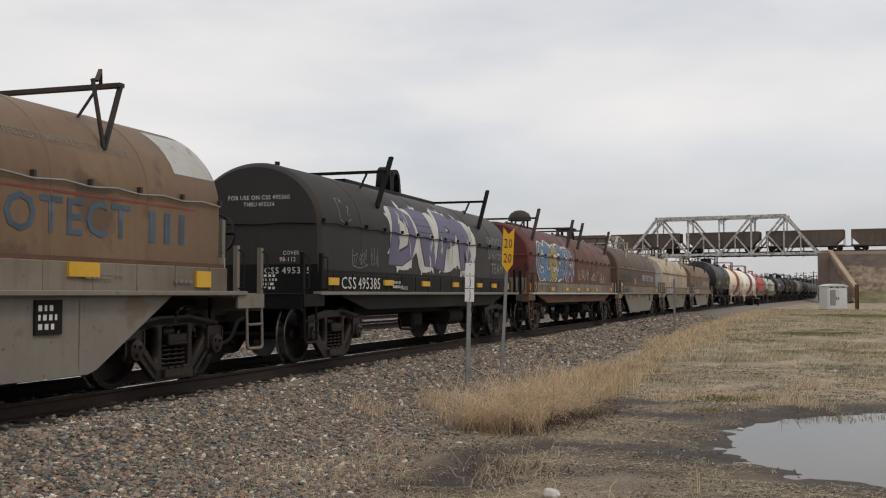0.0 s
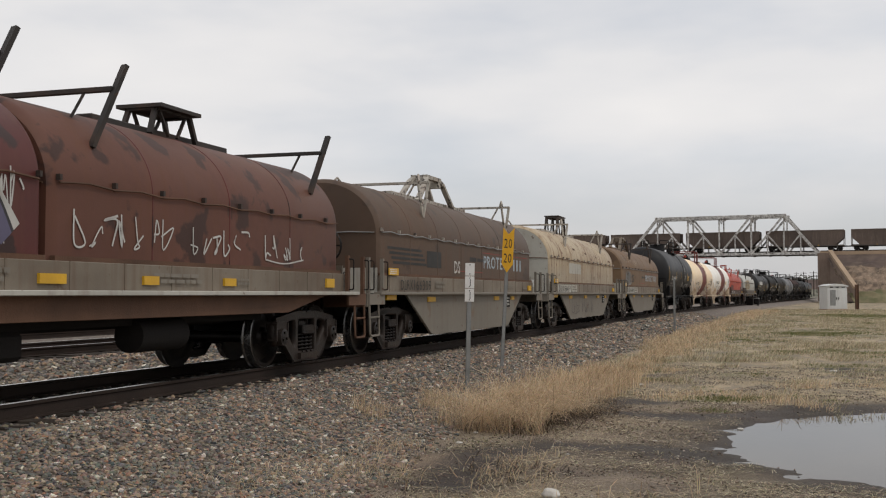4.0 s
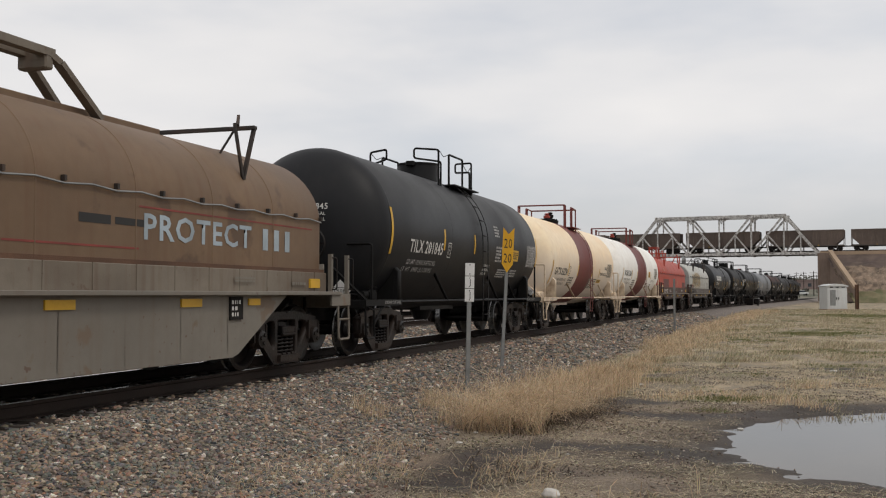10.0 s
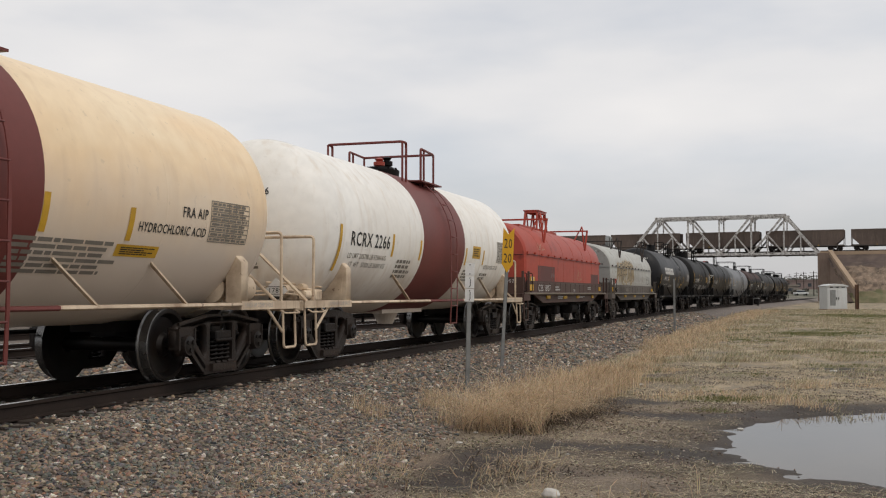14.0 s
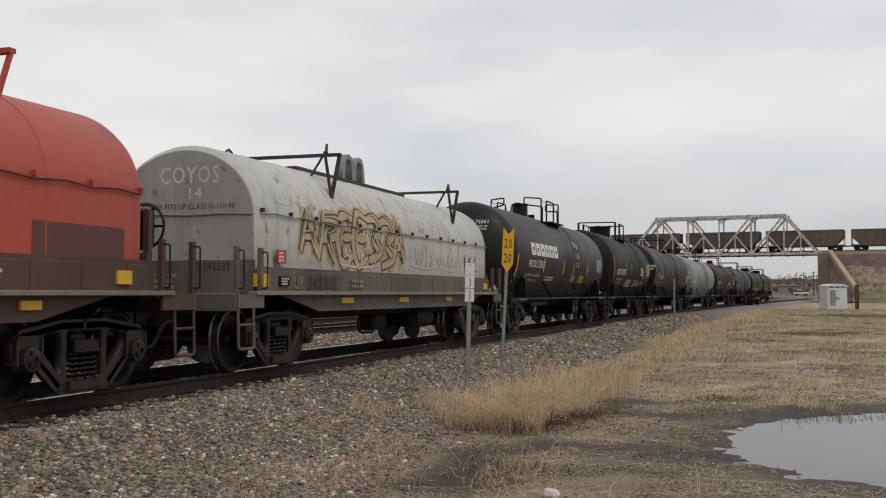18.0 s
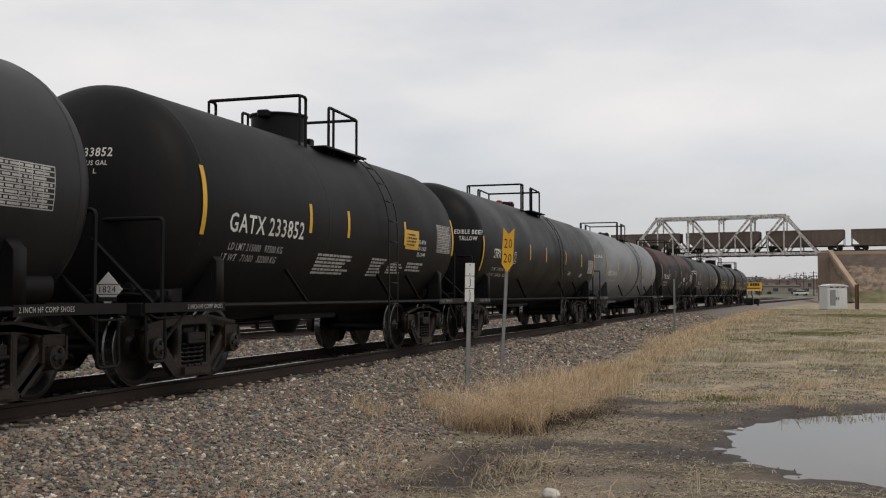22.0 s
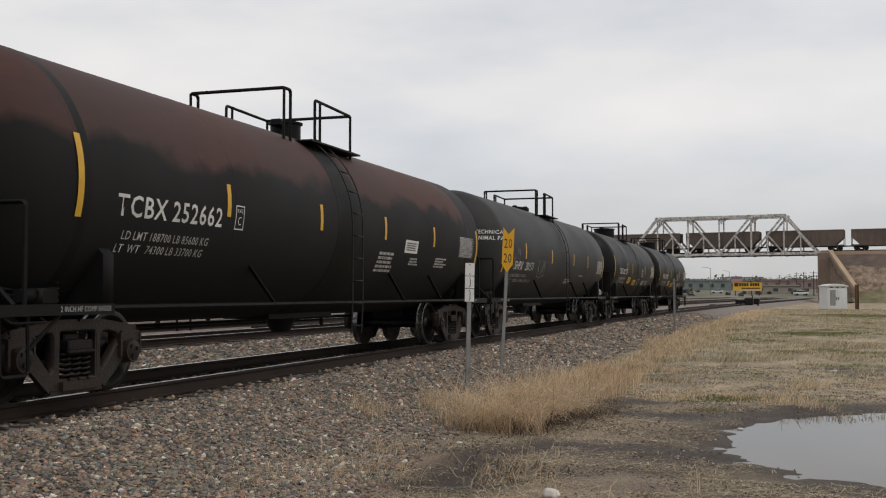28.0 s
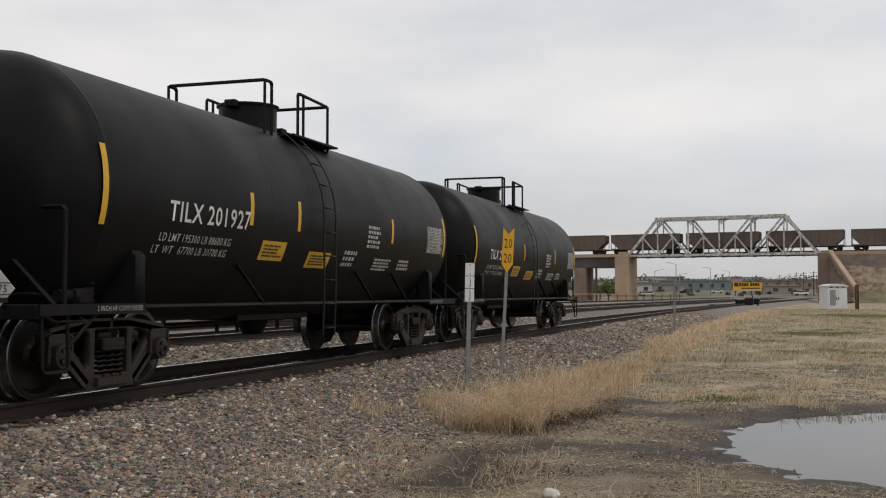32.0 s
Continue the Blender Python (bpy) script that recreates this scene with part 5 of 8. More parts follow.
            for s in (-0.27, 0.27):
                arch = [(0.25 * math.cos(a), 0.34 + 0.25 * math.sin(a)) for a in np.linspace(0, math.pi, 11)]
                hole = [(0.16 * math.cos(a), 0.34 + 0.16 * math.sin(a)) for a in np.linspace(math.pi, 0, 9)]
                bm = flat([(0.34, -0.06)] + arch + [(-0.34, -0.06), (-0.18, -0.06)] + hole + [(0.18, -0.06)], (), 0.16)
                moved(bm, Matrix.Translation((0, ly + s, top)) @ Matrix(((0, 0, 1, 0), (1, 0, 0, 0), (0, 1, 0, 0), (0, 0, 0, 1))))
                part("lifting_hoop", bm, lm, car)
        elif style in ("box", "frame"):
            hh, a = (0.62, 0.55) if style == "box" else (0.36, 0.42)
            bm = bmesh.new()
            for s in (-1, 1):
                for d in (-1, 1):
                    bar(bm, (s * 0.22, ly + d * a * 1.35, top), (s * 0.20, ly + d * a, top + hh), 0.07, 0.05)
                bar(bm, (s * 0.2, ly - a, top + hh), (s * 0.2, ly + a, top + hh), 0.09, 0.06)
                bar(bm, (-0.2, ly + s * a, top + hh), (0.2, ly + s * a, top + hh), 0.09, 0.06)
                for d in (-1, 1):
                    bar(bm, (s * 0.21, ly + d * a * 0.25, top + 0.02), (s * 0.2, ly + d * a * 0.75, top + hh - 0.03), 0.045, 0.03)
            part("lifting_frame", bm, lm, car)
            if style == "box":
                part("lifting_cap", boxes((-0.27, 0.27, ly - a - 0.06, ly + a + 0.06, top + hh + 0.03, top + hh + 0.07), bevel=0.01), lm, car)
            if style == "frame":
                part("lifting_cap", boxes((-0.35, 0.35, ly - 0.5, ly + 0.5, top + hh, top + hh + 0.05)), lm, car)
        elif style == "dome":
            for d in (-0.24, 0.24):
                for s in (-0.2, 0.2):
                    part("dome_post", boxes((s - 0.025, s + 0.025, ly + d - 0.025, ly + d + 0.025, top - 0.05, top + 0.35)), lm, car)
            lathe_pts = [(top + 0.24, 0.37), (top + 0.36, 0.36), (top + 0.48, 0.29), (top + 0.56, 0.15), (top + 0.58, 0.01)]
            b2 = bmesh.new()
            lathe(b2, lathe_pts, "z", 24)
            moved(b2, Matrix.Translation((0, ly, 0)))
            part("lifting_dome", b2, lm, car, smooth=50)
    # body
    end = h + 1.78
    sill_m = k.get("sill", body)
    part("body", boxes((-cw - 0.06, cw + 0.06, -half - 0.05, half + 0.05, 1.10, hem), bevel=0.008), body, car)
    part("underframe", boxes((-0.9, 0.9, -h + 1.2, h - 1.2, 0.72, 1.10)), M_UNDER, car)
    for x in (-1, 1):
        part("side_flange", boxes((x * (cw + 0.05), x * (cw + 0.20), -half - 0.35, half + 0.35, 1.07, 1.125), bevel=0.008), k.get("flange", M_BELLY), car)
        for i in range(15):
            y = -half + 2 * half * (i + 0.5) / 15
            part("stake", boxes((x * (cw + 0.055), x * (cw + 0.067), y - 0.015, y + 0.015, 1.125, hem)), body, car)
        if belly:
            pts = [(-h + 0.35, 1.085), (-h + 1.80, 0.30), (-h + 1.95, 0.26), (h - 1.95, 0.26), (h - 1.80, 0.30), (h - 0.35, 1.085)]
            bm = flat(pts, (), 0.05, 0.004)
            moved(bm, Matrix.Translation((x * (cw + 0.04), 0, 0)) @ Matrix(((0, 0, 1, 0), (1, 0, 0, 0), (0, 1, 0, 0), (0, 0, 0, 1))))
            part("belly_side", bm, sill_m, car)
            for i in range(6):
                y = -h + 2.1 + (2 * h - 4.2) * i / 5
                part("belly_seam", boxes((x * (cw + 0.06), x * (cw + 0.069), y - 0.012, y + 0.012, 0.30, 1.07)), sill_m, car)
            part("belly_floor", boxes((-cw, cw, -h + 1.9, h - 1.9, 0.27, 0.31)), M_UNDER, car)
        else:
            pts = [(-half + 0.6, 1.085), (-h + 1.0, 0.82), (h - 1.0, 0.82), (half - 0.6, 1.085)]
            bm = flat(pts, (), 0.05, 0.004)
            moved(bm, Matrix.Translation((x * (cw + 0.03), 0, 0)) @ Matrix(((0, 0, 1, 0), (1, 0, 0, 0), (0, 1, 0, 0), (0, 0, 0, 1))))
            part("side_sill", bm, sill_m, car)
    if not belly:
        bm = bmesh.new()
        lathe(bm, [(-0.55, 0.02), (-0.5, 0.2), (0.5, 0.2), (0.55, 0.02)], "y", 18)
        moved(bm, Matrix.Translation((0.85, h * 0.35, 0.60)))
        part("air_reservoir", bm, M_UNDER, car, smooth=40)
        part("brake_cylinder", boxes((0.6, 0.95, -0.9, -0.3, 0.42, 0.72), bevel=0.05), M_UNDER, car)
        grab("air_pipe", [(0.9, -1.6, 0.62), (0.9, -1.5, 0.40), (0.9, -0.9, 0.38), (0.9, -0.8, 0.6)], car, M_UNDER, 0.025)
    part("centre_sill", boxes((-0.33, 0.33, -end, end, 0.66, 1.0)), M_UNDER, car)
    for s in (-1, 1):
        part("end_bulkhead", boxes((-cw, cw, s * (half + 0.06), s * (half + 0.10), 1.10, hem + 0.14)), k.get("end_paint", body), car)
        part("end_platform", boxes((-1.30, 1.30, s * (half + 0.1), s * end, 1.04, 1.09)), sill_m, car)
        part("end_sill", boxes((-1.32, 1.32, s * (end - 0.08), s * end, 0.86, 1.10), bevel=0.01), sill_m, car)
        coupler(car, s * end, s)
        grab("end_handhold", [(-0.5, s * end, 0.98), (-0.5, s * (end + 0.07), 0.98), (0.4, s * (end + 0.07), 0.98), (0.4, s * end, 0.98)], car, M_GALV, 0.014)
        for x in (-1, 1):
            for yy in (end - 0.06, end - 0.72):
                part("corner_post", boxes((x * 1.27, x * 1.33, s * yy - 0.035, s * yy + 0.035, 1.09, 1.72)), sill_m, car)
                grab("grab_iron", [(x * 1.33, s * yy, 1.66), (x * 1.41, s * yy, 1.66), (x * 1.41, s * yy, 1.16), (x * 1.33, s * yy, 1.16)], car, M_STEEL, 0.012)
            grab("sill_step", [(x * 1.32, s * (end - 0.06), 1.05), (x * 1.34, s * (end - 0.06), 0.36), (x * 1.34, s * (end - 0.48), 0.36), (x * 1.32, s * (end - 0.48), 1.05)], car, sill_m, 0.022)
            grab("step_rung", [(x * 1.34, s * (end - 0.06), 0.68), (x * 1.34, s * (end - 0.48), 0.68)], car, sill_m, 0.018)
            part("corner_plate", boxes((x * 1.31, x * 1.345, s * (end - 0.75), s * (end - 0.02), 0.90, 1.09)), sill_m, car)
    bm = bmesh.new()
    lathe(bm, [(-0.02, 0.27), (0.0, 0.295), (0.02, 0.27), (0.0, 0.255), (-0.02, 0.27)], "y", 28, closed=False)
    for q in range(6):
        a = q * math.pi / 3
        bar(bm, (0, 0, 0), (0.27 * math.cos(a), 0, 0.27 * math.sin(a)), 0.03)
    lathe(bm, [(-0.05, 0.07), (0.05, 0.07)], "y", 14)
    moved(bm, Matrix.Translation((0.62, end - 0.05, 1.92)))
    part("brake_wheel", bm, M_STEEL, car)
    part("brake_gear_box", boxes((0.42, 0.82, end - 0.30, end - 0.10, 1.62, 2.12), bevel=0.04), M_STEEL, car)
    part("brake_stand", boxes((0.78, 0.86, end - 0.32, end - 0.24, 1.05, 2.1), (0.40, 0.46, end - 0.32, end - 0.24, 1.05, 1.7)), sill_m, car)
    part("brake_rod", boxes((0.58, 0.62, end - 0.2, end - 0.16, 0.7, 1.7)), M_STEEL, car)

    # markings
    ink, faint = k.get("ink", M_INK), k.get("faint", M_INKDIM)
    bx = cw + 0.066
    for text, y, z, w2, h2, m in k.get("texts", ()):
        part("lettering", upright(words(text, w2, h2), cw + 0.09, y, z), {0: ink, 1: faint}[m], car)
    for text, y, z, w2, h2, m in k.get("hood_texts", ()):
        part("lettering", lay(words(text, w2, h2, bold=k.get("bold", 0.0)), y, z), m, car)
    for y, z, w2, h2, m in k.get("hood_panels", ()):
        part("patch", lay(tablet(w2, h2), y, z, 0.004), m, car)
    for y, z, w2, h2 in k.get("number_panels", ()):
        part("number_panel", boxes((cw + 0.06, cw + 0.085, y - w2 / 2, y + w2 / 2, z - h2 / 2, z + h2 / 2)), M_PALE_END, car, "pale panel behind the number")
    for x, z, w2, h2 in k.get("end_panels", ()):
        part("number_panel", boxes((x - w2 / 2, x + w2 / 2, -half - 0.104, -half - 0.09, z - h2 / 2, z + h2 / 2)), M_SIGN_WHITE, car, "white panel behind the number")
    for rows, y, z, w2, h2 in k.get("remarks_list", ()):
        part("small_print", upright(bars(rows, w2, h2, rnd), cw + 0.09, y, z), faint, car)
    for y, z, w2, h2 in k.get("reflectors", ()):
        part("reflector", boxes((cw + 0.06, cw + 0.092, y - w2 / 2, y + w2 / 2, z - h2 / 2, z + h2 / 2)), M_YELLOW, car)
    for y, z, w2, h2, m in k.get("boards", ()):
        part("placard", boxes((cw + 0.06, cw + 0.094, y - w2 / 2, y + w2 / 2, z - h2 / 2, z + h2 / 2)), m, car)
        part("small_print", upright(bars(3, w2 * 0.8, h2 * 0.8, rnd), cw + 0.097, y, z), M_INK if m is M_SIGN_WHITE else M_MARK, car)
    for text, x, z, w2, h2, m in k.get("head", ()):
        fy = -half - 0.012 if z > hem + 0.12 else -half - 0.106
        part("lettering", southward(words(text, w2, h2), x, fy, z), {0: k.get("head_ink", ink), 1: faint, 2: M_SPRAY["white"]}[m], car)
    for rows, x, z, w2, h2 in k.get("head_notes", ()):
        part("small_print", southward(bars(rows, w2, h2, rnd), x, -half - 0.106, z), k.get("head_ink", faint), car)

    def spray(name, bm, y, z, m, lift):
        part(name, lay(bm, y, z, lift), M_SPRAY[m], car)

    for y0, y1, z0, z1, n, outline, fills, hints in k.get("murals", ()):
        w2 = (y1 - y0) / n
        ragged = k.get("ragged", 0.14)
        for i in range(n):
            y, z = y0 + w2 * (i + 0.5), (z0 + z1) / 2 + rnd.uniform(-0.04, 0.06)
            hh = (z1 - z0) * rnd.uniform(0.88, 1.0)
            up = 0.0011 * i
            if k.get("mural_letters"):
                # fat leaning letters with a ragged misty rim and pale strokes across them
                for q in range(9):
                    a = rnd.uniform(0, 6.28)
                    c, d = Vector((0.42 * w2 * math.cos(a), 0.42 * hh * math.sin(a))), Vector((math.cos(a), math.sin(a) * 0.8))
                    spray("spray_halo", tapered([c, c + d * 0.16, c + d * rnd.uniform(0.22, 0.40)], 0.16, 0.1), y, z, outline, 0.005)
                spray("spray_outline", blob(w2 * 1.10, hh * 0.96, rnd, ragged), y, z, outline, 0.006 + 0.0002 * i)
                for bold, colour, lift in ((0.075, "dark", 0.0085), (0.05, fills[0], 0.0105)):
                    bm = words(k["mural_letters"][i], w2 * (1.0 + bold), hh * (0.88 + bold), 0.18 * (-1) ** i, bold)
                    for v in bm.verts:
                        v.co.x *= 1.0 - 0.28 * v.co.y / hh * (-1) ** i
                        v.co.x += 0.05 * noise.noise((v.co.x * 3, v.co.y * 3, i))
                        v.co.y += 0.09 * noise.noise((v.co.x * 2, v.co.y * 2, i + 7.0))
                    spray("spray_fill", bm, y, z, colour, lift + up)
                for q in range(6):
                    x0, z0b = rnd.uniform(-0.36, 0.36) * w2, rnd.uniform(-0.36, 0.40) * hh
                    spray("spray_highlight", tapered(curve([(x0, z0b), (x0 + 0.07, z0b - 0.14), (x0 + rnd.uniform(-0.1, 0.14), z0b - rnd.uniform(0.25, 0.45))]), rnd.uniform(0.025, 0.07), 0.1), y, z, "white", 0.0125 + up)
                continue
            halo, edge, fill, shine = wild_layers(w2 * 1.15, hh * 0.92, rnd, k.get("stout", 0.26))
            spray("spray_halo", halo, y, z, outline, 0.005 + up)
            spray("spray_outline", edge, y, z, "dark", 0.0075 + up)
            spray("spray_fill", fill, y, z, fills[i % len(fills)], 0.010 + up)
            spray("spray_highlight", shine, y, z, rnd.choice(hints), 0.0125 + up)
            for _ in range(2):
                spray("spray_highlight", blob(w2 * rnd.uniform(0.10, 0.22), hh * rnd.uniform(0.08, 0.2), rnd, 0.3, 16), y + rnd.uniform(-0.3, 0.3) * w2, z + rnd.uniform(-0.35, 0.35) * hh, rnd.choice(hints), 0.0145 + up)
    for y, z, w2, h2, m, width, loops in k.get("tags", ()):
        spray("spray_tag", scrawl(w2, h2, rnd, width, loops), y, z, m, 0.013)
    for x, z, w2, h2, m, width, loops in k.get("head_tags", ()):
        part("spray_tag", southward(scrawl(w2, h2, rnd, width, loops), x, -half - 0.015, z), M_SPRAY[m], car)
    for y, z, w2, h2, m, width, loops in k.get("belly_tags", ()):
        part("spray_tag", upright(scrawl(w2, h2, rnd, width, loops), cw + 0.082, y, z), M_SPRAY[m], car)
    for y, z, w2, h2, m in k.get("patches", ()):
        part("paint_patch", lay(blob(w2, h2, rnd, 0.2), y, z, 0.005), m, car)
    return car


def protect_car(label, front, rear, cover, number, half=5.88, **k):
    texts = [("DLRX", -4.62, 1.26, 0.66, 0.19, 0), (number, -3.72, 1.26, 1.02, 0.20, 0)] if number else []
    base = dict(belly=True, sill=M_BELLY, texts=texts, remarks_list=[(2, -2.5, 1.28, 0.75, 0.17), (2, 3.3, 1.28, 0.7, 0.08), (1, 4.9, 1.24, 0.5, 0.07), (2, -2.6, 0.96, 0.5, 0.05)],
                reflectors=((-5.45, 1.02, 0.5, 0.09), (-3.15, 0.98, 0.46, 0.10), (-0.55, 0.98, 0.46, 0.10), (1.9, 0.98, 0.46, 0.10), (3.5, 0.98, 0.32, 0.09), (5.45, 1.25, 0.34, 0.14)),
                boards=((3.0, 0.90, 0.34, 0.30, M_UNDER), (-5.35, 1.50, 0.5, 0.13, M_YELLOW)), end_paint=M_PALE_END,
                head=[("DLRX", -0.25, 1.42, 0.34, 0.15, 0), (number or "166300", 0.30, 1.42, 0.62, 0.15, 0)], head_notes=[(4, -0.75, 1.30, 0.30, 0.3)])
    if number in ("166419", "166449"):
        base.update(number_panels=[(-4.05, 1.26, 2.0, 0.25), (-2.5, 1.27, 0.85, 0.22)], end_panels=[(0.12, 1.42, 1.15, 0.22)])
    base.update(k)
    return coil_car(label, front, rear, half, k.pop("top", 3.22), cover, M_BODY, **{q: v for q, v in base.items() if q != "top"})


PROTECT = [("PROTECT", 2.27, 1.86, 2.55, 0.31, M_BLUE_INK), ("III", 4.30, 1.85, 0.84, 0.30, M_BLUE_INK)]
PROTECT_LINES = [(3.2, 2.08, 4.6, 0.022, M_RED_INK), (-0.2, 1.60, 2.2, 0.022, M_RED_INK), (0.10, 1.89, 0.55, 0.10, M_INK), (0.75, 1.89, 0.6, 0.08, M_INK)]


def stripes(front, rest, hi=2.64, lo=1.81, hi2=2.41, lo2=1.99):
    return [(front, hi, lo)] + [(y, hi2, lo2) for y in rest]


def build_train():
    # from the leading car to the last
    protect_car("tan-covered coil car with worn blue lettering and silver roof patch", -113.5, -103.5, M_TAN, "", hood_texts=[("PROTECT", 2.5, 1.88, 2.7, 0.38, M_DARKBLUE_INK), ("III", 4.6, 1.86, 0.75, 0.36, M_DARKBLUE_INK), ("PROTECTED TEMPERATURE TRANSPORT", 2.85, 2.72, 2.3, 0.10, M_BELLY)],
                hood_panels=[(5.3, 2.95, 0.9, 0.75, M_SILVER), (1.2, 2.12, 8.0, 0.025, M_RED_INK)], boards=((2.4, 0.86, 0.4, 0.34, M_UNDER),), bold=0.01, irons=M_IRON, reflectors=((2.95, 1.34, 0.5, 0.15), (-3.15, 0.98, 0.46, 0.10), (-0.55, 0.98, 0.46, 0.10), (5.3, 1.27, 0.34, 0.20)))
    coil_car("black-covered coil car with violet and white spray paint", -98.7, -88.6, 5.9, 3.22, M_BLACK_COVER, M_BLACK2, lift="hoops", guide_style="I", cable_paint=M_BLACK2, irons=M_BLACK2, ink=M_MARK, faint=M_MARKDIM,
             texts=[("CSS", -4.95, 1.27, 0.6, 0.2, 0), ("495385", -4.05, 1.27, 1.0, 0.2, 0), ("54000", -2.3, 1.2, 0.4, 0.07, 1)], remarks_list=[(2, -2.6, 1.26, 0.6, 0.16)],
             reflectors=((-5.55, 1.29, 0.4, 0.12), (-3.1, 1.29, 0.45, 0.1), (-1.0, 1.29, 0.45, 0.1), (1.0, 1.29, 0.42, 0.1), (2.9, 1.29, 0.4, 0.1), (4.2, 1.29, 0.4, 0.1), (5.5, 1.29, 0.25, 0.16)),
             head=[("FOR USE ON CSS 495360", 0.1, 2.64, 1.1, 0.07, 0), ("THRU 495534", 0.1, 2.53, 0.55, 0.07, 0), ("COVER #", 0.72, 1.74, 0.36, 0.07, 0), ("98-112", 0.62, 1.64, 0.28, 0.07, 0), ("CSS 495385", 0.66, 1.46, 0.8, 0.10, 0)], head_notes=[(4, 0.35, 1.28, 0.3, 0.26)], head_ink=M_MARK,
             mural_letters="DIPR", hood_texts=[("CHICAGO", 4.55, 2.42, 1.35, 0.20, M_SPRAY["grey"]), ("SNIPER", 4.62, 2.08, 1.4, 0.26, M_SPRAY["grey"]), ("TEAM", 4.75, 1.72, 1.1, 0.26, M_SPRAY["grey"])], murals=((-2.8, 2.7, 1.46, 2.95, 4, "white", ("violet", "white", "violet", "violet", "white"), ("white", "dark", "white")),), tags=((-4.9, 2.55, 0.5, 0.45, "grey", 0.012, 3), (-4.3, 1.72, 0.7, 0.3, "grey", 0.012, 5), (-3.6, 1.75, 0.4, 0.35, "grey", 0.01, 4)))
    coil_car("dark red coil car with blue and mustard spray paint", -84.3, -72.4, 7.0, 3.2, M_DKRED, M_BODY, hoods=[(-7.0, -0.35), (-0.25, 6.9)], hoops=4, second_cover=M_RUSTRED, sill=M_RUST, guide_style="I", irons=M_IRON, lift_paint=M_IRON, flange=M_PALE_END, cable_paint=M_RUST,
             texts=[("CNW", -5.95, 1.26, 0.55, 0.2, 0), ("39653", -5.0, 1.26, 0.8, 0.2, 0)], remarks_list=[(2, -1.3, 1.27, 0.9, 0.16), (2, 2.0, 1.27, 1.1, 0.14), (2, 3.6, 1.25, 0.4, 0.1)],
             reflectors=((-7.0, 1.28, 0.32, 0.2), (-4.3, 1.24, 0.42, 0.1), (-2.2, 1.24, 0.4, 0.1), (-0.3, 1.24, 0.4, 0.1), (1.4, 1.24, 0.3, 0.1), (3.2, 1.24, 0.3, 0.1), (6.4, 1.26, 0.3, 0.14)), boards=((-6.5, 1.3, 0.14, 0.1, M_RED),),
             head=[("CNW 39653", 0.72, 1.36, 0.62, 0.13, 1)], head_notes=[(3, 0.78, 1.20, 0.4, 0.16)], head_tags=((0.1, 2.85, 0.3, 0.12, "white", 0.014, 3),),
             stout=0.30, murals=((-5.9, -0.9, 1.50, 2.62, 6, "white", ("blue", "blue", "mustard", "blue", "blue", "violet"), ("white", "white", "blue", "mustard")),), tags=((1.0, 1.78, 1.9, 0.40, "white", 0.022, 7), (3.1, 1.75, 1.5, 0.36, "white", 0.022, 6), (4.9, 1.75, 1.3, 0.36, "white", 0.022, 5), (-0.9, 2.1, 0.5, 0.45, "white", 0.02, 5)))
    protect_car("dark tan coil car with pale blue lettering and faded black marks", -68.7, -58.8, M_TAN2, "166309", lift_paint=M_FLAKED, ridge=M_FLAKED, irons=M_FLAKED, hood_texts=PROTECT + [("DS", -1.15, 1.68, 0.42, 0.28, M_SPRAY["white"])],
                hood_panels=PROTECT_LINES + [(-4.5, 1.95, 1.9, 0.05, M_INK), (-4.4, 1.86, 1.9, 0.05, M_INK), (-4.3, 1.77, 1.9, 0.05, M_INK), (-4.2, 1.68, 1.9, 0.05, M_INK), (-2.75, 1.80, 0.95, 0.34, M_INK)], bold=0.015)
    protect_car("rust-streaked off-white coil car with a pale end", -54.4, -44.4, M_OFFWHITE, "166419", top=3.25, end_sheet=M_PALE_END, lift="box", lift_paint=M_IRON, irons=M_FLAKED, cable_paint=M_RUST, belly_tags=[(-0.2, 0.66, 2.0, 0.5, "dark", 0.02, 7), (-2.3, 0.68, 1.3, 0.42, "dark", 0.014, 6)], patches=[(-4.6 + 1.12 * q + 0.3 * (q % 3), 2.32 + 0.35 * ((q * 7) % 5) / 4 + (0.5 if q % 4 == 1 else 0.0), 0.16 + 0.12 * (q % 3), 0.09 + 0.07 * (q % 2), M_RUST) for q in range(0, 9, 2)] + [(-5.2 + 0.62 * q, 2.27, 0.3, 0.06, M_RUST) for q in range(0, 14, 3)], hood_panels=[(-2.0, 1.95, 2.0, 0.35, M_PALE_END)],
                tags=((-1.2, 1.2, 0.02, 0.02, "dark", 0.01, 2), (1.3, 1.72, 0.6, 0.4, "dark", 0.012, 3)))
    protect_car("tan-covered coil car with scratched grey paint and pale blue lettering", -40.2, -30.4, M_TAN, "166449", lift_paint=M_BODY, ridge=M_TAN, irons=M_IRON, hood_texts=PROTECT + [("S", -2.9, 1.80, 0.6, 0.36, M_INK)], hood_panels=PROTECT_LINES, bold=0.02,
                tags=((-4.3, 1.86, 1.3, 0.62, "grey", 0.07, 9), (-3.8, 1.82, 0.9, 0.5, "grey", 0.06, 7), (-4.5, 1.80, 0.8, 0.55, "grey", 0.08, 6), (-4.5, 2.75, 1.1, 0.4, "grey", 0.012, 6), (-3.2, 2.8, 1.4, 0.45, "tan", 0.012, 6), (-1.9, 2.55, 1.3, 0.4, "tan", 0.014, 6), (-4.2, 1.9, 1.0, 0.4, "dark", 0.02, 5)))
    till = dict(seams=(-2.0, 0.35, 2.4), ladder_y=0.15)
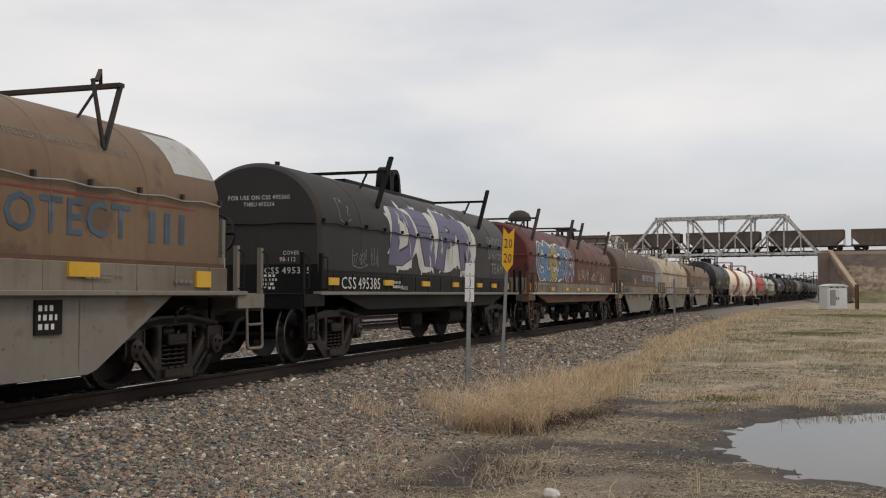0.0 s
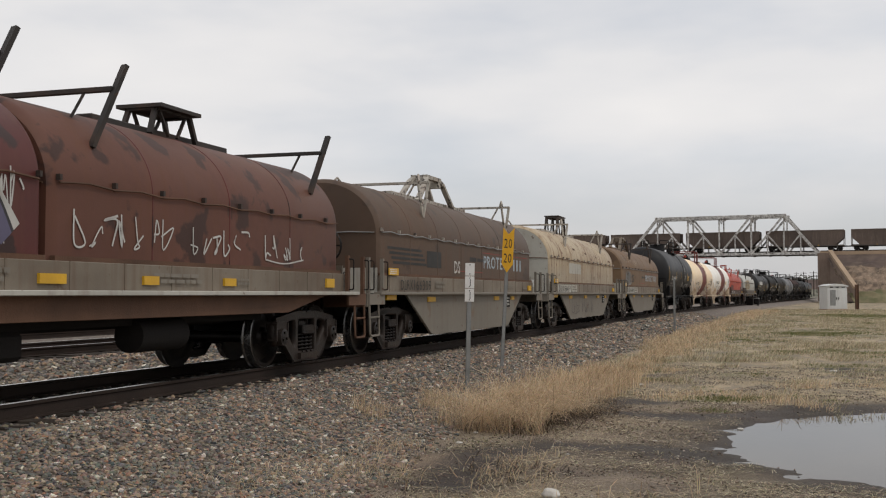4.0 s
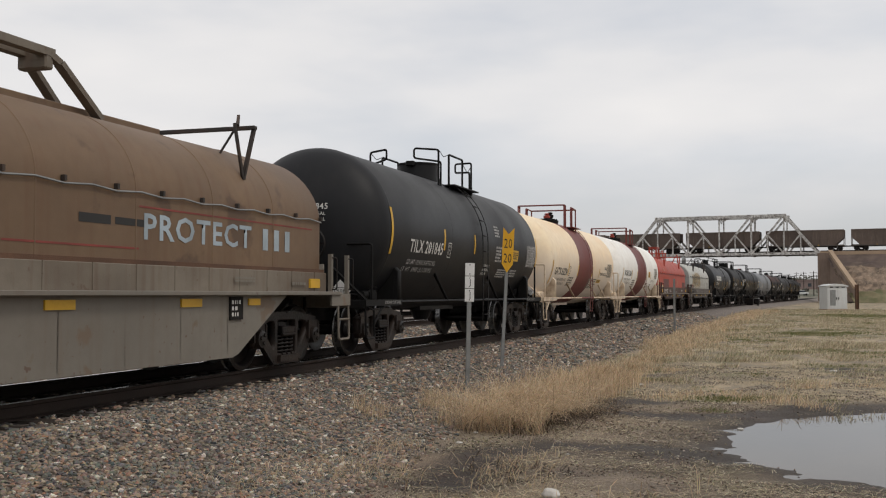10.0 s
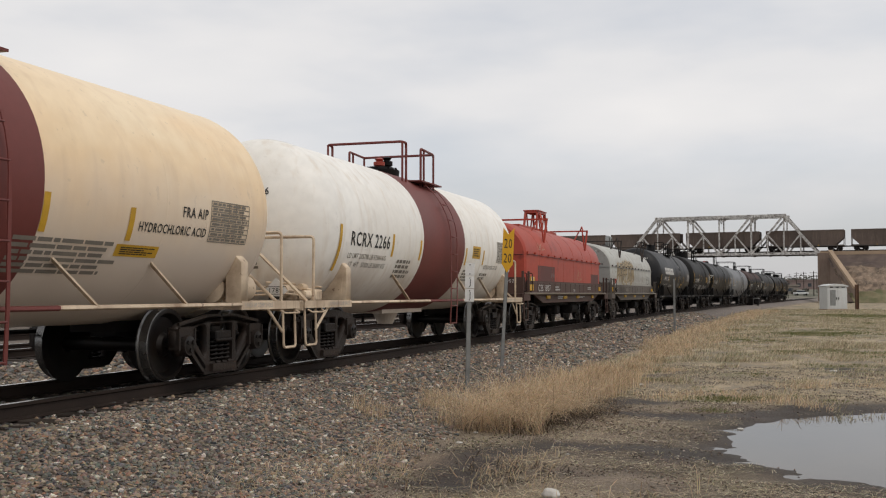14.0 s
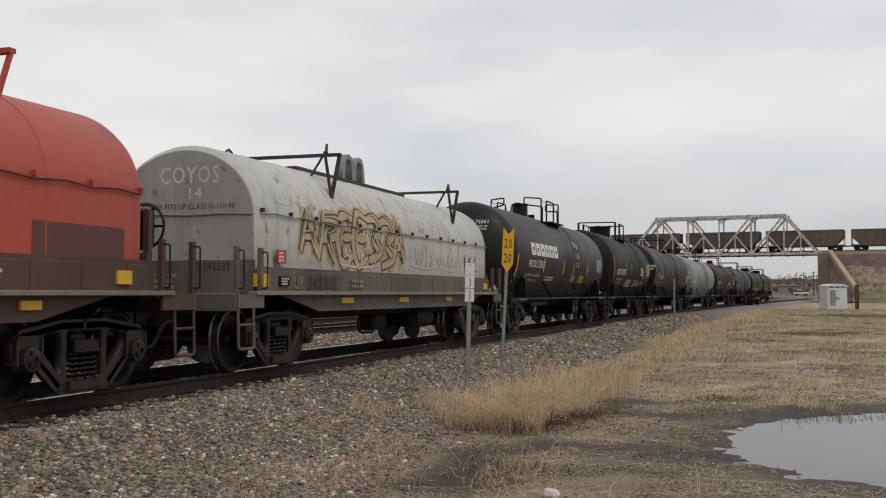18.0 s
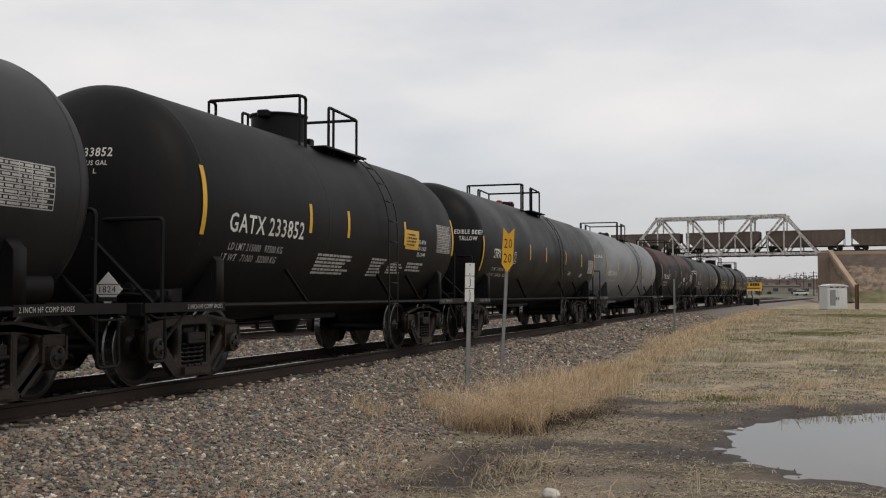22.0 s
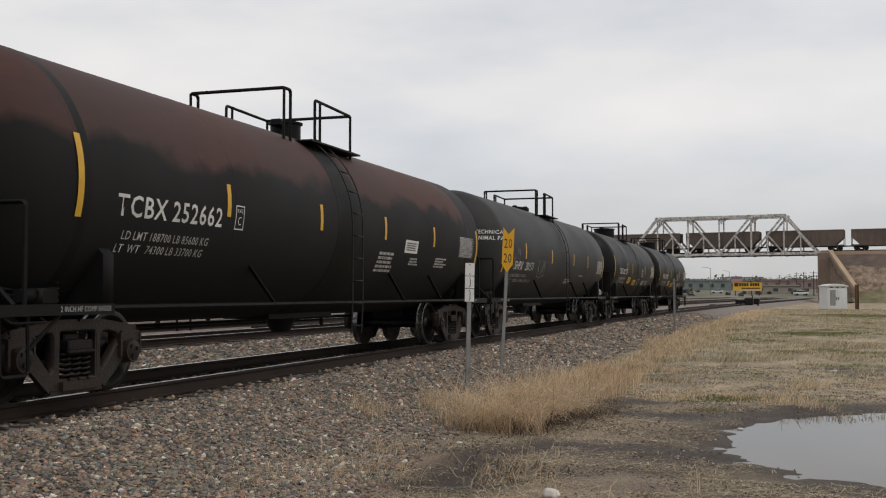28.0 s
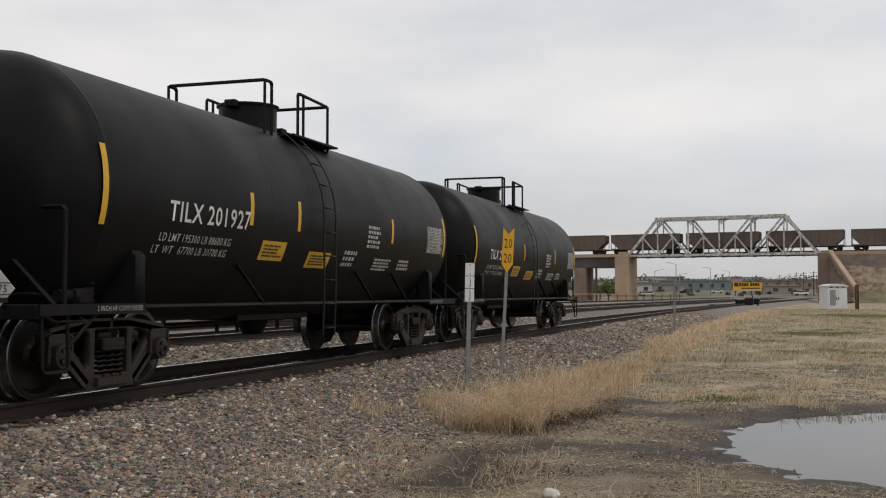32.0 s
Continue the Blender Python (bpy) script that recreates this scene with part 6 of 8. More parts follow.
    remarks_list = [(5, 1.75, 2.05, 0.6, 0.4), (4, 2.4, 1.6, 0.9, 0.24), (3, 3.5, 1.62, 0.7, 0.22), (3, 0.9, 1.66, 0.6, 0.3)]
    tank_car("black tank car with white numbers and yellow edge stripes", -26.5, -16.5, 5.6, 1.5, 3.76, M_BLACK_SHEEN, **till, fittings="loops", stripes=stripes(-5.58, (-2.56, -0.37, 2.9)) + [(5.72, 2.63, 1.85)], top_y1=1.6, dome_y=0.0, dome_r=0.46, dome_h=0.36,
             texts=[("TILX 201845", -3.62, 2.0, 1.95, 0.25, 0), ("LD LMT 193400 LB 87750 KG", -3.75, 1.70, 1.65, 0.10, 1), ("LT  WT   69900 LB 31550 KG", -3.85, 1.56, 1.70, 0.10, 1)], plates=[(-2.2, 2.0)], panels=[(3.35, 2.07, 0.62, 0.28, M_YELLOW)], tables=[(5.1, 2.1, 1.0, 0.55)],
             remarks_list=remarks_list + [(4, 1.65, 2.6, 0.5, 0.3)], head=[("TILX 201845", 0.13, 2.63, 0.84, 0.11, 0), ("CAPY  20440 US GAL", 0.13, 2.50, 0.76, 0.06, 0), ("CAPY  17021 IMP GAL", 0.13, 2.40, 0.76, 0.06, 0), ("CAPY  77374   L", 0.08, 2.30, 0.62, 0.06, 0)], head_notes=[(4, 0.2, 1.55, 0.5, 0.3)], placard="1908")
    acid = dict(fittings="acid", top_paint=M_OXIDE, ladder_paint=M_OXIDE, ink=M_INK, faint=M_INKDIM, dome_y=-0.2, seams=(-3.0, 3.1), rail_mid=(-0.95, 1.3), ladder_y=0.2, top_y0=-0.98, top_y1=0.98)
    tank_car("cream tank car with a red-brown middle band and black lettering", -12.85, -2.8, 5.45, 1.45, 3.62, M_CREAM, M_CREAM_TRIM, **acid, bands=[(-1.5, 1.0, M_OXIDE, 0.004)], stripes=[(-5.45, 2.12, 1.37), (-3.12, 2.08, 1.68), (-1.52, 2.07, 1.68), (1.05, 2.06, 1.68), (2.45, 2.02, 1.66)],
             texts=[("GATX 63224", -4.15, 1.80, 1.8, 0.24, 0), ("LD LMT 204600 LBS 92900 KGS", -4.1, 1.55, 1.85, 0.09, 1), ("LT WT  58400 LBS 26500 KGS", -4.0, 1.42, 1.6, 0.09, 1), ("HYDROCHLORIC ACID", 3.3, 1.83, 1.4, 0.11, 0), ("FRA AIP", 3.72, 2.05, 0.56, 0.12, 0)], plates=[(-2.9, 1.83)], panels=[(2.7, 1.56, 0.8, 0.14, M_YELLOW)], tables=[(4.55, 1.98, 0.95, 0.5)],
             remarks_list=[(4, -2.35, 1.5, 0.9, 0.36), (6, 1.55, 1.46, 1.7, 0.42)], head=[("GATX 63224", 0.05, 2.70, 0.95, 0.12, 0), ("CAPY  20469  US GAL", 0.08, 2.55, 0.85, 0.06, 0), ("CAPY  77484   L", 0.0, 2.45, 0.62, 0.06, 0)], head_notes=[(4, 0.05, 1.75, 0.6, 0.26)], placard="1789")
    tank_car("white tank car with a red-brown middle band and black lettering", 0.63, 10.8, 5.45, 1.45, 3.62, M_WHITE, M_CREAM_TRIM, **acid, bands=[(-1.45, 1.3, M_OXIDE, 0.004)], stripes=[(-5.45, 2.2, 1.44), (-3.1, 2.16, 1.76), (-1.6, 2.12, 1.74), (1.45, 2.1, 1.72), (2.85, 2.1, 1.76)],
             texts=[("RCRX 2266", -4.15, 2.0, 1.75, 0.24, 0), ("LD LMT 205700 LB 93300 KG", -4.2, 1.72, 1.7, 0.09, 1), ("LT  WT   57300 LB 26000 KG", -4.1, 1.58, 1.6, 0.09, 1), ("HYDROCHLORIC ACID", 3.6, 1.72, 1.2, 0.10, 1)], panels=[(2.25, 2.03, 0.62, 0.28, M_YELLOW)], tables=[(4.5, 2.1, 0.95, 0.5)],
             remarks_list=[(4, -2.3, 1.55, 0.9, 0.4), (4, 1.9, 1.5, 0.8, 0.3), (2, 3.2, 1.5, 0.6, 0.2)], head=[("RCRX 2266", 0.1, 2.70, 0.78, 0.12, 0), ("CAPY  20420  US GAL", 0.07, 2.57, 0.74, 0.06, 0), ("CAPY  77298    L", 0.02, 2.47, 0.6, 0.06, 0)], head_notes=[(4, 0.15, 1.6, 0.6, 0.26)], placard="1789")
    coil_car("bright red-covered coil car on a dark brown body", 14.7, 24.7, 5.88, 3.22, M_RED, M_BROWN_BODY, lift="box", cable_paint=M_DKRED, irons=M_RED, ink=M_MARK, faint=M_MARKDIM, hem_paint=M_BROWN_BODY,
             texts=[("CSS 1807", -3.95, 1.26, 1.6, 0.2, 0), ("GBSR", 0.5, 1.2, 0.35, 0.07, 0)], remarks_list=[(2, -2.1, 1.26, 0.7, 0.16), (2, 3.3, 1.28, 0.8, 0.1), (2, -1.6, 0.98, 1.0, 0.12), (2, 1.8, 0.98, 1.2, 0.08)], reflectors=((-5.6, 1.27, 0.5, 0.17), (-3.4, 0.99, 0.5, 0.09), (-0.9, 0.98, 0.5, 0.09), (1.2, 0.98, 0.4, 0.09), (3.9, 0.98, 0.3, 0.09), (5.4, 1.27, 0.26, 0.15)),
             boards=((-5.45, 1.52, 0.5, 0.12, M_YELLOW),), head=[("CSS 1807", 0.55, 1.45, 0.62, 0.1, 0)], head_notes=[(4, 0.35, 1.26, 0.55, 0.3)], head_ink=M_MARK, hood_panels=[(-3.3, 1.70, 2.3, 0.46, M_DULL_RED), (4.75, 1.64, 1.5, 0.34, M_DULL_RED)], tags=((1.8, 1.75, 0.7, 0.34, "tan", 0.016, 4), (-3.9, 2.55, 1.0, 0.22, "tan", 0.012, 5), (-2.4, 1.66, 0.6, 0.16, "grey", 0.012, 4)), flange=M_BODY)
    coil_car("pale silver-covered coil car with tan and black spray paint", 29.25, 39.15, 5.88, 3.22, M_SILVER, M_GRUBBY, lift="hoops", lift_paint=M_GALV, irons=M_IRON, hoops=11, end_sheet=M_GREY_END,
             texts=[("UP", -4.75, 1.26, 0.3, 0.2, 1), ("242232", -3.85, 1.26, 1.1, 0.2, 0)], remarks_list=[(2, -2.4, 1.26, 0.7, 0.16), (2, 3.8, 1.26, 0.5, 0.1)], reflectors=((-5.9, 1.28, 0.4, 0.18), (-2.9, 0.98, 0.5, 0.09), (-0.2, 0.98, 0.5, 0.09), (2.6, 0.98, 0.4, 0.09), (5.5, 1.27, 0.3, 0.14)), boards=((-5.3, 1.62, 0.26, 0.2, M_RED), (-5.2, 1.27, 0.3, 0.14, M_UNDER)),
             head=[("COYOS", 0.1, 2.78, 0.95, 0.24, 2), ("14", 0.2, 2.52, 0.2, 0.16, 2), ("COVER FITS UP CLASS G-110-90", 0.08, 2.33, 1.5, 0.08, 0), ("UP 242232", 0.5, 1.47, 0.62, 0.11, 0)], head_notes=[(3, -0.2, 1.27, 0.4, 0.24)],  boards_end=1,
             stout=0.17, murals=((-4.5, 0.1, 1.50, 2.50, 7, "tan", ("tan",), ("dark", "tan", "dark")),), tags=((1.3, 1.85, 2.0, 0.4, "white", 0.03, 6), (3.0, 1.8, 1.6, 0.36, "white", 0.022, 6), (4.5, 1.8, 1.1, 0.4, "dark", 0.025, 4), (-5.0, 2.6, 0.7, 0.3, "white", 0.012, 4), (-2.2, 1.7, 1.8, 0.25, "white", 0.03, 6)))
    block_spots = [(-4.72 + 0.58 * i, 2.36) for i in range(6)]
    car, tank = tank_car("black tank car with bold white block marks", 43.25, 54.5, 6.45, 1.42, 3.58, M_BLACK_SHEEN, fittings="loops", seams=(-3.3, -0.1, 3.0), ladder_y=0.75, dome_r=0.25, dome_h=0.40, dome_y=-0.78, top_y0=-1.28, top_y1=1.23, top_h=0.52,
             stripes=[(-6.52, 2.14, 1.36), (-3.36, 2.13, 1.73), (-0.63, 2.12, 1.72), (0.95, 2.14, 1.74), (3.4, 2.14, 1.76)], texts=[("PROX 73361", -4.33, 1.94, 1.8, 0.22, 0), ("LD LMT 189400 LB 85900 KG", -4.5, 1.62, 1.75, 0.09, 1), ("LT  WT   73600 LB 33400 KG", -4.6, 1.48, 1.65, 0.09, 1)], panels=[(2.55, 1.58, 0.75, 0.24, M_YELLOW)], tables=[(5.6, 2.1, 0.9, 0.42)], plates=[],
             remarks_list=[(4, 1.6, 2.72, 0.7, 0.24), (3, 1.6, 2.36, 0.6, 0.2), (3, 1.6, 2.05, 0.6, 0.18), (4, 1.2, 1.6, 0.8, 0.26), (2, -2.2, 1.55, 1.4, 0.16)], head=[("PROX 73361", 0.34, 3.0, 0.74, 0.10, 0), ("CAPY 20612 GAL US", 0.36, 2.88, 0.66, 0.055, 0), ("CAPY 78025 LITRES", 0.36, 2.80, 0.64, 0.055, 0), ("SPRG D-5", 0.18, 2.72, 0.3, 0.055, 0), ("36 IN WHLS", 0.23, 2.64, 0.38, 0.055, 0)], placard="1908")
    for y, z in block_spots:
        part("block_mark", wrap(boxes_flat(0.50, 0.36), tank["r"], tank["zc"], y, z), M_MARK, car, "bold white block mark")
    tank_car("dull black tank car with a wide dome and white numbers", 58.1, 67.0, 4.95, 1.5, 3.70, M_BLACK2, seams=(-1.3, 1.35), ladder_y=1.2, top_y0=-0.98, top_y1=1.36, dome_y=-0.1, dome_r=0.46, dome_h=0.40,
             stripes=stripes(-4.97, (-1.98, -0.56, 2.08)) + [(5.0, 2.64, 1.9)], texts=[("GATX 233852", -3.27, 2.0, 2.15, 0.25, 0), ("LD LMT 215000   97500 KG", -3.5, 1.70, 1.5, 0.10, 1), ("LT WT   71000   32200 KG", -3.6, 1.56, 1.5, 0.10, 1), ("SR-8754", 3.05, 2.08, 0.42, 0.08, 0), ("SR-13450", 3.08, 1.96, 0.46, 0.08, 0), ("SR-13449", 3.06, 1.84, 0.46, 0.08, 0)], panels=[(2.48, 2.1, 0.72, 0.36, M_YELLOW)], tables=[(4.4, 2.2, 0.9, 0.55)],
             remarks_list=[(6, -0.85, 1.55, 1.4, 0.36), (6, 1.0, 1.55, 0.7, 0.36), (4, 1.9, 1.55, 0.8, 0.22), (3, 2.9, 1.6, 0.9, 0.2)], head=[("GATX 233852", 0.2, 2.76, 0.85, 0.11, 0), ("CAPY  20530  US GAL", 0.2, 2.63, 0.76, 0.06, 0), ("CAPY  77726   L", 0.15, 2.53, 0.6, 0.06, 0)], placard="1824")
    tank_car("long black tank car stencilled for edible beef tallow", 70.7, 83.7, 7.15, 1.5, 3.74, M_BLACK, fittings="valves", red_valve=True, seams=(-4.2, 0.75, 1.5, 4.0), ladder_y=1.05, top_y0=-1.0, top_y1=1.33, dome_y=0.1,
             stripes=[(-7.22, 2.43, 1.63)] + [(y, 2.43, 2.02) for y in (-4.55, -2.63, -0.67, 2.11, 4.71)] + [(7.15, 2.5, 1.7)], texts=[("STPX", -6.0, 2.07, 0.62, 0.23, 0), ("200646", -5.1, 1.98, 0.78, 0.24, 0), ("LD LMT   219900 LBS   99700 KGS", -5.35, 1.70, 1.8, 0.09, 1), ("LT WT     76100 LBS   34500 KGS", -5.4, 1.56, 1.8, 0.09, 1)], plates=[(-4.28, 2.02)], tables=[(6.45, 2.03, 1.0, 0.45)], remarks_list=[(3, 3.0, 1.75, 0.5, 0.14), (3, 5.0, 1.72, 0.6, 0.14)],
             head=[("STPX 200646", 0.31, 2.72, 0.74, 0.10, 0), ("EDIBLE BEEF", 1.22, 2.52, 0.56, 0.10, 0), ("TALLOW", 1.22, 2.37, 0.36, 0.10, 0), ("CAPY 25612 GALS", 0.22, 2.47, 0.5, 0.055, 0), ("CAPY 96952 LTRS", 0.22, 2.39, 0.5, 0.055, 0)], head_notes=[(2, 0.22, 2.27, 0.5, 0.13)])
    tank_car("long grey tank car with dark patches and faint lettering", 87.5, 100.5, 6.95, 1.5, 3.72, M_GREY_TANK, fittings="valves", seams=(-2.4, 1.2, 3.2), bands=[(0.9, 1.35, M_GREY_DARK, 0.003)], ladder_y=1.1, top_y0=-0.76, top_y1=1.5, dome_y=0.2, trim=M_GREY_DARK,
             stripes=[(-7.0, 2.59, 1.79), (-4.39, 2.4, 2.0), (-1.32, 2.32, 1.95), (2.4, 2.3, 1.95)], texts=[("PBFX 649101", -5.5, 1.9, 1.9, 0.23, 0), ("LD LMT 217000 LB 98400 KG", -5.5, 1.62, 1.6, 0.09, 1)], tables=[(6.3, 2.1, 1.0, 0.5)], remarks_list=[(3, 3.0, 1.7, 0.8, 0.2)], head=[("TECHNICAL", 1.01, 2.53, 0.72, 0.11, 0), ("PBFX 649101", 0.1, 2.66, 0.8, 0.10, 0)])
    tank_car("long red-brown and black tank car with white numbers", 104.2, 117.3, 7.1, 1.5, 3.72, M_BROWN_TANK, seams=(-4.0, -0.75, 0.2, 3.6), bands=[(-7.1, -6.95, M_BLACK2, 0.003), (-0.78, 0.12, M_BLACK2, 0.003), (6.2, 7.1, M_BLACK2, 0.003)], ladder_y=-0.25, dome_r=0.26, dome_h=0.30, dome_y=0.35, top_y0=-1.35, top_y1=1.25,
             stripes=[(-7.12, 2.69, 1.86), (-4.2, 2.46, 2.06), (-1.42, 2.43, 2.05), (1.27, 2.43, 2.04), (3.96, 2.41, 2.03), (7.0, 2.5, 1.7)], texts=[("TCBX 252662", -5.43, 2.03, 2.15, 0.24, 0), ("LD LMT 188700 LB 85600 KG", -5.45, 1.72, 1.75, 0.10, 1), ("LT  WT   74300 LB 33700 KG", -5.5, 1.58, 1.75, 0.10, 1)], plates=[(-3.92, 2.06)], panels=[(2.67, 1.97, 0.7, 0.24, M_SIGN_WHITE)], tables=[(6.2, 2.1, 1.0, 0.42)], remarks_list=[(5, 1.5, 1.65, 0.8, 0.4), (3, 3.0, 1.7, 0.6, 0.16), (4, 4.6, 1.72, 0.8, 0.22)],
             head=[("TCBX 252662", 0.26, 2.79, 0.78, 0.10, 0), ("CAPY  20900  US GAL", 0.22, 2.67, 0.7, 0.06, 0), ("CAPY  17400 IMP GAL", 0.22, 2.57, 0.7, 0.06, 0), ("CAPY  79100   L", 0.18, 2.47, 0.55, 0.06, 0)], head_notes=[(4, 0.3, 1.75, 0.5, 0.26)])
    tank_car("long faded black tank car stencilled for technical animal fat", 120.95, 134.0, 7.1, 1.5, 3.74, M_GREY_DARK, fittings="valves", tags=((-6.3, 1.95, 0.8, 0.42, "grey", 0.014, 5), (-5.75, 2.2, 0.3, 0.3, "grey", 0.012, 3), (-2.9, 1.85, 1.0, 0.5, "grey", 0.02, 4)), seams=(-3.4, 0.0, 1.9, 3.8), ladder_y=0.05, top_y0=-1.05, top_y1=1.36, dome_y=0.1,
             stripes=[(-7.15, 2.43, 1.64), (-4.97, 2.44, 2.04), (-1.74, 2.39, 2.0), (1.5, 2.38, 2.0), (3.97, 2.4, 2.0), (7.1, 2.5, 1.7)], texts=[("SHPX", -5.6, 1.84, 0.9, 0.24, 0), ("201171", -4.4, 1.84, 0.9, 0.24, 0), ("LD LMT 210200 LB  95350 KG", -5.3, 1.58, 1.7, 0.09, 1), ("LT WT    75700 LB  34350 KG  NEW 11-87", -5.0, 1.45, 2.4, 0.09, 1)], tables=[(6.35, 2.05, 1.0, 0.45)], remarks_list=[(3, 1.2, 1.5, 0.9, 0.18), (1, 3.2, 1.7, 0.9, 0.06)],
             head=[("TECHNICAL", 1.2, 2.63, 0.66, 0.10, 0), ("ANIMAL FAT", 1.22, 2.48, 0.72, 0.10, 0), ("SHPX 201171", 0.22, 2.71, 0.8, 0.10, 0), ("CAPY  25212   GAL", 0.2, 2.58, 0.66, 0.06, 0), ("CAPY  95440   L", 0.15, 2.48, 0.55, 0.06, 0)], head_notes=[(4, 0.3, 1.75, 0.6, 0.26)])
    for number, front, rear, note in (("201927", 138.1, 148.1, "black tank car with a round dome and white numbers"), ("201932", 151.9, 161.8, "last black tank car with a round dome")):
        tank_car(note, front, rear, 5.68, 1.5, 3.72, M_BLACK, seams=(-2.0, 0.35, 2.4), ladder_y=-0.35, dome_r=0.46, dome_h=0.36, dome_y=0.0, top_y0=-1.0,
                 stripes=stripes(-5.75, (-2.62, -1.2, 2.6)) + [(5.6, 2.63, 1.85)], texts=[("TILX " + number, -3.6, 2.04, 1.9, 0.24, 0), ("LD LMT 195300 LB 88600 KG", -3.85, 1.74, 1.6, 0.10, 1), ("LT  WT   67700 LB 30700 KG", -3.9, 1.60, 1.65, 0.10, 1)], panels=[(-1.85, 1.68, 0.72, 0.28, M_YELLOW), (-0.3, 1.60, 0.8, 0.26, M_YELLOW)], tables=[(5.0, 2.15, 0.95, 0.5)], remarks_list=remarks_list,
                 head=[("TILX " + number, 0.13, 2.63, 0.84, 0.11, 0), ("CAPY  23600 US GAL", 0.13, 2.50, 0.76, 0.06, 0), ("CAPY  89336   L", 0.08, 2.40, 0.62, 0.06, 0)], head_notes=[(4, 0.2, 1.55, 0.5, 0.3)], placard="3475" if number == "201927" else "")


def boxes_flat(w, h):
    """A stout block mark with a notch, standing in for a logo's letter."""
    bm = bmesh.new()
    for a, b, c, d in ((-w / 2, -w / 2 + 0.17, -h / 2, h / 2), (-w / 2 + 0.17, w / 2, h / 2 - 0.13, h / 2), (w / 2 - 0.16, w / 2, -h / 2, h / 2 - 0.13), (-w / 2 + 0.17, w / 2 - 0.16, -h / 2, -h / 2 + 0.13)):
        bm.faces.new([bm.verts.new(p) for p in ((a, c, 0), (b, c, 0), (b, d, 0), (a, d, 0))])
    return bm


build_train()
railway("third track with dull rails beyond the second one", -12.4, -60, 700, 40.0, 46.0)
railway("rusty yard track far behind the train", -24.5, -60, 700, 60.0, 64.0)


# ---- loose stones, straw and weeds ----
def island_material(name, stops, rough=0.9, thin=0.0):
    """Each loose piece takes its own colour from a row of stops."""
    m = bpy.data.materials.new(name)
    m.use_nodes = True
    n, l = m.node_tree.nodes, m.node_tree.links
    b = n["Principled BSDF"]
    b.inputs["Roughness"].default_value = rough
    g = n.new("ShaderNodeNewGeometry")
    r = n.new("ShaderNodeValToRGB")
    r.color_ramp.interpolation = "LINEAR"
    el = r.color_ramp.elements
    el[0].color, el[1].color = (*stops[0], 1), (*stops[-1], 1)
    for i, c in enumerate(stops[1:-1], 1):
        el.new(i / (len(stops) - 1)).color = (*c, 1)
    l.new(g.outputs["Random Per Island"], r.inputs[0])
    co = n.new("ShaderNodeTexCoord")
    t = n.new("ShaderNodeTexNoise")
    t.inputs["Scale"].default_value = 45.0
    l.new(co.outputs["Object"], t.inputs["Vector"])
    x = n.new("ShaderNodeMix")
    x.data_type, x.blend_type = "RGBA", "MULTIPLY"
    x.inputs[0].default_value = 0.5
    l.new(r.outputs[0], x.inputs[6])
    l.new(t.outputs["Color"], x.inputs[7])
    y = n.new("ShaderNodeMix")
    y.data_type, y.blend_type = "RGBA", "ADD"
    y.inputs[0].default_value = 0.35
    l.new(x.outputs[2], y.inputs[6])
    l.new(x.outputs[2], y.inputs[7])
    l.new(y.outputs[2], b.inputs["Base Color"])
    b.inputs["Specular IOR Level"].default_value = 0.25
    if thin:
        # dry blades let some light through
        tr = n.new("ShaderNodeBsdfTranslucent")
        mx = n.new("ShaderNodeMixShader")
        mx.inputs[0].default_value = thin
        l.new(y.outputs[2], tr.inputs["Color"])
        l.new(b.outputs[0], mx.inputs[1])
        l.new(tr.outputs[0], mx.inputs[2])
        l.new(mx.outputs[0], n["Material Output"].inputs["Surface"])
    return m


M_STONES = island_material("mixed_ballast_stone", [(0.084, 0.096, 0.095), (0.178, 0.169, 0.156), (0.295, 0.203, 0.133), (0.113, 0.132, 0.112), (0.395, 0.294, 0.201), (0.166, 0.132, 0.115), (0.054, 0.059, 0.065), (0.365, 0.311, 0.246), (0.305, 0.171, 0.113), (0.135, 0.152, 0.133), (0.219, 0.149, 0.126), (0.075, 0.072, 0.071), (0.264, 0.217, 0.158), (0.096, 0.108, 0.113), (0.686, 0.620, 0.522)])
M_CLODS = island_material("dirt_crumbs", [(0.040, 0.031, 0.026), (0.16, 0.125, 0.10), (0.28, 0.23, 0.18), (0.06, 0.047, 0.039), (0.46, 0.41, 0.34), (0.032, 0.026, 0.023), (0.20, 0.145, 0.115), (0.08, 0.068, 0.06)])
M_STRAW = island_material("dry_straw", [(0.66, 0.50, 0.32), (0.82, 0.66, 0.45), (0.46, 0.325, 0.20), (0.86, 0.73, 0.54), (0.70, 0.53, 0.335), (0.26, 0.185, 0.12), (0.62, 0.49, 0.335), (0.40, 0.29, 0.19), (0.78, 0.62, 0.43)], 0.8, 0.4)
M_WEED = island_material("matted_dead_weeds", [(0.582, 0.483, 0.338), (0.374, 0.312, 0.218), (0.728, 0.618, 0.447), (0.208, 0.208, 0.109), (0.489, 0.395, 0.275), (0.782, 0.707, 0.530), (0.270, 0.245, 0.145), (0.218, 0.171, 0.130)], 0.85, 0.35)
M_GREEN = island_material("spring_grass", [(0.080, 0.115, 0.036), (0.15, 0.17, 0.06), (0.36, 0.295, 0.165), (0.11, 0.145, 0.05), (0.19, 0.195, 0.085)], 0.85, 0.35)

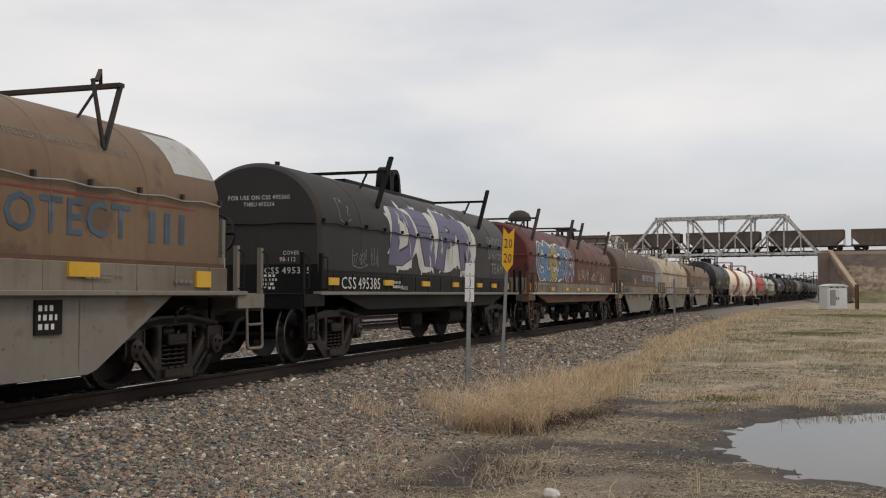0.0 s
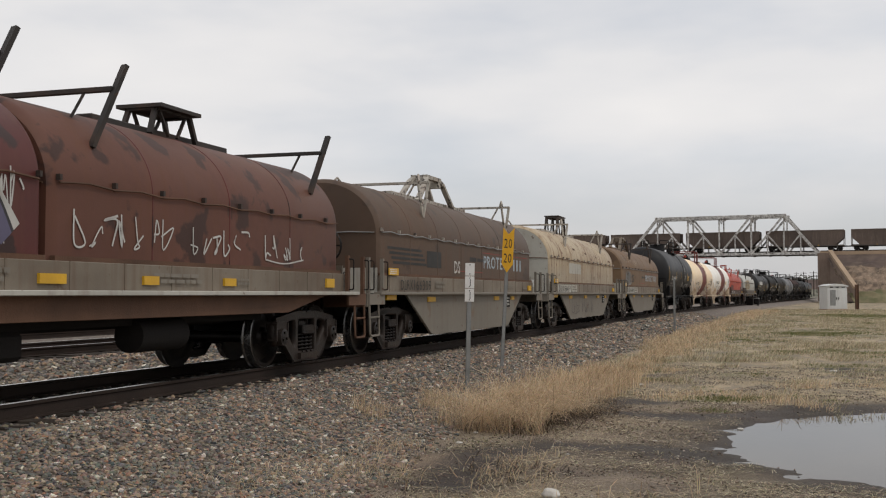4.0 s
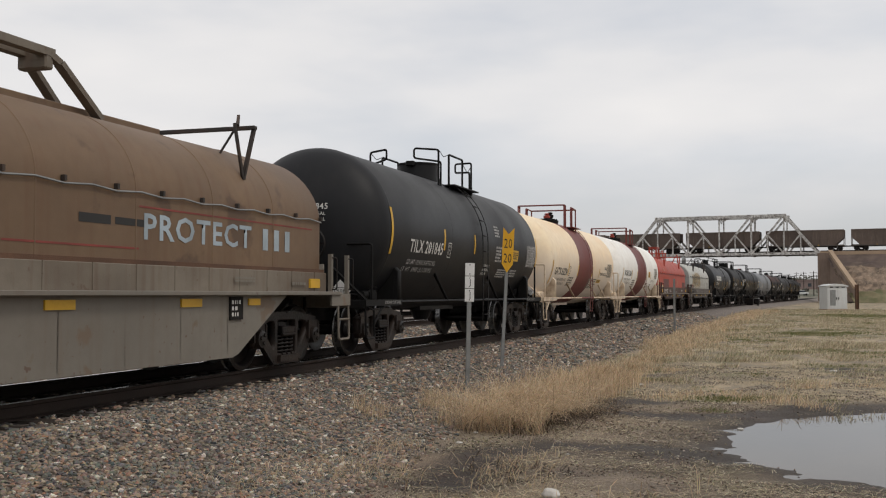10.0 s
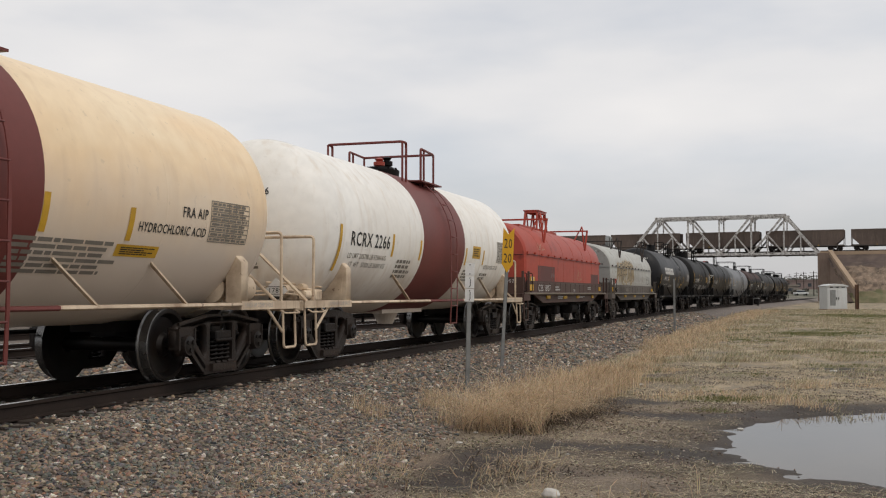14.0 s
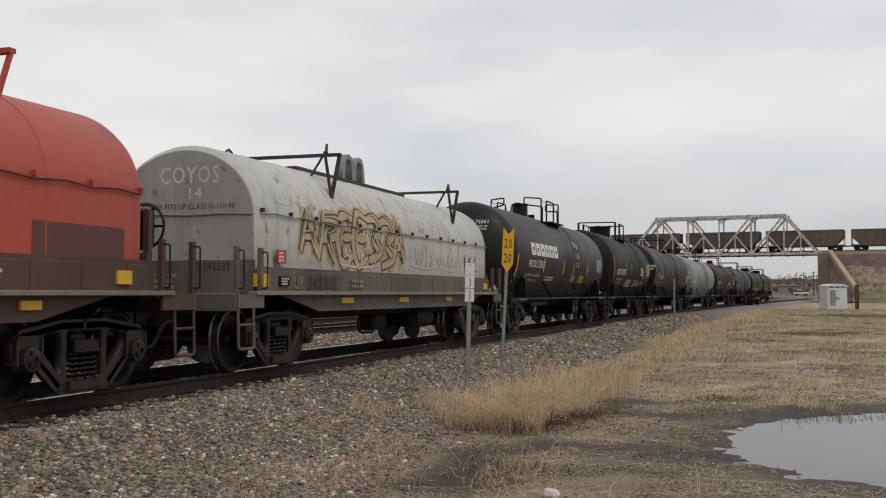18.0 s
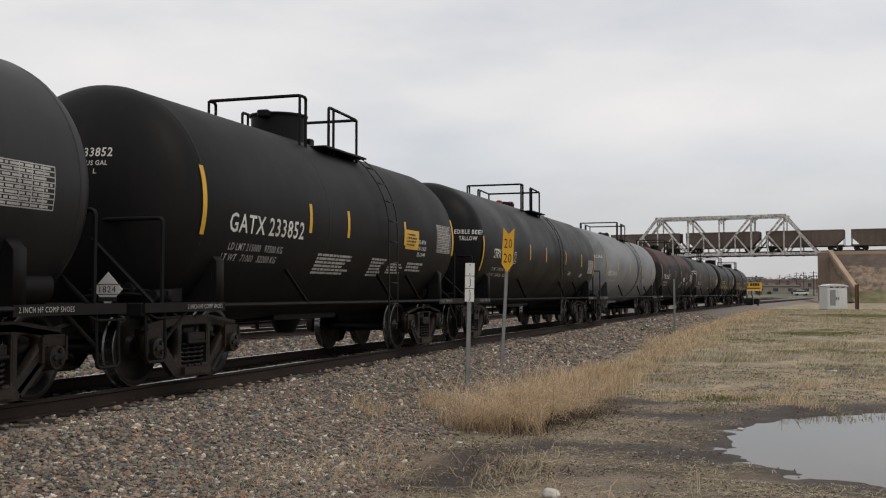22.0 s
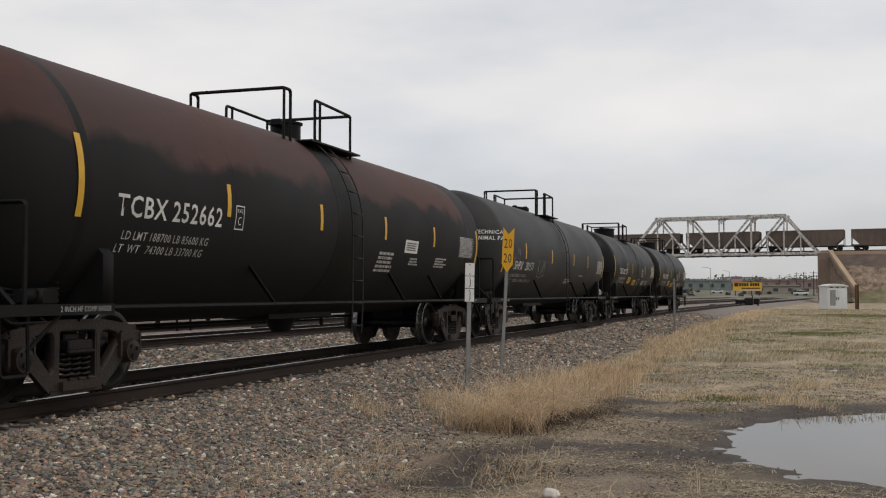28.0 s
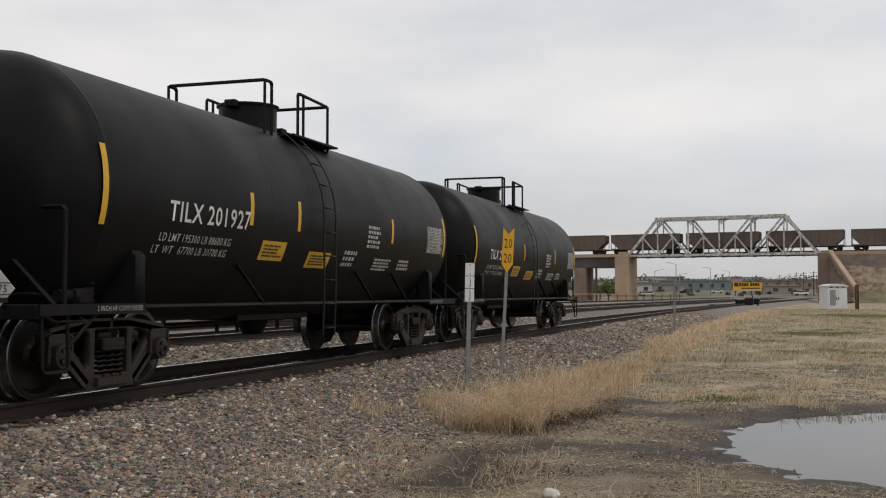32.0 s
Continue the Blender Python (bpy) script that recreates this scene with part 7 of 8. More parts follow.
ICO = bmesh.new()
bmesh.ops.create_icosphere(ICO, subdivisions=1, radius=1.0)
ICO.verts.ensure_lookup_table()
ICO_V = np.array([v.co[:] for v in ICO.verts])
ICO_F = np.array([[v.index for v in f.verts] for f in ICO.faces])
ICO.free()


OCT_V = np.array([(1, 0, 0), (-1, 0, 0), (0, 1, 0), (0, -1, 0), (0, 0, 1), (0, 0, -1)], float)
OCT_F = np.array([(0, 2, 4), (2, 1, 4), (1, 3, 4), (3, 0, 4), (2, 0, 5), (1, 2, 5), (3, 1, 5), (0, 3, 5)])


def scatter_stones(name, spots, label, category, material, base=(ICO_V, ICO_F)):
    """spots: rows of x, y, z, size."""
    r = np.random.RandomState(17)
    shapes = []
    for _ in range(14):
        v = base[0] * (1 + r.uniform(-0.46, 0.36, (len(base[0]), 1)))
        shapes.append(v * np.array([r.uniform(0.8, 1.3), r.uniform(0.7, 1.1), r.uniform(0.5, 0.8)]))
    vv, ff = [], []
    for i, (x, y, z, s) in enumerate(spots):
        a, b = r.uniform(0, 6.28), r.uniform(-0.5, 0.5)
        v = shapes[i % 14] * s
        ca, sa, cb, sb = math.cos(a), math.sin(a), math.cos(b), math.sin(b)
        w = np.stack([v[:, 0] * ca - v[:, 1] * sa, v[:, 0] * sa + v[:, 1] * ca, v[:, 2]], 1)
        w = np.stack([w[:, 0], w[:, 1] * cb - w[:, 2] * sb, w[:, 1] * sb + w[:, 2] * cb], 1)
        vv.append(w + np.array([x, y, z]))
        ff.append(base[1] + len(base[0]) * i)
    me = bpy.data.meshes.new(name)
    me.from_pydata(np.concatenate(vv).tolist(), [], np.concatenate(ff).tolist())
    me.materials.append(material)
    return tagged(new(name, me), label, category, kind="stuff")


def gravel_spots(r):
    out = []
    for y0, y1, d0, d1, dens, size in ((4.5, 14, 1.2, 5.2, 920, 0.0225), (14, 24, 1.2, 4.2, 480, 0.028), (24, 42, 1.2, 3.9, 170, 0.040), (42, 72, 0.95, 3.7, 60, 0.06), (4.5, 30, -1.4, 1.3, 70, 0.032), (12, 60, -5.6, -1.3, 85, 0.045)):
        k = int((y1 - y0) * (d1 - d0) * dens)
        for _ in range(k):
            y, d = r.uniform(y0, y1), r.uniform(d0, d1)
            p = along(d, y)
            g, wet, turf = cover_at(p.x, p.y, 0)
            if r.random() > g * 1.05:
                continue
            s = size * r.choice((0.6, 0.8, 0.9, 1.0, 1.15, 1.4))
            out.append((p.x, p.y, ground_z(p.x, p.y) + s * 0.22, s))
    return out


def crumb_spots(r):
    """Small pebbles and clods on the bare dirt."""
    out = []
    for _ in range(92000):
        y = 7.8 + 17.5 * r.random() ** 1.3
        x = r.uniform(-4.4, 1.0 + 0.1 * y)
        if fbm(x, y, 0.8, 41) < -0.35 + 0.5 * r.random() or mud_shade_distance(x, y) < 0.05 + 0.4 * r.random():
            continue
        z = ground_z(x, y)
        if z > WATER_Z + 0.025 - 0.03 * (r.random() < 0.06):
            s = 0.78 * r.choice((0.005, 0.006, 0.008, 0.010, 0.013, 0.017)) * r.uniform(0.8, 1.3) * (1 + 0.01 * (y - 8))
            out.append((x, y, z + s * 0.25, s))
    return out


scatter_stones("ballast_gravel", gravel_spots(random.Random(3)), "loose grey, pink and tan crushed ballast stones beside the rails", "gravel", M_STONES)
scatter_stones("dirt_crumbs", crumb_spots(random.Random(4)), "small pebbles and clods of earth on the bare dirt", "pebbles", M_CLODS, (OCT_V, OCT_F))


def blades(name, tufts, material, label, category, seed, wide=1.0, arched=False):
    """tufts: rows of x, y, spread, height, count, lean."""
    r = random.Random(seed)
    vv, ff = [], []
    for x, y, spread, height, count, lean in tufts:
        drift = r.uniform(-1.1, 1.9) if arched else 1.0
        for _ in range(count):
            a = r.uniform(0, 6.28)
            q = spread * math.sqrt(r.random())
            bx, by = x + q * math.cos(a), y + q * math.sin(a)
            bz = ground_z(bx, by) - 0.01
            h = height * r.uniform(0.45, 1.1)
            t = r.uniform(0, 6.28)
            k = lean * r.uniform(0.2, 1.5 if arched else 1.2) * h
            dx, dy = k * math.cos(t) + 0.45 * h * lean * drift, k * math.sin(t) - 0.15 * h * lean
            w = wide * r.uniform(0.0011, 0.0028) * (1 + by / 20.0)
            s = r.uniform(0, 3.14)
            ux, uy = w * math.cos(s), w * math.sin(s)
            n = len(vv)
            if not arched:
                vv += [(bx - ux, by - uy, bz), (bx + ux, by + uy, bz), (bx + dx * 0.35 + ux * 0.7, by + dy * 0.35 + uy * 0.7, bz + h * 0.6), (bx + dx * 0.35 - ux * 0.7, by + dy * 0.35 - uy * 0.7, bz + h * 0.6), (bx + dx, by + dy, bz + h * (1.0 - 0.3 * lean))]
                ff += [(n, n + 1, n + 2, n + 3), (n + 3, n + 2, n + 4)]
                continue
            tip = max(0.25, 1.0 - 0.42 * lean * r.uniform(0.3, 1.3))
            for k2, f, zf in ((1.0, 0.0, 0.0), (0.9, 0.16, 0.5), (0.7, 0.5, max(0.62, 0.84 * tip + 0.12))):
                vv += [(bx + dx * f - ux * k2, by + dy * f - uy * k2, bz + h * zf), (bx + dx * f + ux * k2, by + dy * f + uy * k2, bz + h * zf)]
            vv.append((bx + dx * 1.15, by + dy * 1.15, bz + h * tip))
            ff += [(n, n + 1, n + 3, n + 2), (n + 2, n + 3, n + 5, n + 4), (n + 4, n + 5, n + 6)]
    me = bpy.data.meshes.new(name)
    me.from_pydata(vv, [], ff)
    me.materials.append(material)
    return tagged(new(name, me), label, category, kind="stuff")


def straw_tufts(r):
    out = []
    # the tall bank of dead grass along the foot of the ballast: a heap bent over, an upright stand, then scattered tufts
    for _ in range(210):
        y = r.uniform(12.5, 15.4)
        x = -3.72 + 0.05 * (y - 12) + 0.95 * r.random() ** 1.3
        if fbm(x, y, 1.3, 61) < -0.25:
            continue
        out.append((x, y, 0.2, r.uniform(0.22, 0.70), 34, r.uniform(0.7, 2.3)))
    for _ in range(240):
        y = r.uniform(15.2, 20.5)
        x = -3.66 + 0.075 * (y - 15) + abs(r.gauss(0, 0.42)) * (1.2 - 0.1 * (y - 15))
        high = r.uniform(0.34, 0.66) * (0.8 + 0.35 * fbm(x, y, 0.8, 77))
        out.append((x, y, 0.17, max(high, 0.2), 44, r.uniform(0.25, 0.9)))
    for _ in range(230):
        y = r.uniform(20.0, 37)
        x = -3.45 + 0.3 * fbm(0, y, 0.45, 8) + abs(r.gauss(0, 0.5))
        if fbm(x, y, 0.7, 61) < -0.1:
            continue
        out.append((x, y, 0.2, max(0.14, r.uniform(0.15, 0.42) * (0.75 + 0.6 * fbm(x, y, 0.6, 77))), 34, r.uniform(0.5, 1.2)))
    # grey wispy weeds between the sign posts and the heap
    for _ in range(130):
        y = r.uniform(12.6, 19.0)
        out.append((-4.05 + r.gauss(0, 0.22), y, 0.22, r.uniform(0.25, 0.75), 7, r.uniform(0.4, 1.0)))
    # straw trailing on along the track further off
    for _ in range(420):
        y = 33 + 70 * r.random() ** 1.3
        x = -4.15 + bend(y) + 0.4 * fbm(0, y, 0.2, 8) - 0.4 * ease(40, 100, y) + abs(r.gauss(0, 0.9))
        out.append((x, y, 0.4, r.uniform(0.18, 0.42), 26, 0.8))
    # wispy clumps on the ballast itself
    for _ in range(30):
        k = r.choice(((-5.05, 13.0), (-4.75, 14.6), (-4.8, 15.3)))
        out.append((k[0] + r.gauss(0, 0.16), k[1] + r.gauss(0, 0.25), 0.16, r.uniform(0.12, 0.32), 24, 0.9))
    for _ in range(40):
        out.append((r.uniform(-4.9, -3.5), r.uniform(7.8, 11.2), 0.3, r.uniform(0.06, 0.20), 16, 1.1))
    for _ in range(40):
        out.append((r.uniform(-4.3, 0.2), 7.95 + abs(r.gauss(0, 0.5)), 0.35, r.uniform(0.04, 0.18), 8, 2.4))
    for _ in range(16):
        out.append((r.uniform(-3.6, -0.6), r.uniform(8.1, 9.2), 0.1, r.uniform(0.25, 0.5), 2, 0.7))
    # brittle stalks by the wet hollow
    for _ in range(60):
        out.append((-2.45 + r.gauss(0, 0.25), 9.7 + r.gauss(0, 0.5), 0.2, r.uniform(0.08, 0.30), 3, 2.0))
    for x, y in ((-1.75, 17.4), (-0.9, 18.2), (-0.2, 17.2), (0.3, 19.5), (1.6, 20.5), (2.5, 22.0), (0.4, 16.6)):
        for _ in range(6):
            out.append((x + r.gauss(0, 0.3), y + r.gauss(0, 0.25), 0.25, r.uniform(0.12, 0.32), 26, 1.1))
    return out


def green_here(x, y):
    for cx, cy, rx, ry in ((-0.9, 17.4, 1.0, 0.55), (0.4, 17.8, 0.7, 0.5), (1.8, 47.5, 2.2, 4.5), (-2.5, 22.0, 0.5, 1.6), (6.0, 84.0, 4.0, 8.0)):
        if math.hypot((x - cx) / rx, (y - cy) / ry) < 1 + 0.35 * fbm(x, y, 1.2, 93):
            return True
    return fbm(x, y, 0.3, 91) > 0.34


def field_tufts(r, green):
    out = []
    for _ in range(17000 if not green else 22000):
        y = 15.5 + 105 * r.random() ** 1.9
        x = r.uniform(-4.0 + 0.5 * bend(y), 0.8 + 0.115 * y)
        clump = fbm(x, y, 0.9 if y < 40 else 0.4, 71)
        if green != green_here(x, y) or clump < (0.12 if y < 23 else -0.05 if y < 32 else -0.28) + 0.85 * r.random() - (0.35 if green else 0.0):
            continue
        g, wet, turf = cover_at(x, y, ground_z(x, y))
        if (turf < 0.25 and not green) or wet > 0.5 or g > 0.4:
            continue
        k = max(0.25, 0.8 + fbm(x, y, 0.35, 83))
        out.append((x, y, 0.15 + 0.006 * y, r.uniform(0.05, 0.26) * k * (0.4 if green else 1.0), 26, r.uniform(0.6, 1.4)))
    if green:
        # moss and young shoots in the dirt
        for _ in range(420):
            x, y = r.uniform(-4.2, 3.0), r.uniform(9.5, 18)
            if ground_z(x, y) > WATER_Z + 0.03 and fbm(x, y, 0.5, 95) > 0.1:
                out.append((x, y, 0.25, r.uniform(0.015, 0.05), 14, 1.0))
        return out
    for _ in range(300):
        x, y = r.uniform(-3.8, 3.5), r.uniform(8, 17)
        if ground_z(x, y) > WATER_Z + 0.02:
            out.append((x, y, 0.25, r.uniform(0.015, 0.06), 6, 2.4))
    # soaked stalks standing in the far edge of the puddle
    for _ in range(150):
        x = r.uniform(0.7, 2.6)
        out.append((x, 15.1 + 0.25 * x + r.gauss(0, 0.55), 0.13, r.uniform(0.07, 0.17), 8, 1.2))
    return out


def litter(r, count):
    """Broken straw lying flat on the bare dirt and among the stones."""
    vv, ff = [], []
    for _ in range(count):
        y = 7.6 + 20.0 * r.random() ** 1.7
        x = r.uniform(-4.6, 3.2)
        if fbm(x, y, 0.7, 19) < -0.2 + 0.3 * r.random():
            continue
        z = ground_z(x, y)
        if z < WATER_Z + 0.012 or mud_shade_distance(x, y) < 0.05 + 0.45 * r.random():
            continue
        a, h, w = r.uniform(0, 6.28), r.uniform(0.012, 0.07), r.uniform(0.0008, 0.0018) * (1 + y / 14)
        u, v = Vector((math.cos(a), math.sin(a), r.uniform(-0.1, 0.2))) * h, Vector((-math.sin(a), math.cos(a), 0)) * w
        c = Vector((x, y, z + r.uniform(0.006, 0.02)))
        n = len(vv)
        vv += [tuple(c - u - v), tuple(c + u - v), tuple(c + u + v), tuple(c - u + v)]
        ff.append((n, n + 1, n + 2, n + 3))
    me = bpy.data.meshes.new("straw_litter")
    me.from_pydata(vv, [], ff)
    me.materials.append(M_WEED)
    tagged(new("straw_litter", me), "broken bits of dead straw lying on bare dirt", "straw", kind="stuff")


def dead_undergrowth(r):
    out = [(-3.75 + 1.15 * r.random(), r.uniform(12.3, 15.6), 0.25, r.uniform(0.10, 0.34), 22, r.uniform(1.0, 2.4)) for _ in range(70)]
    out += [(-2.75 + r.gauss(0, 0.22), r.uniform(13.4, 16.2), 0.2, r.uniform(0.08, 0.24), 18, 1.6) for _ in range(60)]
    return out + [(-2.5 + r.gauss(0, 0.3), 9.7 + r.gauss(0, 0.5), 0.2, r.uniform(0.06, 0.2), 5, 2.2) for _ in range(26)]


# dark stems whose colour also puts in the shade beneath the straw heap
M_STEM_SHADE = island_material("dark_stems_and_shade", [(0.10, 0.075, 0.055), (0.055, 0.042, 0.034), (0.19, 0.14, 0.10), (0.07, 0.055, 0.045)], 0.9, 0.2)
blades("dead_stems", dead_undergrowth(random.Random(14)), M_STEM_SHADE, "dark brown stems, also standing for the shade under the dead grass", "dead stems", 15, 1.3, True)
blades("dry_grass", straw_tufts(random.Random(11)), M_STRAW, "tall dead straw-coloured grass along the ballast edge", "dry grass", 12, 0.95, True)
blades("field_grass", field_tufts(random.Random(21), False), M_WEED, "short matted straw-coloured grass in the field", "grass", 22, 1.45)
blades("green_grass", field_tufts(random.Random(23), True), M_GREEN, "patchy short green spring grass in the field", "grass", 24, 1.6)
litter(random.Random(31), 70000)


# ---- lineside signs ----
def post_bm(h, w=0.075, d=0.04):
    t = 0.008
    return boxes((-w / 2, w / 2, -t, 0, 0, h), (-w / 2, -w / 2 + t, -t, d, 0, h), (w / 2 - t, w / 2, -t, d, 0, h))


yard_sign = thing("marker_sign", "white vertical marker plates bolted to a grey steel post", "sign", m=pose(-4.88, 16.65, -0.62, 0, 1.2, 22))
part("post", post_bm(1.75), M_GALV, yard_sign)
for i, (z0, z1) in enumerate(((1.58, 1.79), (1.80, 2.0), (2.01, 2.22))):
    part("plate", boxes((-0.077, 0.077, -0.02, -0.012, z0, z1), bevel=0.002), M_SIGN_WHITE, yard_sign)
    for z in (z0 + 0.03, z1 - 0.03):
        part("bolt", boxes((-0.008, 0.008, -0.026, -0.019, z - 0.008, z + 0.008)), M_UNDER, yard_sign)
    if i < 2:
        part("mark", boxes((0.005, 0.016, -0.0235, -0.0195, z0 + 0.04, z1 - 0.05)), M_UNDER, yard_sign)

speed_sign = thing("speed_sign", "yellow notched 20 over 20 board on a leaning steel post", "sign", m=pose(-5.33, 20.63, -0.62, -1, 3.2, 20))
part("post", post_bm(2.3, 0.07, 0.04), M_GALV, speed_sign)
bm = flat([(-0.115, 3.06), (0, 2.93), (0.115, 3.06), (0.115, 2.32), (0, 2.14), (-0.115, 2.32)], (), 0.004)
moved(bm, Matrix.Translation((0, -0.022, 0)) @ Matrix.Rotation(radians(90), 4, "X"))
part("board", bm, M_SIGN_YELLOW, speed_sign)
for z in (2.74, 2.44):
    bm = southward(words("20", 0.16, 0.19), 0, -0.027, z)
    part("numeral", bm, M_INK, speed_sign, "black numeral 20")

far_post = thing("marker_post", "thin grey marker post at the edge of the ballast", "post", m=pose(-4.17, 45.85, -0.62))
part("post", post_bm(2.35, 0.09, 0.05), M_GALV, far_post)

# ---- the white rock and litter in the grass ----
def lump(name, label, x, y, s, material, flatness=0.7, seed=1):
    bm = bmesh.new()
    bmesh.ops.create_icosphere(bm, subdivisions=3, radius=1.0)
    for v in bm.verts:
        k = 1 + 0.22 * noise.noise(v.co * 1.7 + Vector((seed, 0, 0))) + 0.08 * noise.noise(v.co * 5)
        v.co = Vector((v.co.x * s * k, v.co.y * s * 0.8 * k, v.co.z * s * flatness * k))
    ob = part(name, bm, material, smooth=60)
    ob.matrix_basis = pose(x, y, ground_z(x, y) + s * 0.25)
    return tagged(ob, label, name.replace("_", " "))


M_CHALK = paint("pale_chalky_rock", (0.68, 0.66, 0.62), 0.9, scale=12.0, vary=0.15, dirt=0.4, dirt_color=(0.25, 0.21, 0.17), bump=0.3)
lump("white_rock", "pale chalky rock lying in the dirt", -1.80, 8.60, 0.075, M_CHALK, 0.7, 2)
for i, (x, y, s) in enumerate(((-0.62, 16.42, 0.036), (-0.46, 13.99, 0.043), (1.15, 23.96, 0.072), (-3.12, 17.57, 0.072), (-2.83, 16.9, 0.036), (-3.45, 11.44, 0.040), (-3.50, 12.3, 0.032), (-2.4, 19.6, 0.050), (-1.35, 12.3, 0.025), (-2.1, 10.9, 0.022))):
    lump("litter_scrap", "scrap of pale litter on the ground", x, y, s, M_CHALK, 0.35, i + 5)


# ---- signal cabinet, post and switch stand by the line ----
def cabinet():
    t = thing("signal_cabinet", "pale grey sheet-metal signal cabinet with double doors", "cabinet", m=pose(5.95, 114.0, -0.62, 0, 0, 22))
    part("body", boxes((-1.05, 1.05, 0, 1.9, 0.12, 2.45), bevel=0.02), M_CABINET, t)
    bm = flat([(-1.14, 2.45), (-1.14, 2.52), (-0.6, 2.68), (0, 2.73), (0.6, 2.68), (1.14, 2.52), (1.14, 2.45)], (), 2.1)
    moved(bm, Matrix.Translation((0, 0.95, 0)) @ Matrix.Rotation(radians(90), 4, "X"))
    part("roof", bm, M_CABINET, t)
    part("plinth", boxes((-1.1, 1.1, -0.05, 1.95, 0, 0.14)), M_CONC, t)
    for x in (-0.49, 0.49):
        d = part("door", boxes((x - 0.45, x + 0.45, -0.03, 0, 0.2, 2.3), bevel=0.01), M_CABINET, t)
        part("handle", boxes((x - math.copysign(0.37, x) - 0.03, x - math.copysign(0.37, x) + 0.03, -0.07, -0.03, 1.1, 1.35)), M_STEEL, d)
        part("louvre_panel", boxes((x - 0.30, x + 0.30, -0.045, -0.03, 0.5, 2.1)), M_GALV if x < 0 else M_CABINET, d)
    for x in (-0.62, 0.0, 0.62):
        part("vent", boxes((x - 0.16, x + 0.16, -0.06, 0, 2.33, 2.43)), M_STEEL, t)


cabinet()
bm = boxes((-0.16, 0.16, -0.012, 0.012, 0, 2.7), (-0.16, -0.13, -0.12, 0.12, 0, 2.7), (0.13, 0.16, -0.12, 0.12, 0, 2.7))
steel_post = part("steel_post", bm, M_RUST)
steel_post.matrix_basis = pose(8.0, 116.7, -0.65, 0, 0, 30)
tagged(steel_post, "rust-brown wide-flange steel post in the grass", "post")

def machinery():
    t = thing("switch_machine", "dark greasy switch machine with rods beside the track", "switch machine", m=pose(-3.1, 122.5, -0.62, 0, 0, -6))
    part("case", boxes((-1.25, -0.35, -0.5, 0.5, 0.25, 1.0), bevel=0.08), M_UNDER, t)
    part("motor", boxes((0.75, 1.35, -0.4, 0.4, 0.55, 1.15), bevel=0.12), M_UNDER, t)
    part("gear_box", boxes((-0.25, 0.65, -0.45, 0.45, 0.4, 1.25), bevel=0.1), M_STEEL, t)
    part("cover", boxes((-1.1, -0.45, -0.55, 0.55, 1.0, 1.16), bevel=0.05), M_GALV, t)
    part("lid", boxes((0.8, 1.3, -0.42, 0.42, 1.15, 1.25), bevel=0.03), M_GALV, t)
    part("target_post", boxes((0.62, 0.70, -0.75, -0.67, -0.02, 1.55)), M_STEEL, t)
    for x in (-1.1, -0.2, 0.55, 1.15):
        part("leg", boxes((x - 0.07, x + 0.07, -0.45, 0.45, -0.02, 0.6)), M_UNDER, t)
    bm = bmesh.new()
    pipe(bm, [(-1.0, 0, 0.5), (-4.2, 0.1, 0.45)], 0.05)
    part("throw_rod", bm, M_STEEL, t)


machinery()

# ---- the railway bridge over the tracks ----
BR = pose(-34.4, 228.4, 0, 0, 0, -7.39)
M_DIRT = paint("bare_embankment_dirt", (0.25, 0.185, 0.135), 0.95, scale=1.2, vary=0.55, dirt=1.0, dirt_color=(0.062, 0.048, 0.04), streak=0.6, streak_color=(0.40, 0.31, 0.22), bump=0.8, fine=3)
M_CREST = paint("dark_cinder_crest", (0.105, 0.078, 0.068), 0.95, scale=0.9, vary=0.3, dirt=0.5, dirt_color=(0.17, 0.13, 0.10), bump=0.6, fine=4)
M_FOOT = paint("weedy_bank_foot", (0.17, 0.145, 0.085), 0.95, scale=0.9, vary=0.3, dirt=0.8, dirt_color=(0.085, 0.098, 0.042), bump=0.8, fine=4)
M_GIRDER = paint("dark_girder_paint", (0.10, 0.085, 0.075), 0.8, scale=0.5, vary=0.3, bump=0.1)


def truss_bridge():
    t = thing("truss_bridge", "silver-painted steel through truss railway bridge with flaking paint", "bridge", m=BR)
    w0, step, zb, zt = 4.7, 6.4, 9.15, 16.9
    px = [w0 + step * i for i in range(7)]
    for y in (-2.7, 2.7):
        def member(name, a, b, w, h=None):
            bm = bmesh.new()
            # built-up member: two flanges joined by lacing plates
            a, b = Vector((a[0], y, a[1])), Vector((b[0], y, b[1]))
            bar(bm, a, b, w, h or w)
            part(name, bm, M_TRUSS, t)

        member("bottom_chord", (px[0] - 0.4, zb), (px[6] + 0.4, zb), 0.45, 0.5)
        member("top_chord", (px[1], zt), (px[5], zt), 0.5, 0.5)
        member("end_post", (px[0], zb), (px[1], zt), 0.5, 0.5)
        member("end_post", (px[6], zb), (px[5], zt), 0.5, 0.5)
        for i in range(1, 6):
            member("vertical", (px[i], zb), (px[i], zt), 0.26 if i in (1, 5, 3) else 0.34)
        for a, b in ((1, 2), (2, 3), (4, 3), (5, 4)):
            member("diagonal", (px[a], zt), (px[b], zb), 0.38, 0.36)
            mid, zm = (px[a] + px[b]) / 2, (zt + zb) / 2
            member("sub_hanger", (mid, zm), (mid, zb), 0.24)
            member("sub_strut", (mid, zm), (px[a], zb), 0.26)
        for a, b in ((0, 1), (6, 5)):
            mid, zm = (px[a] + px[b]) / 2, (zt + zb) / 2
            member("sub_hanger", (mid, zm), (mid, zb), 0.24)
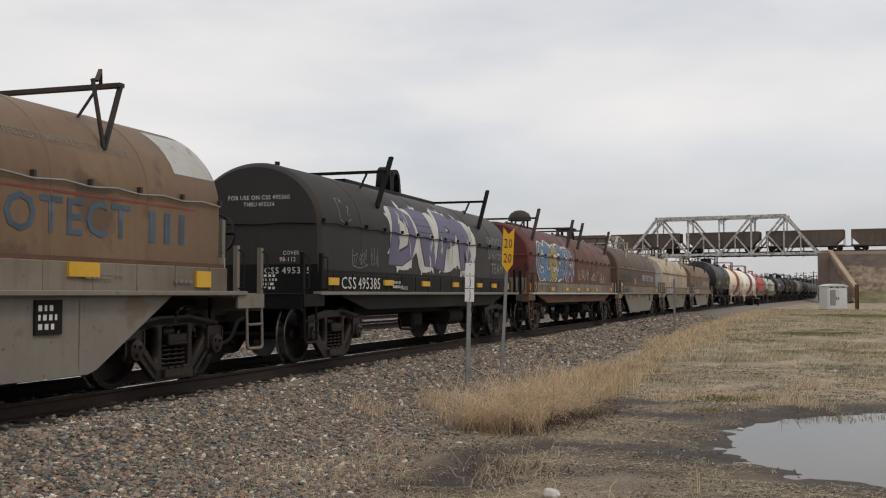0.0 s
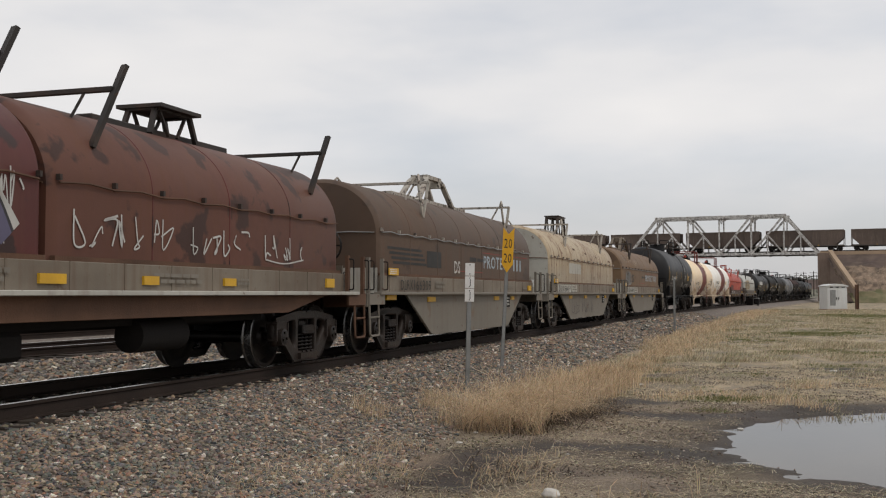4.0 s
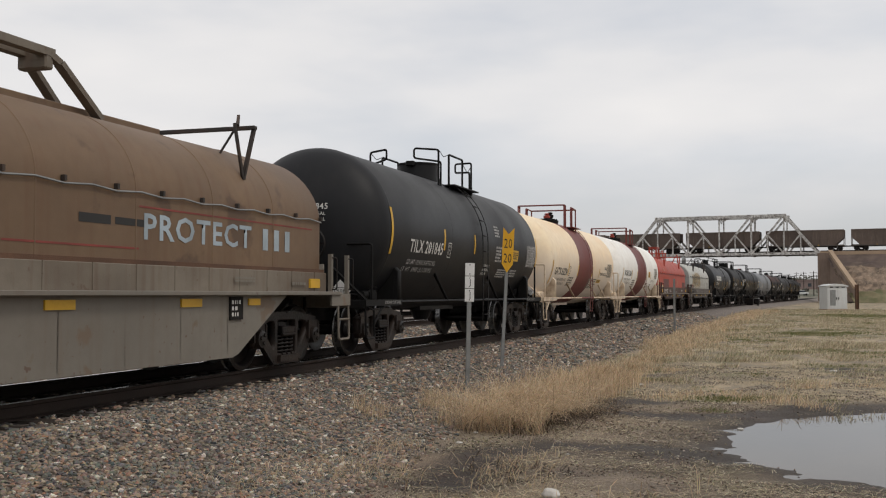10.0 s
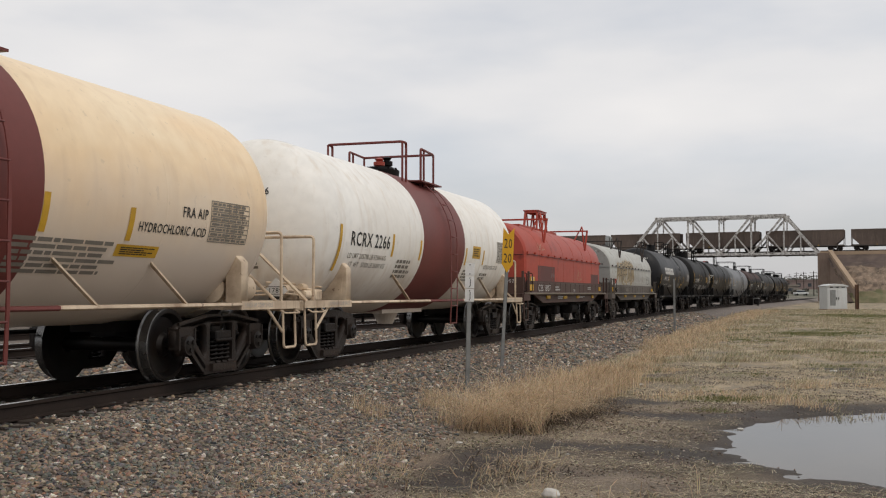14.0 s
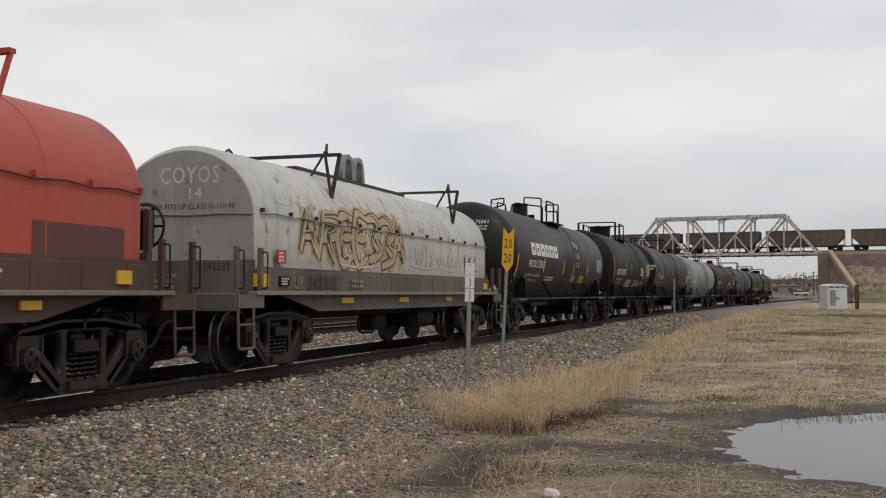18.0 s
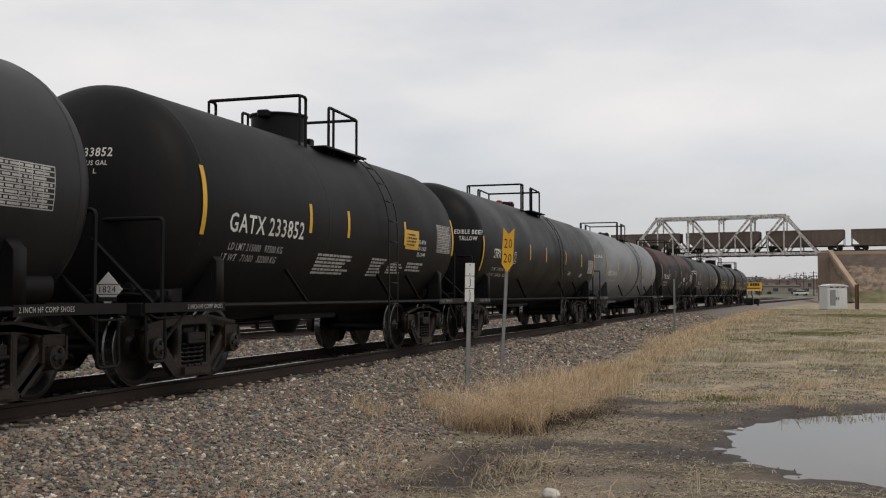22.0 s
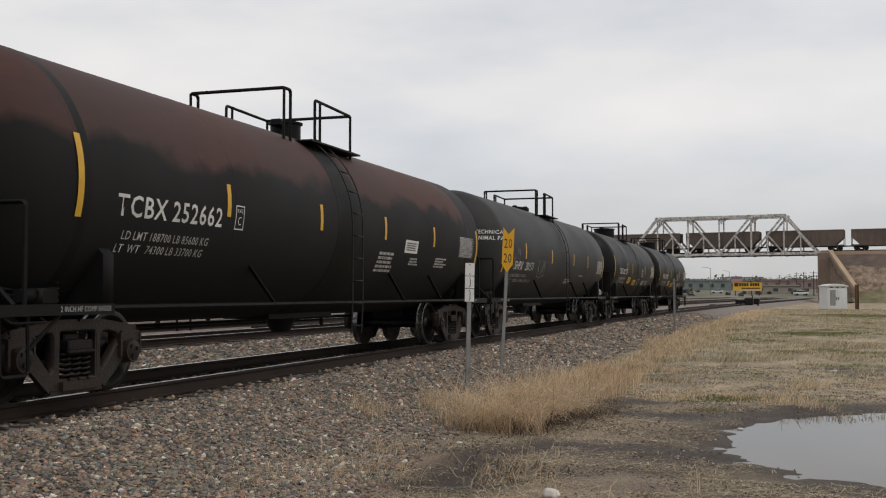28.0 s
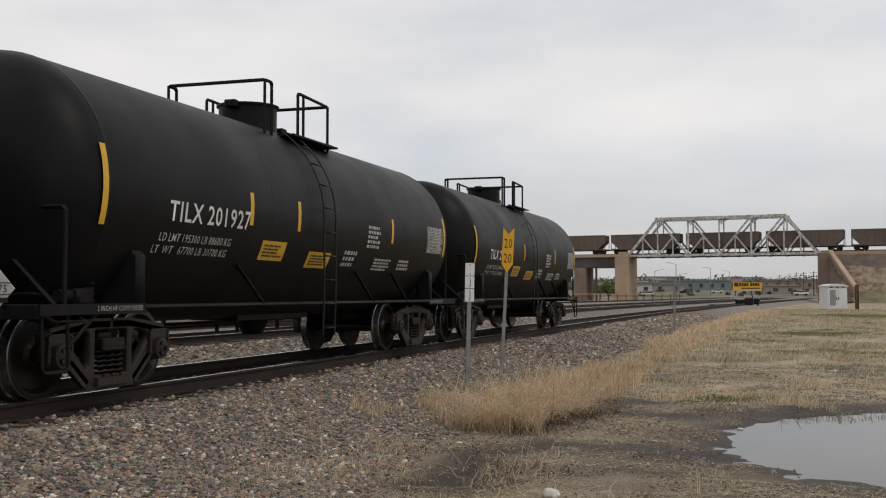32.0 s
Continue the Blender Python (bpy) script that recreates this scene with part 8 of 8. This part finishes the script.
            member("sub_strut", (mid, zm), (px[b], zb), 0.26)
        for i in range(7):
            bm = boxes((px[i] - 0.55, px[i] + 0.55, y - 0.28, y + 0.28, zb - 0.35, zb + 0.5), bevel=0.05)
            part("gusset", bm, M_TRUSS, t)
        for i in range(1, 6):
            bm = boxes((px[i] - 0.5, px[i] + 0.5, y - 0.28, y + 0.28, zt - 0.5, zt + 0.28), bevel=0.05)
            part("gusset", bm, M_TRUSS, t)
    for i in range(1, 6):
        bm = bmesh.new()
        bar(bm, (px[i], -2.7, zt), (px[i], 2.7, zt), 0.3)
        bar(bm, (px[i], -2.7, zt - 0.1), (px[i], 0, zt - 1.2), 0.16)
        bar(bm, (px[i], 2.7, zt - 0.1), (px[i], 0, zt - 1.2), 0.16)
        part("sway_frame", bm, M_TRUSS, t)
    for i in range(1, 5):
        for s in (-1, 1):
            bm = bmesh.new()
            bar(bm, (px[i], -2.7 * s, zt + 0.1), (px[i + 1], 2.7 * s, zt + 0.1), 0.16)
            part("top_lateral", bm, M_TRUSS, t)
    for y in (-1.0, 1.0):
        part("stringer", boxes((px[0] - 0.5, px[6] + 0.5, y - 0.15, y + 0.15, 8.75, 9.45)), M_GIRDER, t)
    for k in range(13):
        x = px[0] + 3.2 * k
        part("floor_beam", boxes((x - 0.15, x + 0.15, -2.7, 2.7, 8.7, 9.3)), M_GIRDER, t)
    part("deck", boxes((px[0] - 0.5, px[6] + 0.5, -1.9, 1.9, 9.45, 9.56)), M_TIE, t)
    for y in (-0.75, 0.75):
        part("rail", boxes((-60, 150, y - 0.04, y + 0.04, 9.56, 9.72)), M_RAILSIDE, t)
    # approach spans to the west on concrete piers
    part("approach_deck", boxes((-75, 3.4, -3.3, 3.3, 8.95, 9.56)), M_CONC, t)
    for y in (-2.2, 0.0, 2.2):
        part("approach_girder", boxes((-75, 2.4, y - 0.4, y + 0.4, 6.7, 8.95)), M_GIRDER, t)
    part("pier", boxes((2.1, 4.9, -4.0, 4.0, -0.4, 9.3), (2.9, 4.6, -3.9, 3.9, 9.3, 10.0), (1.8, 5.1, -4.2, 4.2, -0.4, 1.0), bevel=0.06), M_CONC, t, "tan weathered concrete pier")
    for x, w in ((-6.0, 1.3), (-19.0, 1.3), (-33.0, 1.3), (-48.0, 1.3)):
        for y in (-2.2, 2.2):
            part("column", boxes((x - w, x + w, y - 0.8, y + 0.8, -0.4, 6.7), bevel=0.05), M_CONC2, t)
    part("steel_column", boxes((-2.7, -2.3, -2.4, -2.0, -0.4, 6.7)), M_GIRDER, t)
    # the east abutment with its stepped wing wall
    part("abutment", boxes((43.2, 46.0, -4.5, 4.5, -0.4, 9.1)), M_CONC2, t, "brown stained concrete abutment")
    part("approach_curb", boxes((43.6, 150, -3.4, -2.9, 8.7, 9.45), (43.6, 150, 2.9, 3.4, 8.7, 9.45)), M_CONC, t)
    wall = [(-4.4, -0.4), (-4.4, 9.3), (-20.5, 2.2), (-21.5, 2.0), (-21.5, -0.4)]
    bm = flat(wall, (), 0.6)
    moved(bm, Matrix(((0, 0, 1, 0), (1, 0, 0, 0), (0, 1, 0, 0), (0, 0, 0, 1))))
    moved(bm, Matrix.Translation((44.2, 0, 0)) @ Matrix.Rotation(radians(19), 4, "Z"))
    part("wing_wall", bm, M_CONC2, t)
    bm = bmesh.new()
    bar(bm, (0, -3.9, 9.45), (0, -21.2, 2.15), 0.8, 0.55)
    moved(bm, Matrix.Translation((44.2, 0, 0)) @ Matrix.Rotation(radians(19), 4, "Z"))
    part("wall_coping", bm, M_CONC, t, "pale sloping concrete coping")


truss_bridge()


def embankment():
    """The earth bank that carries the line east of the bridge: a dark crest, washed-out pale ledges, weeds at its foot."""
    vs, fs, mats = [], [], []
    nx, ny = 150, 64
    for j in range(ny):
        for i in range(nx):
            x = 44.6 + 0.55 * i * (1 + i / 90)
            k = j / (ny - 1)
            y = -3.2 - 19.5 * k
            z = 8.9 - 9.6 * k ** 0.92
            rill = noise.noise((x * 0.35 + k * 2.0, k * 13.0, 5.0)) + 0.5 * noise.noise((x * 0.9 + k * 4, k * 27.0, 8.0))
            z += (0.30 * fbm(x, y, 0.35, 3.0) + 0.8 * rill * (1 - abs(2 * k - 1) ** 3)) * min(1, 4 * k)
            x += 0.33 * (-3.2 - y) * (1 if i == 0 else 0.9)
            vs.append((x, y, z))
    for j in range(ny - 1):
        for i in range(nx - 1):
            a = j * nx + i
            fs.append((a, a + nx, a + nx + 1, a + 1))
            k = j / ny + 0.07 * noise.noise((i * 0.13, j * 0.2, 1.0)) - 0.0012 * i
            mats.append(1 if k < 0.24 else (0 if k < 0.70 else 2))
    n = len(vs)
    vs += [(46.0, -3.2, 8.9), (235.0, -3.2, 8.9), (235.0, 3.2, 8.9), (46.0, 3.2, 8.9), (46, 26, -0.6), (235, 26, -0.6)]
    fs += [(n, n + 1, n + 2, n + 3), (n + 3, n + 2, n + 5, n + 4)]
    mats += [1, 1]
    me = bpy.data.meshes.new("embankment")
    me.from_pydata(vs, [], fs)
    for m in (M_DIRT, M_CREST, M_FOOT):
        me.materials.append(m)
    me.polygons.foreach_set("material_index", mats)
    me.shade_smooth()
    ob = new("embankment", me)
    ob.matrix_basis = BR
    tagged(ob, "bare brown earth embankment with rills carrying the upper railway line", "embankment", kind="structure")


embankment()


def hopper_car(x):
    t = thing("hopper_car", "brown ribbed open-top coal hopper car standing on the bridge line", "hopper car", "hopper cars on the bridge line", BR @ pose(x, 0, 9.72, 0, 0, -90))
    L, zb, zt = 7.45, 0.95, 4.05
    for s in (-1, 1):
        bm = flat([(-L, zt), (L, zt), (L, 2.55), (L - 1.7, zb), (-L + 1.7, zb), (-L, 2.55)], (), 0.05)
        moved(bm, Matrix(((0, 0, 1, s * 1.5), (1, 0, 0, 0), (0, 1, 0, 0), (0, 0, 0, 1))))
        part("side_sheet", bm, M_HOPPER, t)
        part("top_chord", boxes((s * 1.5 - 0.09, s * 1.5 + 0.09, -L, L, zt - 0.12, zt + 0.06)), M_HOPPER, t)
        part("side_sill", boxes((s * 1.5 - 0.08, s * 1.5 + 0.08, -L, L, zb - 0.1, zb + 0.15)), M_GIRDER, t)
        for k in range(11):
            y = -L + 0.05 + (2 * L - 0.1) * k / 10
            part("rib", boxes((s * 1.53, s * 1.64, y - 0.06, y + 0.06, zb if 0 < k < 10 else 0.9, zt - 0.05)), M_HOPPER, t)
        e = s * L
        bm = bmesh.new()
        bm.faces.new([bm.verts.new(p) for p in ((-1.48, e, zt), (1.48, e, zt), (1.48, e, 2.55), (-1.48, e, 2.55))])
        bm.faces.new([bm.verts.new(p) for p in ((-1.48, e, 2.55), (1.48, e, 2.55), (1.48, e - s * 1.7, zb), (-1.48, e - s * 1.7, zb))])
        bmesh.ops.solidify(bm, geom=bm.faces[:], thickness=0.04)
        part("end_slope", bm, M_HOPPER, t)
        part("coupler", boxes((-0.12, 0.12, e - 0.1 * s, e + s * 0.62, 0.7, 0.95)), M_STEEL, t)
        part("end_sill", boxes((-1.5, 1.5, e - s * 0.3, e, 0.72, 1.0)), M_GIRDER, t)
        for yy in (-0.89, 0.89):
            part("reflector", boxes((s * 1.66, s * 1.67, yy * 3 - 0.12, yy * 3 + 0.12, 1.0, 1.1)), M_YELLOW, t)
        b = part("truck", BOLSTER, None, t, m=pose(0, s * (L - 1.75), 0))
        for q in (-1, 1):
            part("side_frame", SIDE_FRAME, None, b, m=pose(q * 1.0, 0, 0, 0, 0, 0 if q > 0 else 180))
            part("wheelset", WHEELSET, None, b, m=pose(0, q * 0.889, WHEEL_R))
    part("centre_sill", boxes((-0.3, 0.3, -L, L, 0.7, 1.0)), M_GIRDER, t)
    bm = boxes((-1.45, 1.45, -L + 1.2, L - 1.2, 3.0, 3.7))
    part("coal_load", bm, M_UNDER, t)


for k in range(-4, 7):
    hopper_car(8.1 + 16.2 * k)


# ---- the town beyond ----
# distance haze is put into the tan and brick wall colours
M_FARWALL = [paint("far_pale_wall", (0.45, 0.44, 0.42), 0.8, scale=0.1, vary=0.1, bump=0), paint("far_green_grey_roof", (0.17, 0.20, 0.19), 0.8, scale=0.1, vary=0.1, bump=0), paint("hazed_tan_wall", (0.29, 0.255, 0.22), 0.8, scale=0.1, vary=0.1, bump=0), paint("hazed_brick_wall", (0.24, 0.18, 0.165), 0.8, scale=0.1, vary=0.1, bump=0)]
M_PANE = paint("far_window_glass", (0.05, 0.06, 0.07), 0.2, scale=1, vary=0.2, bump=0)


def seen_at(x, y, dist):
    """The ground point in the direction of a bearing (x to the right of the view's middle) at a distance."""
    r = Vector((math.cos(YAW), math.sin(YAW), 0))
    f = Vector((-math.sin(YAW), math.cos(YAW), 0))
    return f * dist + r * (x * dist)


def building(bearing, dist, w, d, h, wall, roof, label, lift=0.0):
    p = seen_at(bearing, 0, dist)
    t = thing("building", label, "building", "buildings of the town", pose(p.x, p.y, ground_z(p.x, p.y) + lift - 0.3, 0, 0, 12))
    part("wall", boxes((-w / 2, w / 2, 0, d, 0, h)), wall, t)
    part("roof", boxes((-w / 2 - 0.4, w / 2 + 0.4, -0.4, d + 0.4, h, h + 0.5)), roof, t)
    k = max(2, int(w / 5))
    for i in range(k):
        x = -w / 2 + w * (i + 0.5) / k
        wd = part("window", boxes((x - 0.9, x + 0.9, -0.06, 0.06, h * 0.35, h * 0.72)), M_PANE, t)
        part("sill", boxes((x - 1.0, x + 1.0, -0.15, 0.0, h * 0.35 - 0.15, h * 0.35)), roof, wd)


building(0.252, 520, 42, 20, 5.0, M_FARWALL[1], M_FARWALL[1], "long low green-grey metal warehouse")
building(0.205, 600, 22, 15, 5.5, M_FARWALL[0], M_FARWALL[2], "pale low flat-roofed town building")
building(0.188, 430, 10, 8, 3.8, M_FARWALL[0], M_FARWALL[3], "small pale house with a red roof")
building(0.225, 640, 26, 14, 5.0, M_FARWALL[0], M_FARWALL[0], "white flat-roofed building in town")
building(0.318, 380, 16, 10, 3.0, M_FARWALL[2], M_FARWALL[2], "low tan shed beside the line", 0.3)
building(0.335, 560, 34, 14, 5.0, M_FARWALL[3], M_FARWALL[3], "long low brick-red town building")
building(0.345, 700, 30, 14, 6.0, M_FARWALL[2], M_FARWALL[1], "tan two-storey building far off")
building(0.30, 720, 24, 14, 6.0, M_FARWALL[0], M_FARWALL[0], "pale block of a building far off")

for b, d, w, h, wall, roof, label in ((0.196, 690, 24, 8.0, 0, 3, "pale town block with a dull red roof"), (0.212, 820, 30, 9.0, 3, 0, "dull red town block with a pale roof"), (0.238, 900, 34, 7.0, 0, 0, "white low store building far off"), (0.262, 860, 26, 6.5, 2, 0, "tan store building with a white roof"), (0.287, 940, 36, 8.5, 0, 1, "long pale store building far off"), (0.312, 880, 28, 6.5, 2, 2, "dull tan building far off")):
    building(b, d, w, 14, h, M_FARWALL[wall], M_FARWALL[roof], label)

p = seen_at(0.291, 0, 350)
board = thing("billboard", "yellow roadside billboard with black bars of lettering", "billboard", m=pose(p.x, p.y, ground_z(p.x, p.y), 0, 0, 17))
for x in (-4, -1.4, 1.4, 4):
    part("leg", boxes((x - 0.15, x + 0.15, 0, 0.3, 0, 3.0)), M_RUST, board)
part("panel", boxes((-4.8, 4.8, -0.1, 0.15, 1.6, 4.4)), M_SIGN_YELLOW, board)
part("mark", boxes((-4.4, -3.0, -0.14, -0.1, 3.1, 4.3)), M_INK, board)
for k in range(8):
    x = -2.45 + 0.82 * k + (0.35 if k > 3 else 0.0)
    part("lettering_bar", boxes((x - 0.33, x + 0.33, -0.14, -0.1, 3.2, 4.2)), M_INK, board)
part("lettering_bar", boxes((-2.0, 4.2, -0.14, -0.1, 2.25, 2.7)), M_RUST, board)
part("walkway", boxes((-4.8, 4.8, -0.5, -0.1, 1.6, 1.75)), M_FARWALL[0], board)

p = seen_at(0.281, 0, 480)
tower = thing("sign_tower", "tall red and blue roadside sign on a pole", "sign", m=pose(p.x, p.y, ground_z(p.x, p.y), 0, 0, 17))
part("pole", boxes((-0.3, 0.3, 0, 0.6, 0, 5)), M_GIRDER, tower)
# both panels carry the haze in their dulled colours
part("panel", boxes((-2.4, 2.4, -0.2, 0.6, 4.2, 5.6)), paint("hazed_red_sign_panel", (0.45, 0.20, 0.19), 0.5, bump=0), tower)
part("panel", boxes((-2.4, 2.4, -0.2, 0.6, 5.6, 6.7)), paint("hazed_blue_sign_panel", (0.13, 0.14, 0.20), 0.5, bump=0), tower)


def street_lamp(bearing, dist, h, side):
    p = seen_at(bearing, 0, dist)
    t = thing("street_lamp", "tall grey street lamp with a single bracket arm", "street lamp", "street lamps under the bridge", pose(p.x, p.y, ground_z(p.x, p.y) - 0.2, 0, 0, 17))
    bm = bmesh.new()
    pipe(bm, [(0, 0, 0), (0, 0, h)], 0.11)
    part("pole", bm, M_GALV, t)
    bm = bmesh.new()
    pipe(bm, bent([(0, 0, h - 0.3), (side * 0.6, 0, h + 0.15), (side * 2.6, 0, h + 0.4)], 0.4), 0.06)
    part("arm", bm, M_GALV, t)
    part("lamp_head", boxes((side * 2.4 - 0.35, side * 2.4 + 0.35, -0.15, 0.15, h + 0.3, h + 0.45)), M_GALV, t)


street_lamp(0.2230, 300, 10.0, -1)
street_lamp(0.2027, 340, 8.5, 1)
street_lamp(0.2560, 360, 9.5, -1)
street_lamp(0.2740, 430, 8.8, -1)
street_lamp(0.2260, 380, 7.5, 1)


def utility_pole(bearing, dist, h):
    p = seen_at(bearing, 0, dist)
    t = thing("utility_pole", "dark wooden utility pole with crossarms", "utility pole", "utility poles", pose(p.x, p.y, ground_z(p.x, p.y) - 0.2, 0, 0, 30))
    bm = bmesh.new()
    pipe(bm, [(0, 0, 0), (0, 0, h)], 0.16)
    part("pole", bm, M_TIE, t)
    for z in (h - 0.6, h - 1.6):
        part("crossarm", boxes((-1.4, 1.4, -0.08, 0.08, z, z + 0.15)), M_TIE, t)


for b, d, h in ((0.3545, 330, 8.0), (0.345, 420, 8.5), (0.338, 520, 9), (0.331, 600, 9), (0.322, 560, 8), (0.3575, 390, 7)):
    utility_pole(b, d, h)


def guard_fence():
    t = thing("guard_fence", "low rust-red and pale guard rail before the bridge pier", "fence", m=pose(-78, 214, 0.2, 0, 0, 4))
    for k in range(34):
        part("post", boxes((k * 1.8 - 0.08, k * 1.8 + 0.08, 0, 0.15, -0.6, 1.0)), M_RUST, t)
    for z in (0.35, 0.75):
        part("rail", boxes((-0.3, 60, -0.05, 0.0, z, z + 0.16)), M_RUST if z < 0.5 else M_CONC, t)


guard_fence()


def leafy(name, spots, colors, label, category, seed, leaf=0.22, kind=""):
    """A crown of many small leaf clumps round a set of centres (x, y, z, radius, count)."""
    r = random.Random(seed)
    vv, ff = [], []
    for x, y, z, rad, count in spots:
        for _ in range(count):
            d = Vector((r.gauss(0, 1), r.gauss(0, 1), r.gauss(0, 0.8)))
            d = d.normalized() * rad * r.random() ** 0.45
            c = Vector((x, y, z)) + d
            u = Vector((r.gauss(0, 1), r.gauss(0, 1), r.gauss(0, 1))).normalized() * leaf * r.uniform(0.6, 1.4)
            w = u.cross(Vector((r.gauss(0, 1), r.gauss(0, 1), r.gauss(0, 1)))).normalized() * leaf * r.uniform(0.5, 1.0)
            n = len(vv)
            vv += [tuple(c - u), tuple(c + w), tuple(c + u), tuple(c - w)]
            ff.append((n, n + 1, n + 2, n + 3))
    me = bpy.data.meshes.new(name)
    me.from_pydata(vv, [], ff)
    me.materials.append(island_material(name + "_leaves", colors, 0.8))
    return new(name, me)


def bush_tree(bearing, dist, h, seed):
    p = seen_at(bearing, 0, dist)
    z0 = ground_z(p.x, p.y)
    t = thing("tree", "small tree in fresh pale green spring leaf", "tree", "trees by the bridge", pose(p.x, p.y, z0))
    bm = bmesh.new()
    r = random.Random(seed)
    pipe(bm, [(0, 0, -0.3), (0.1, 0, h * 0.35), (0.0, 0.1, h * 0.6)], 0.18)
    for k in range(6):
        a = k * 1.05
        pipe(bm, [(0.05, 0, h * 0.25 + 0.1 * k), (math.cos(a) * h * 0.25, math.sin(a) * h * 0.25, h * 0.55), (math.cos(a) * h * 0.36, math.sin(a) * h * 0.36, h * 0.78)], 0.06)
    part("trunk", bm, M_TIE, t)
    spots = [(r.gauss(0, h * 0.24), r.gauss(0, h * 0.24), h * r.uniform(0.35, 0.95), h * r.uniform(0.12, 0.2), 130) for _ in range(16)]
    c = leafy("crown", spots, [(0.15, 0.19, 0.06), (0.22, 0.25, 0.09), (0.10, 0.14, 0.045), (0.27, 0.28, 0.13)], "", "", seed)
    c.parent = t


bush_tree(0.158, 262, 4.6, 1)
bush_tree(0.150, 270, 4.0, 2)
bush_tree(0.166, 275, 3.6, 3)

def far_woods():
    r = random.Random(77)
    spots = []
    for k in range(1500):
        b = r.uniform(-0.25, 0.50)
        d = r.uniform(560, 1250)
        p = seen_at(b, 0, d)
        rad = r.uniform(2.6, 4.6)
        spots.append((p.x, p.y, ground_z(p.x, p.y) + rad * r.uniform(0.5, 1.15), rad, 44))
    for k in range(34):
        b = r.uniform(0.13, 0.42)
        d = r.uniform(300, 540)
        p = seen_at(b, 0, d)
        rad = r.uniform(0.5, 1.3)
        spots.append((p.x, p.y, ground_z(p.x, p.y) + rad * 0.6, rad, 26))
    # greyed, lightened leaves: the haze over the trees is in their colour
    woods = leafy("far_trees", spots, [(0.10, 0.11, 0.09), (0.14, 0.14, 0.115), (0.115, 0.105, 0.095), (0.17, 0.165, 0.13)], "", "", 5, 0.8)
    tagged(woods, "hazy line of dark bare and budding trees in the distance", "trees", kind="stuff")


far_woods()


def parked_car(bearing, dist, turn, material, label):
    p = seen_at(bearing, 0, dist)
    t = thing("parked_car", label, "car", "cars parked in the town", pose(p.x, p.y, ground_z(p.x, p.y), 0, 0, turn))
    part("body", boxes((-2.2, 2.2, -0.9, 0.9, 0.35, 1.0), bevel=0.15), material, t)
    part("cabin", boxes((-1.2, 1.3, -0.8, 0.8, 0.95, 1.6), bevel=0.2), M_PANE, t)
    part("roof", boxes((-0.9, 1.0, -0.7, 0.7, 1.56, 1.66), bevel=0.03), material, t)
    for x in (-1.4, 1.4):
        for y in (-0.85, 0.85):
            bm = bmesh.new()
            lathe(bm, [(y - 0.1, 0.33), (y + 0.1, 0.33)], "y", 14)
            w = part("wheel", bm, M_UNDER, t)
            w.location = (x, 0, 0.33)


for b, d, turn, m, label in ((0.170, 330, 20, M_CABINET, "small white car parked before the houses"), (0.181, 345, 5, M_FARWALL[3], "dark red car parked by the road"), (0.196, 350, 15, M_CABINET, "white van-like car parked by the road"), (0.232, 400, 10, M_UNDER, "dark car parked near the warehouse"), (0.262, 410, 12, M_CABINET, "white car parked near the warehouse"), (0.342, 330, 20, M_CABINET, "white car standing by the tracks")):
    parked_car(b, d, turn, m, label)
building(0.165, 480, 16, 10, 4.2, M_FARWALL[0], M_FARWALL[2], "white house with a brown roof")
building(0.178, 560, 20, 10, 4.6, M_FARWALL[2], M_FARWALL[0], "low tan shop building with pale roof")
building(0.215, 470, 14, 9, 3.4, M_FARWALL[2], M_FARWALL[1], "low tan workshop with grey roof")


def on_line(y0, y1):
    """The pose of a car whose two truck centres stand at y0 and y1 on the line."""
    a, b = along(0.0, y0), along(0.0, y1)
    mid = (a + b) / 2
    return pose(mid.x, mid.y, 0, 0, 0, math.degrees(math.atan2(-(b.x - a.x), b.y - a.y)))


def motions():
    """The train rolls past; its wheels turn."""
    for car, front, rear in CARS:
        walk(car, [(t, on_line(front + run(t), rear + run(t))) for t in range(0, 33)])
    step = 2 / FPS
    turns = [(i * step, -(run(i * step) - run(0.0)) / WHEEL_R) for i in range(481)]
    for w in WHEELSETS:
        home = w.matrix_basis.translation.copy()
        walk(w, [(t, Matrix.Translation(home) @ Matrix.Rotation(a, 4, "X")) for t, a in turns])


motions()
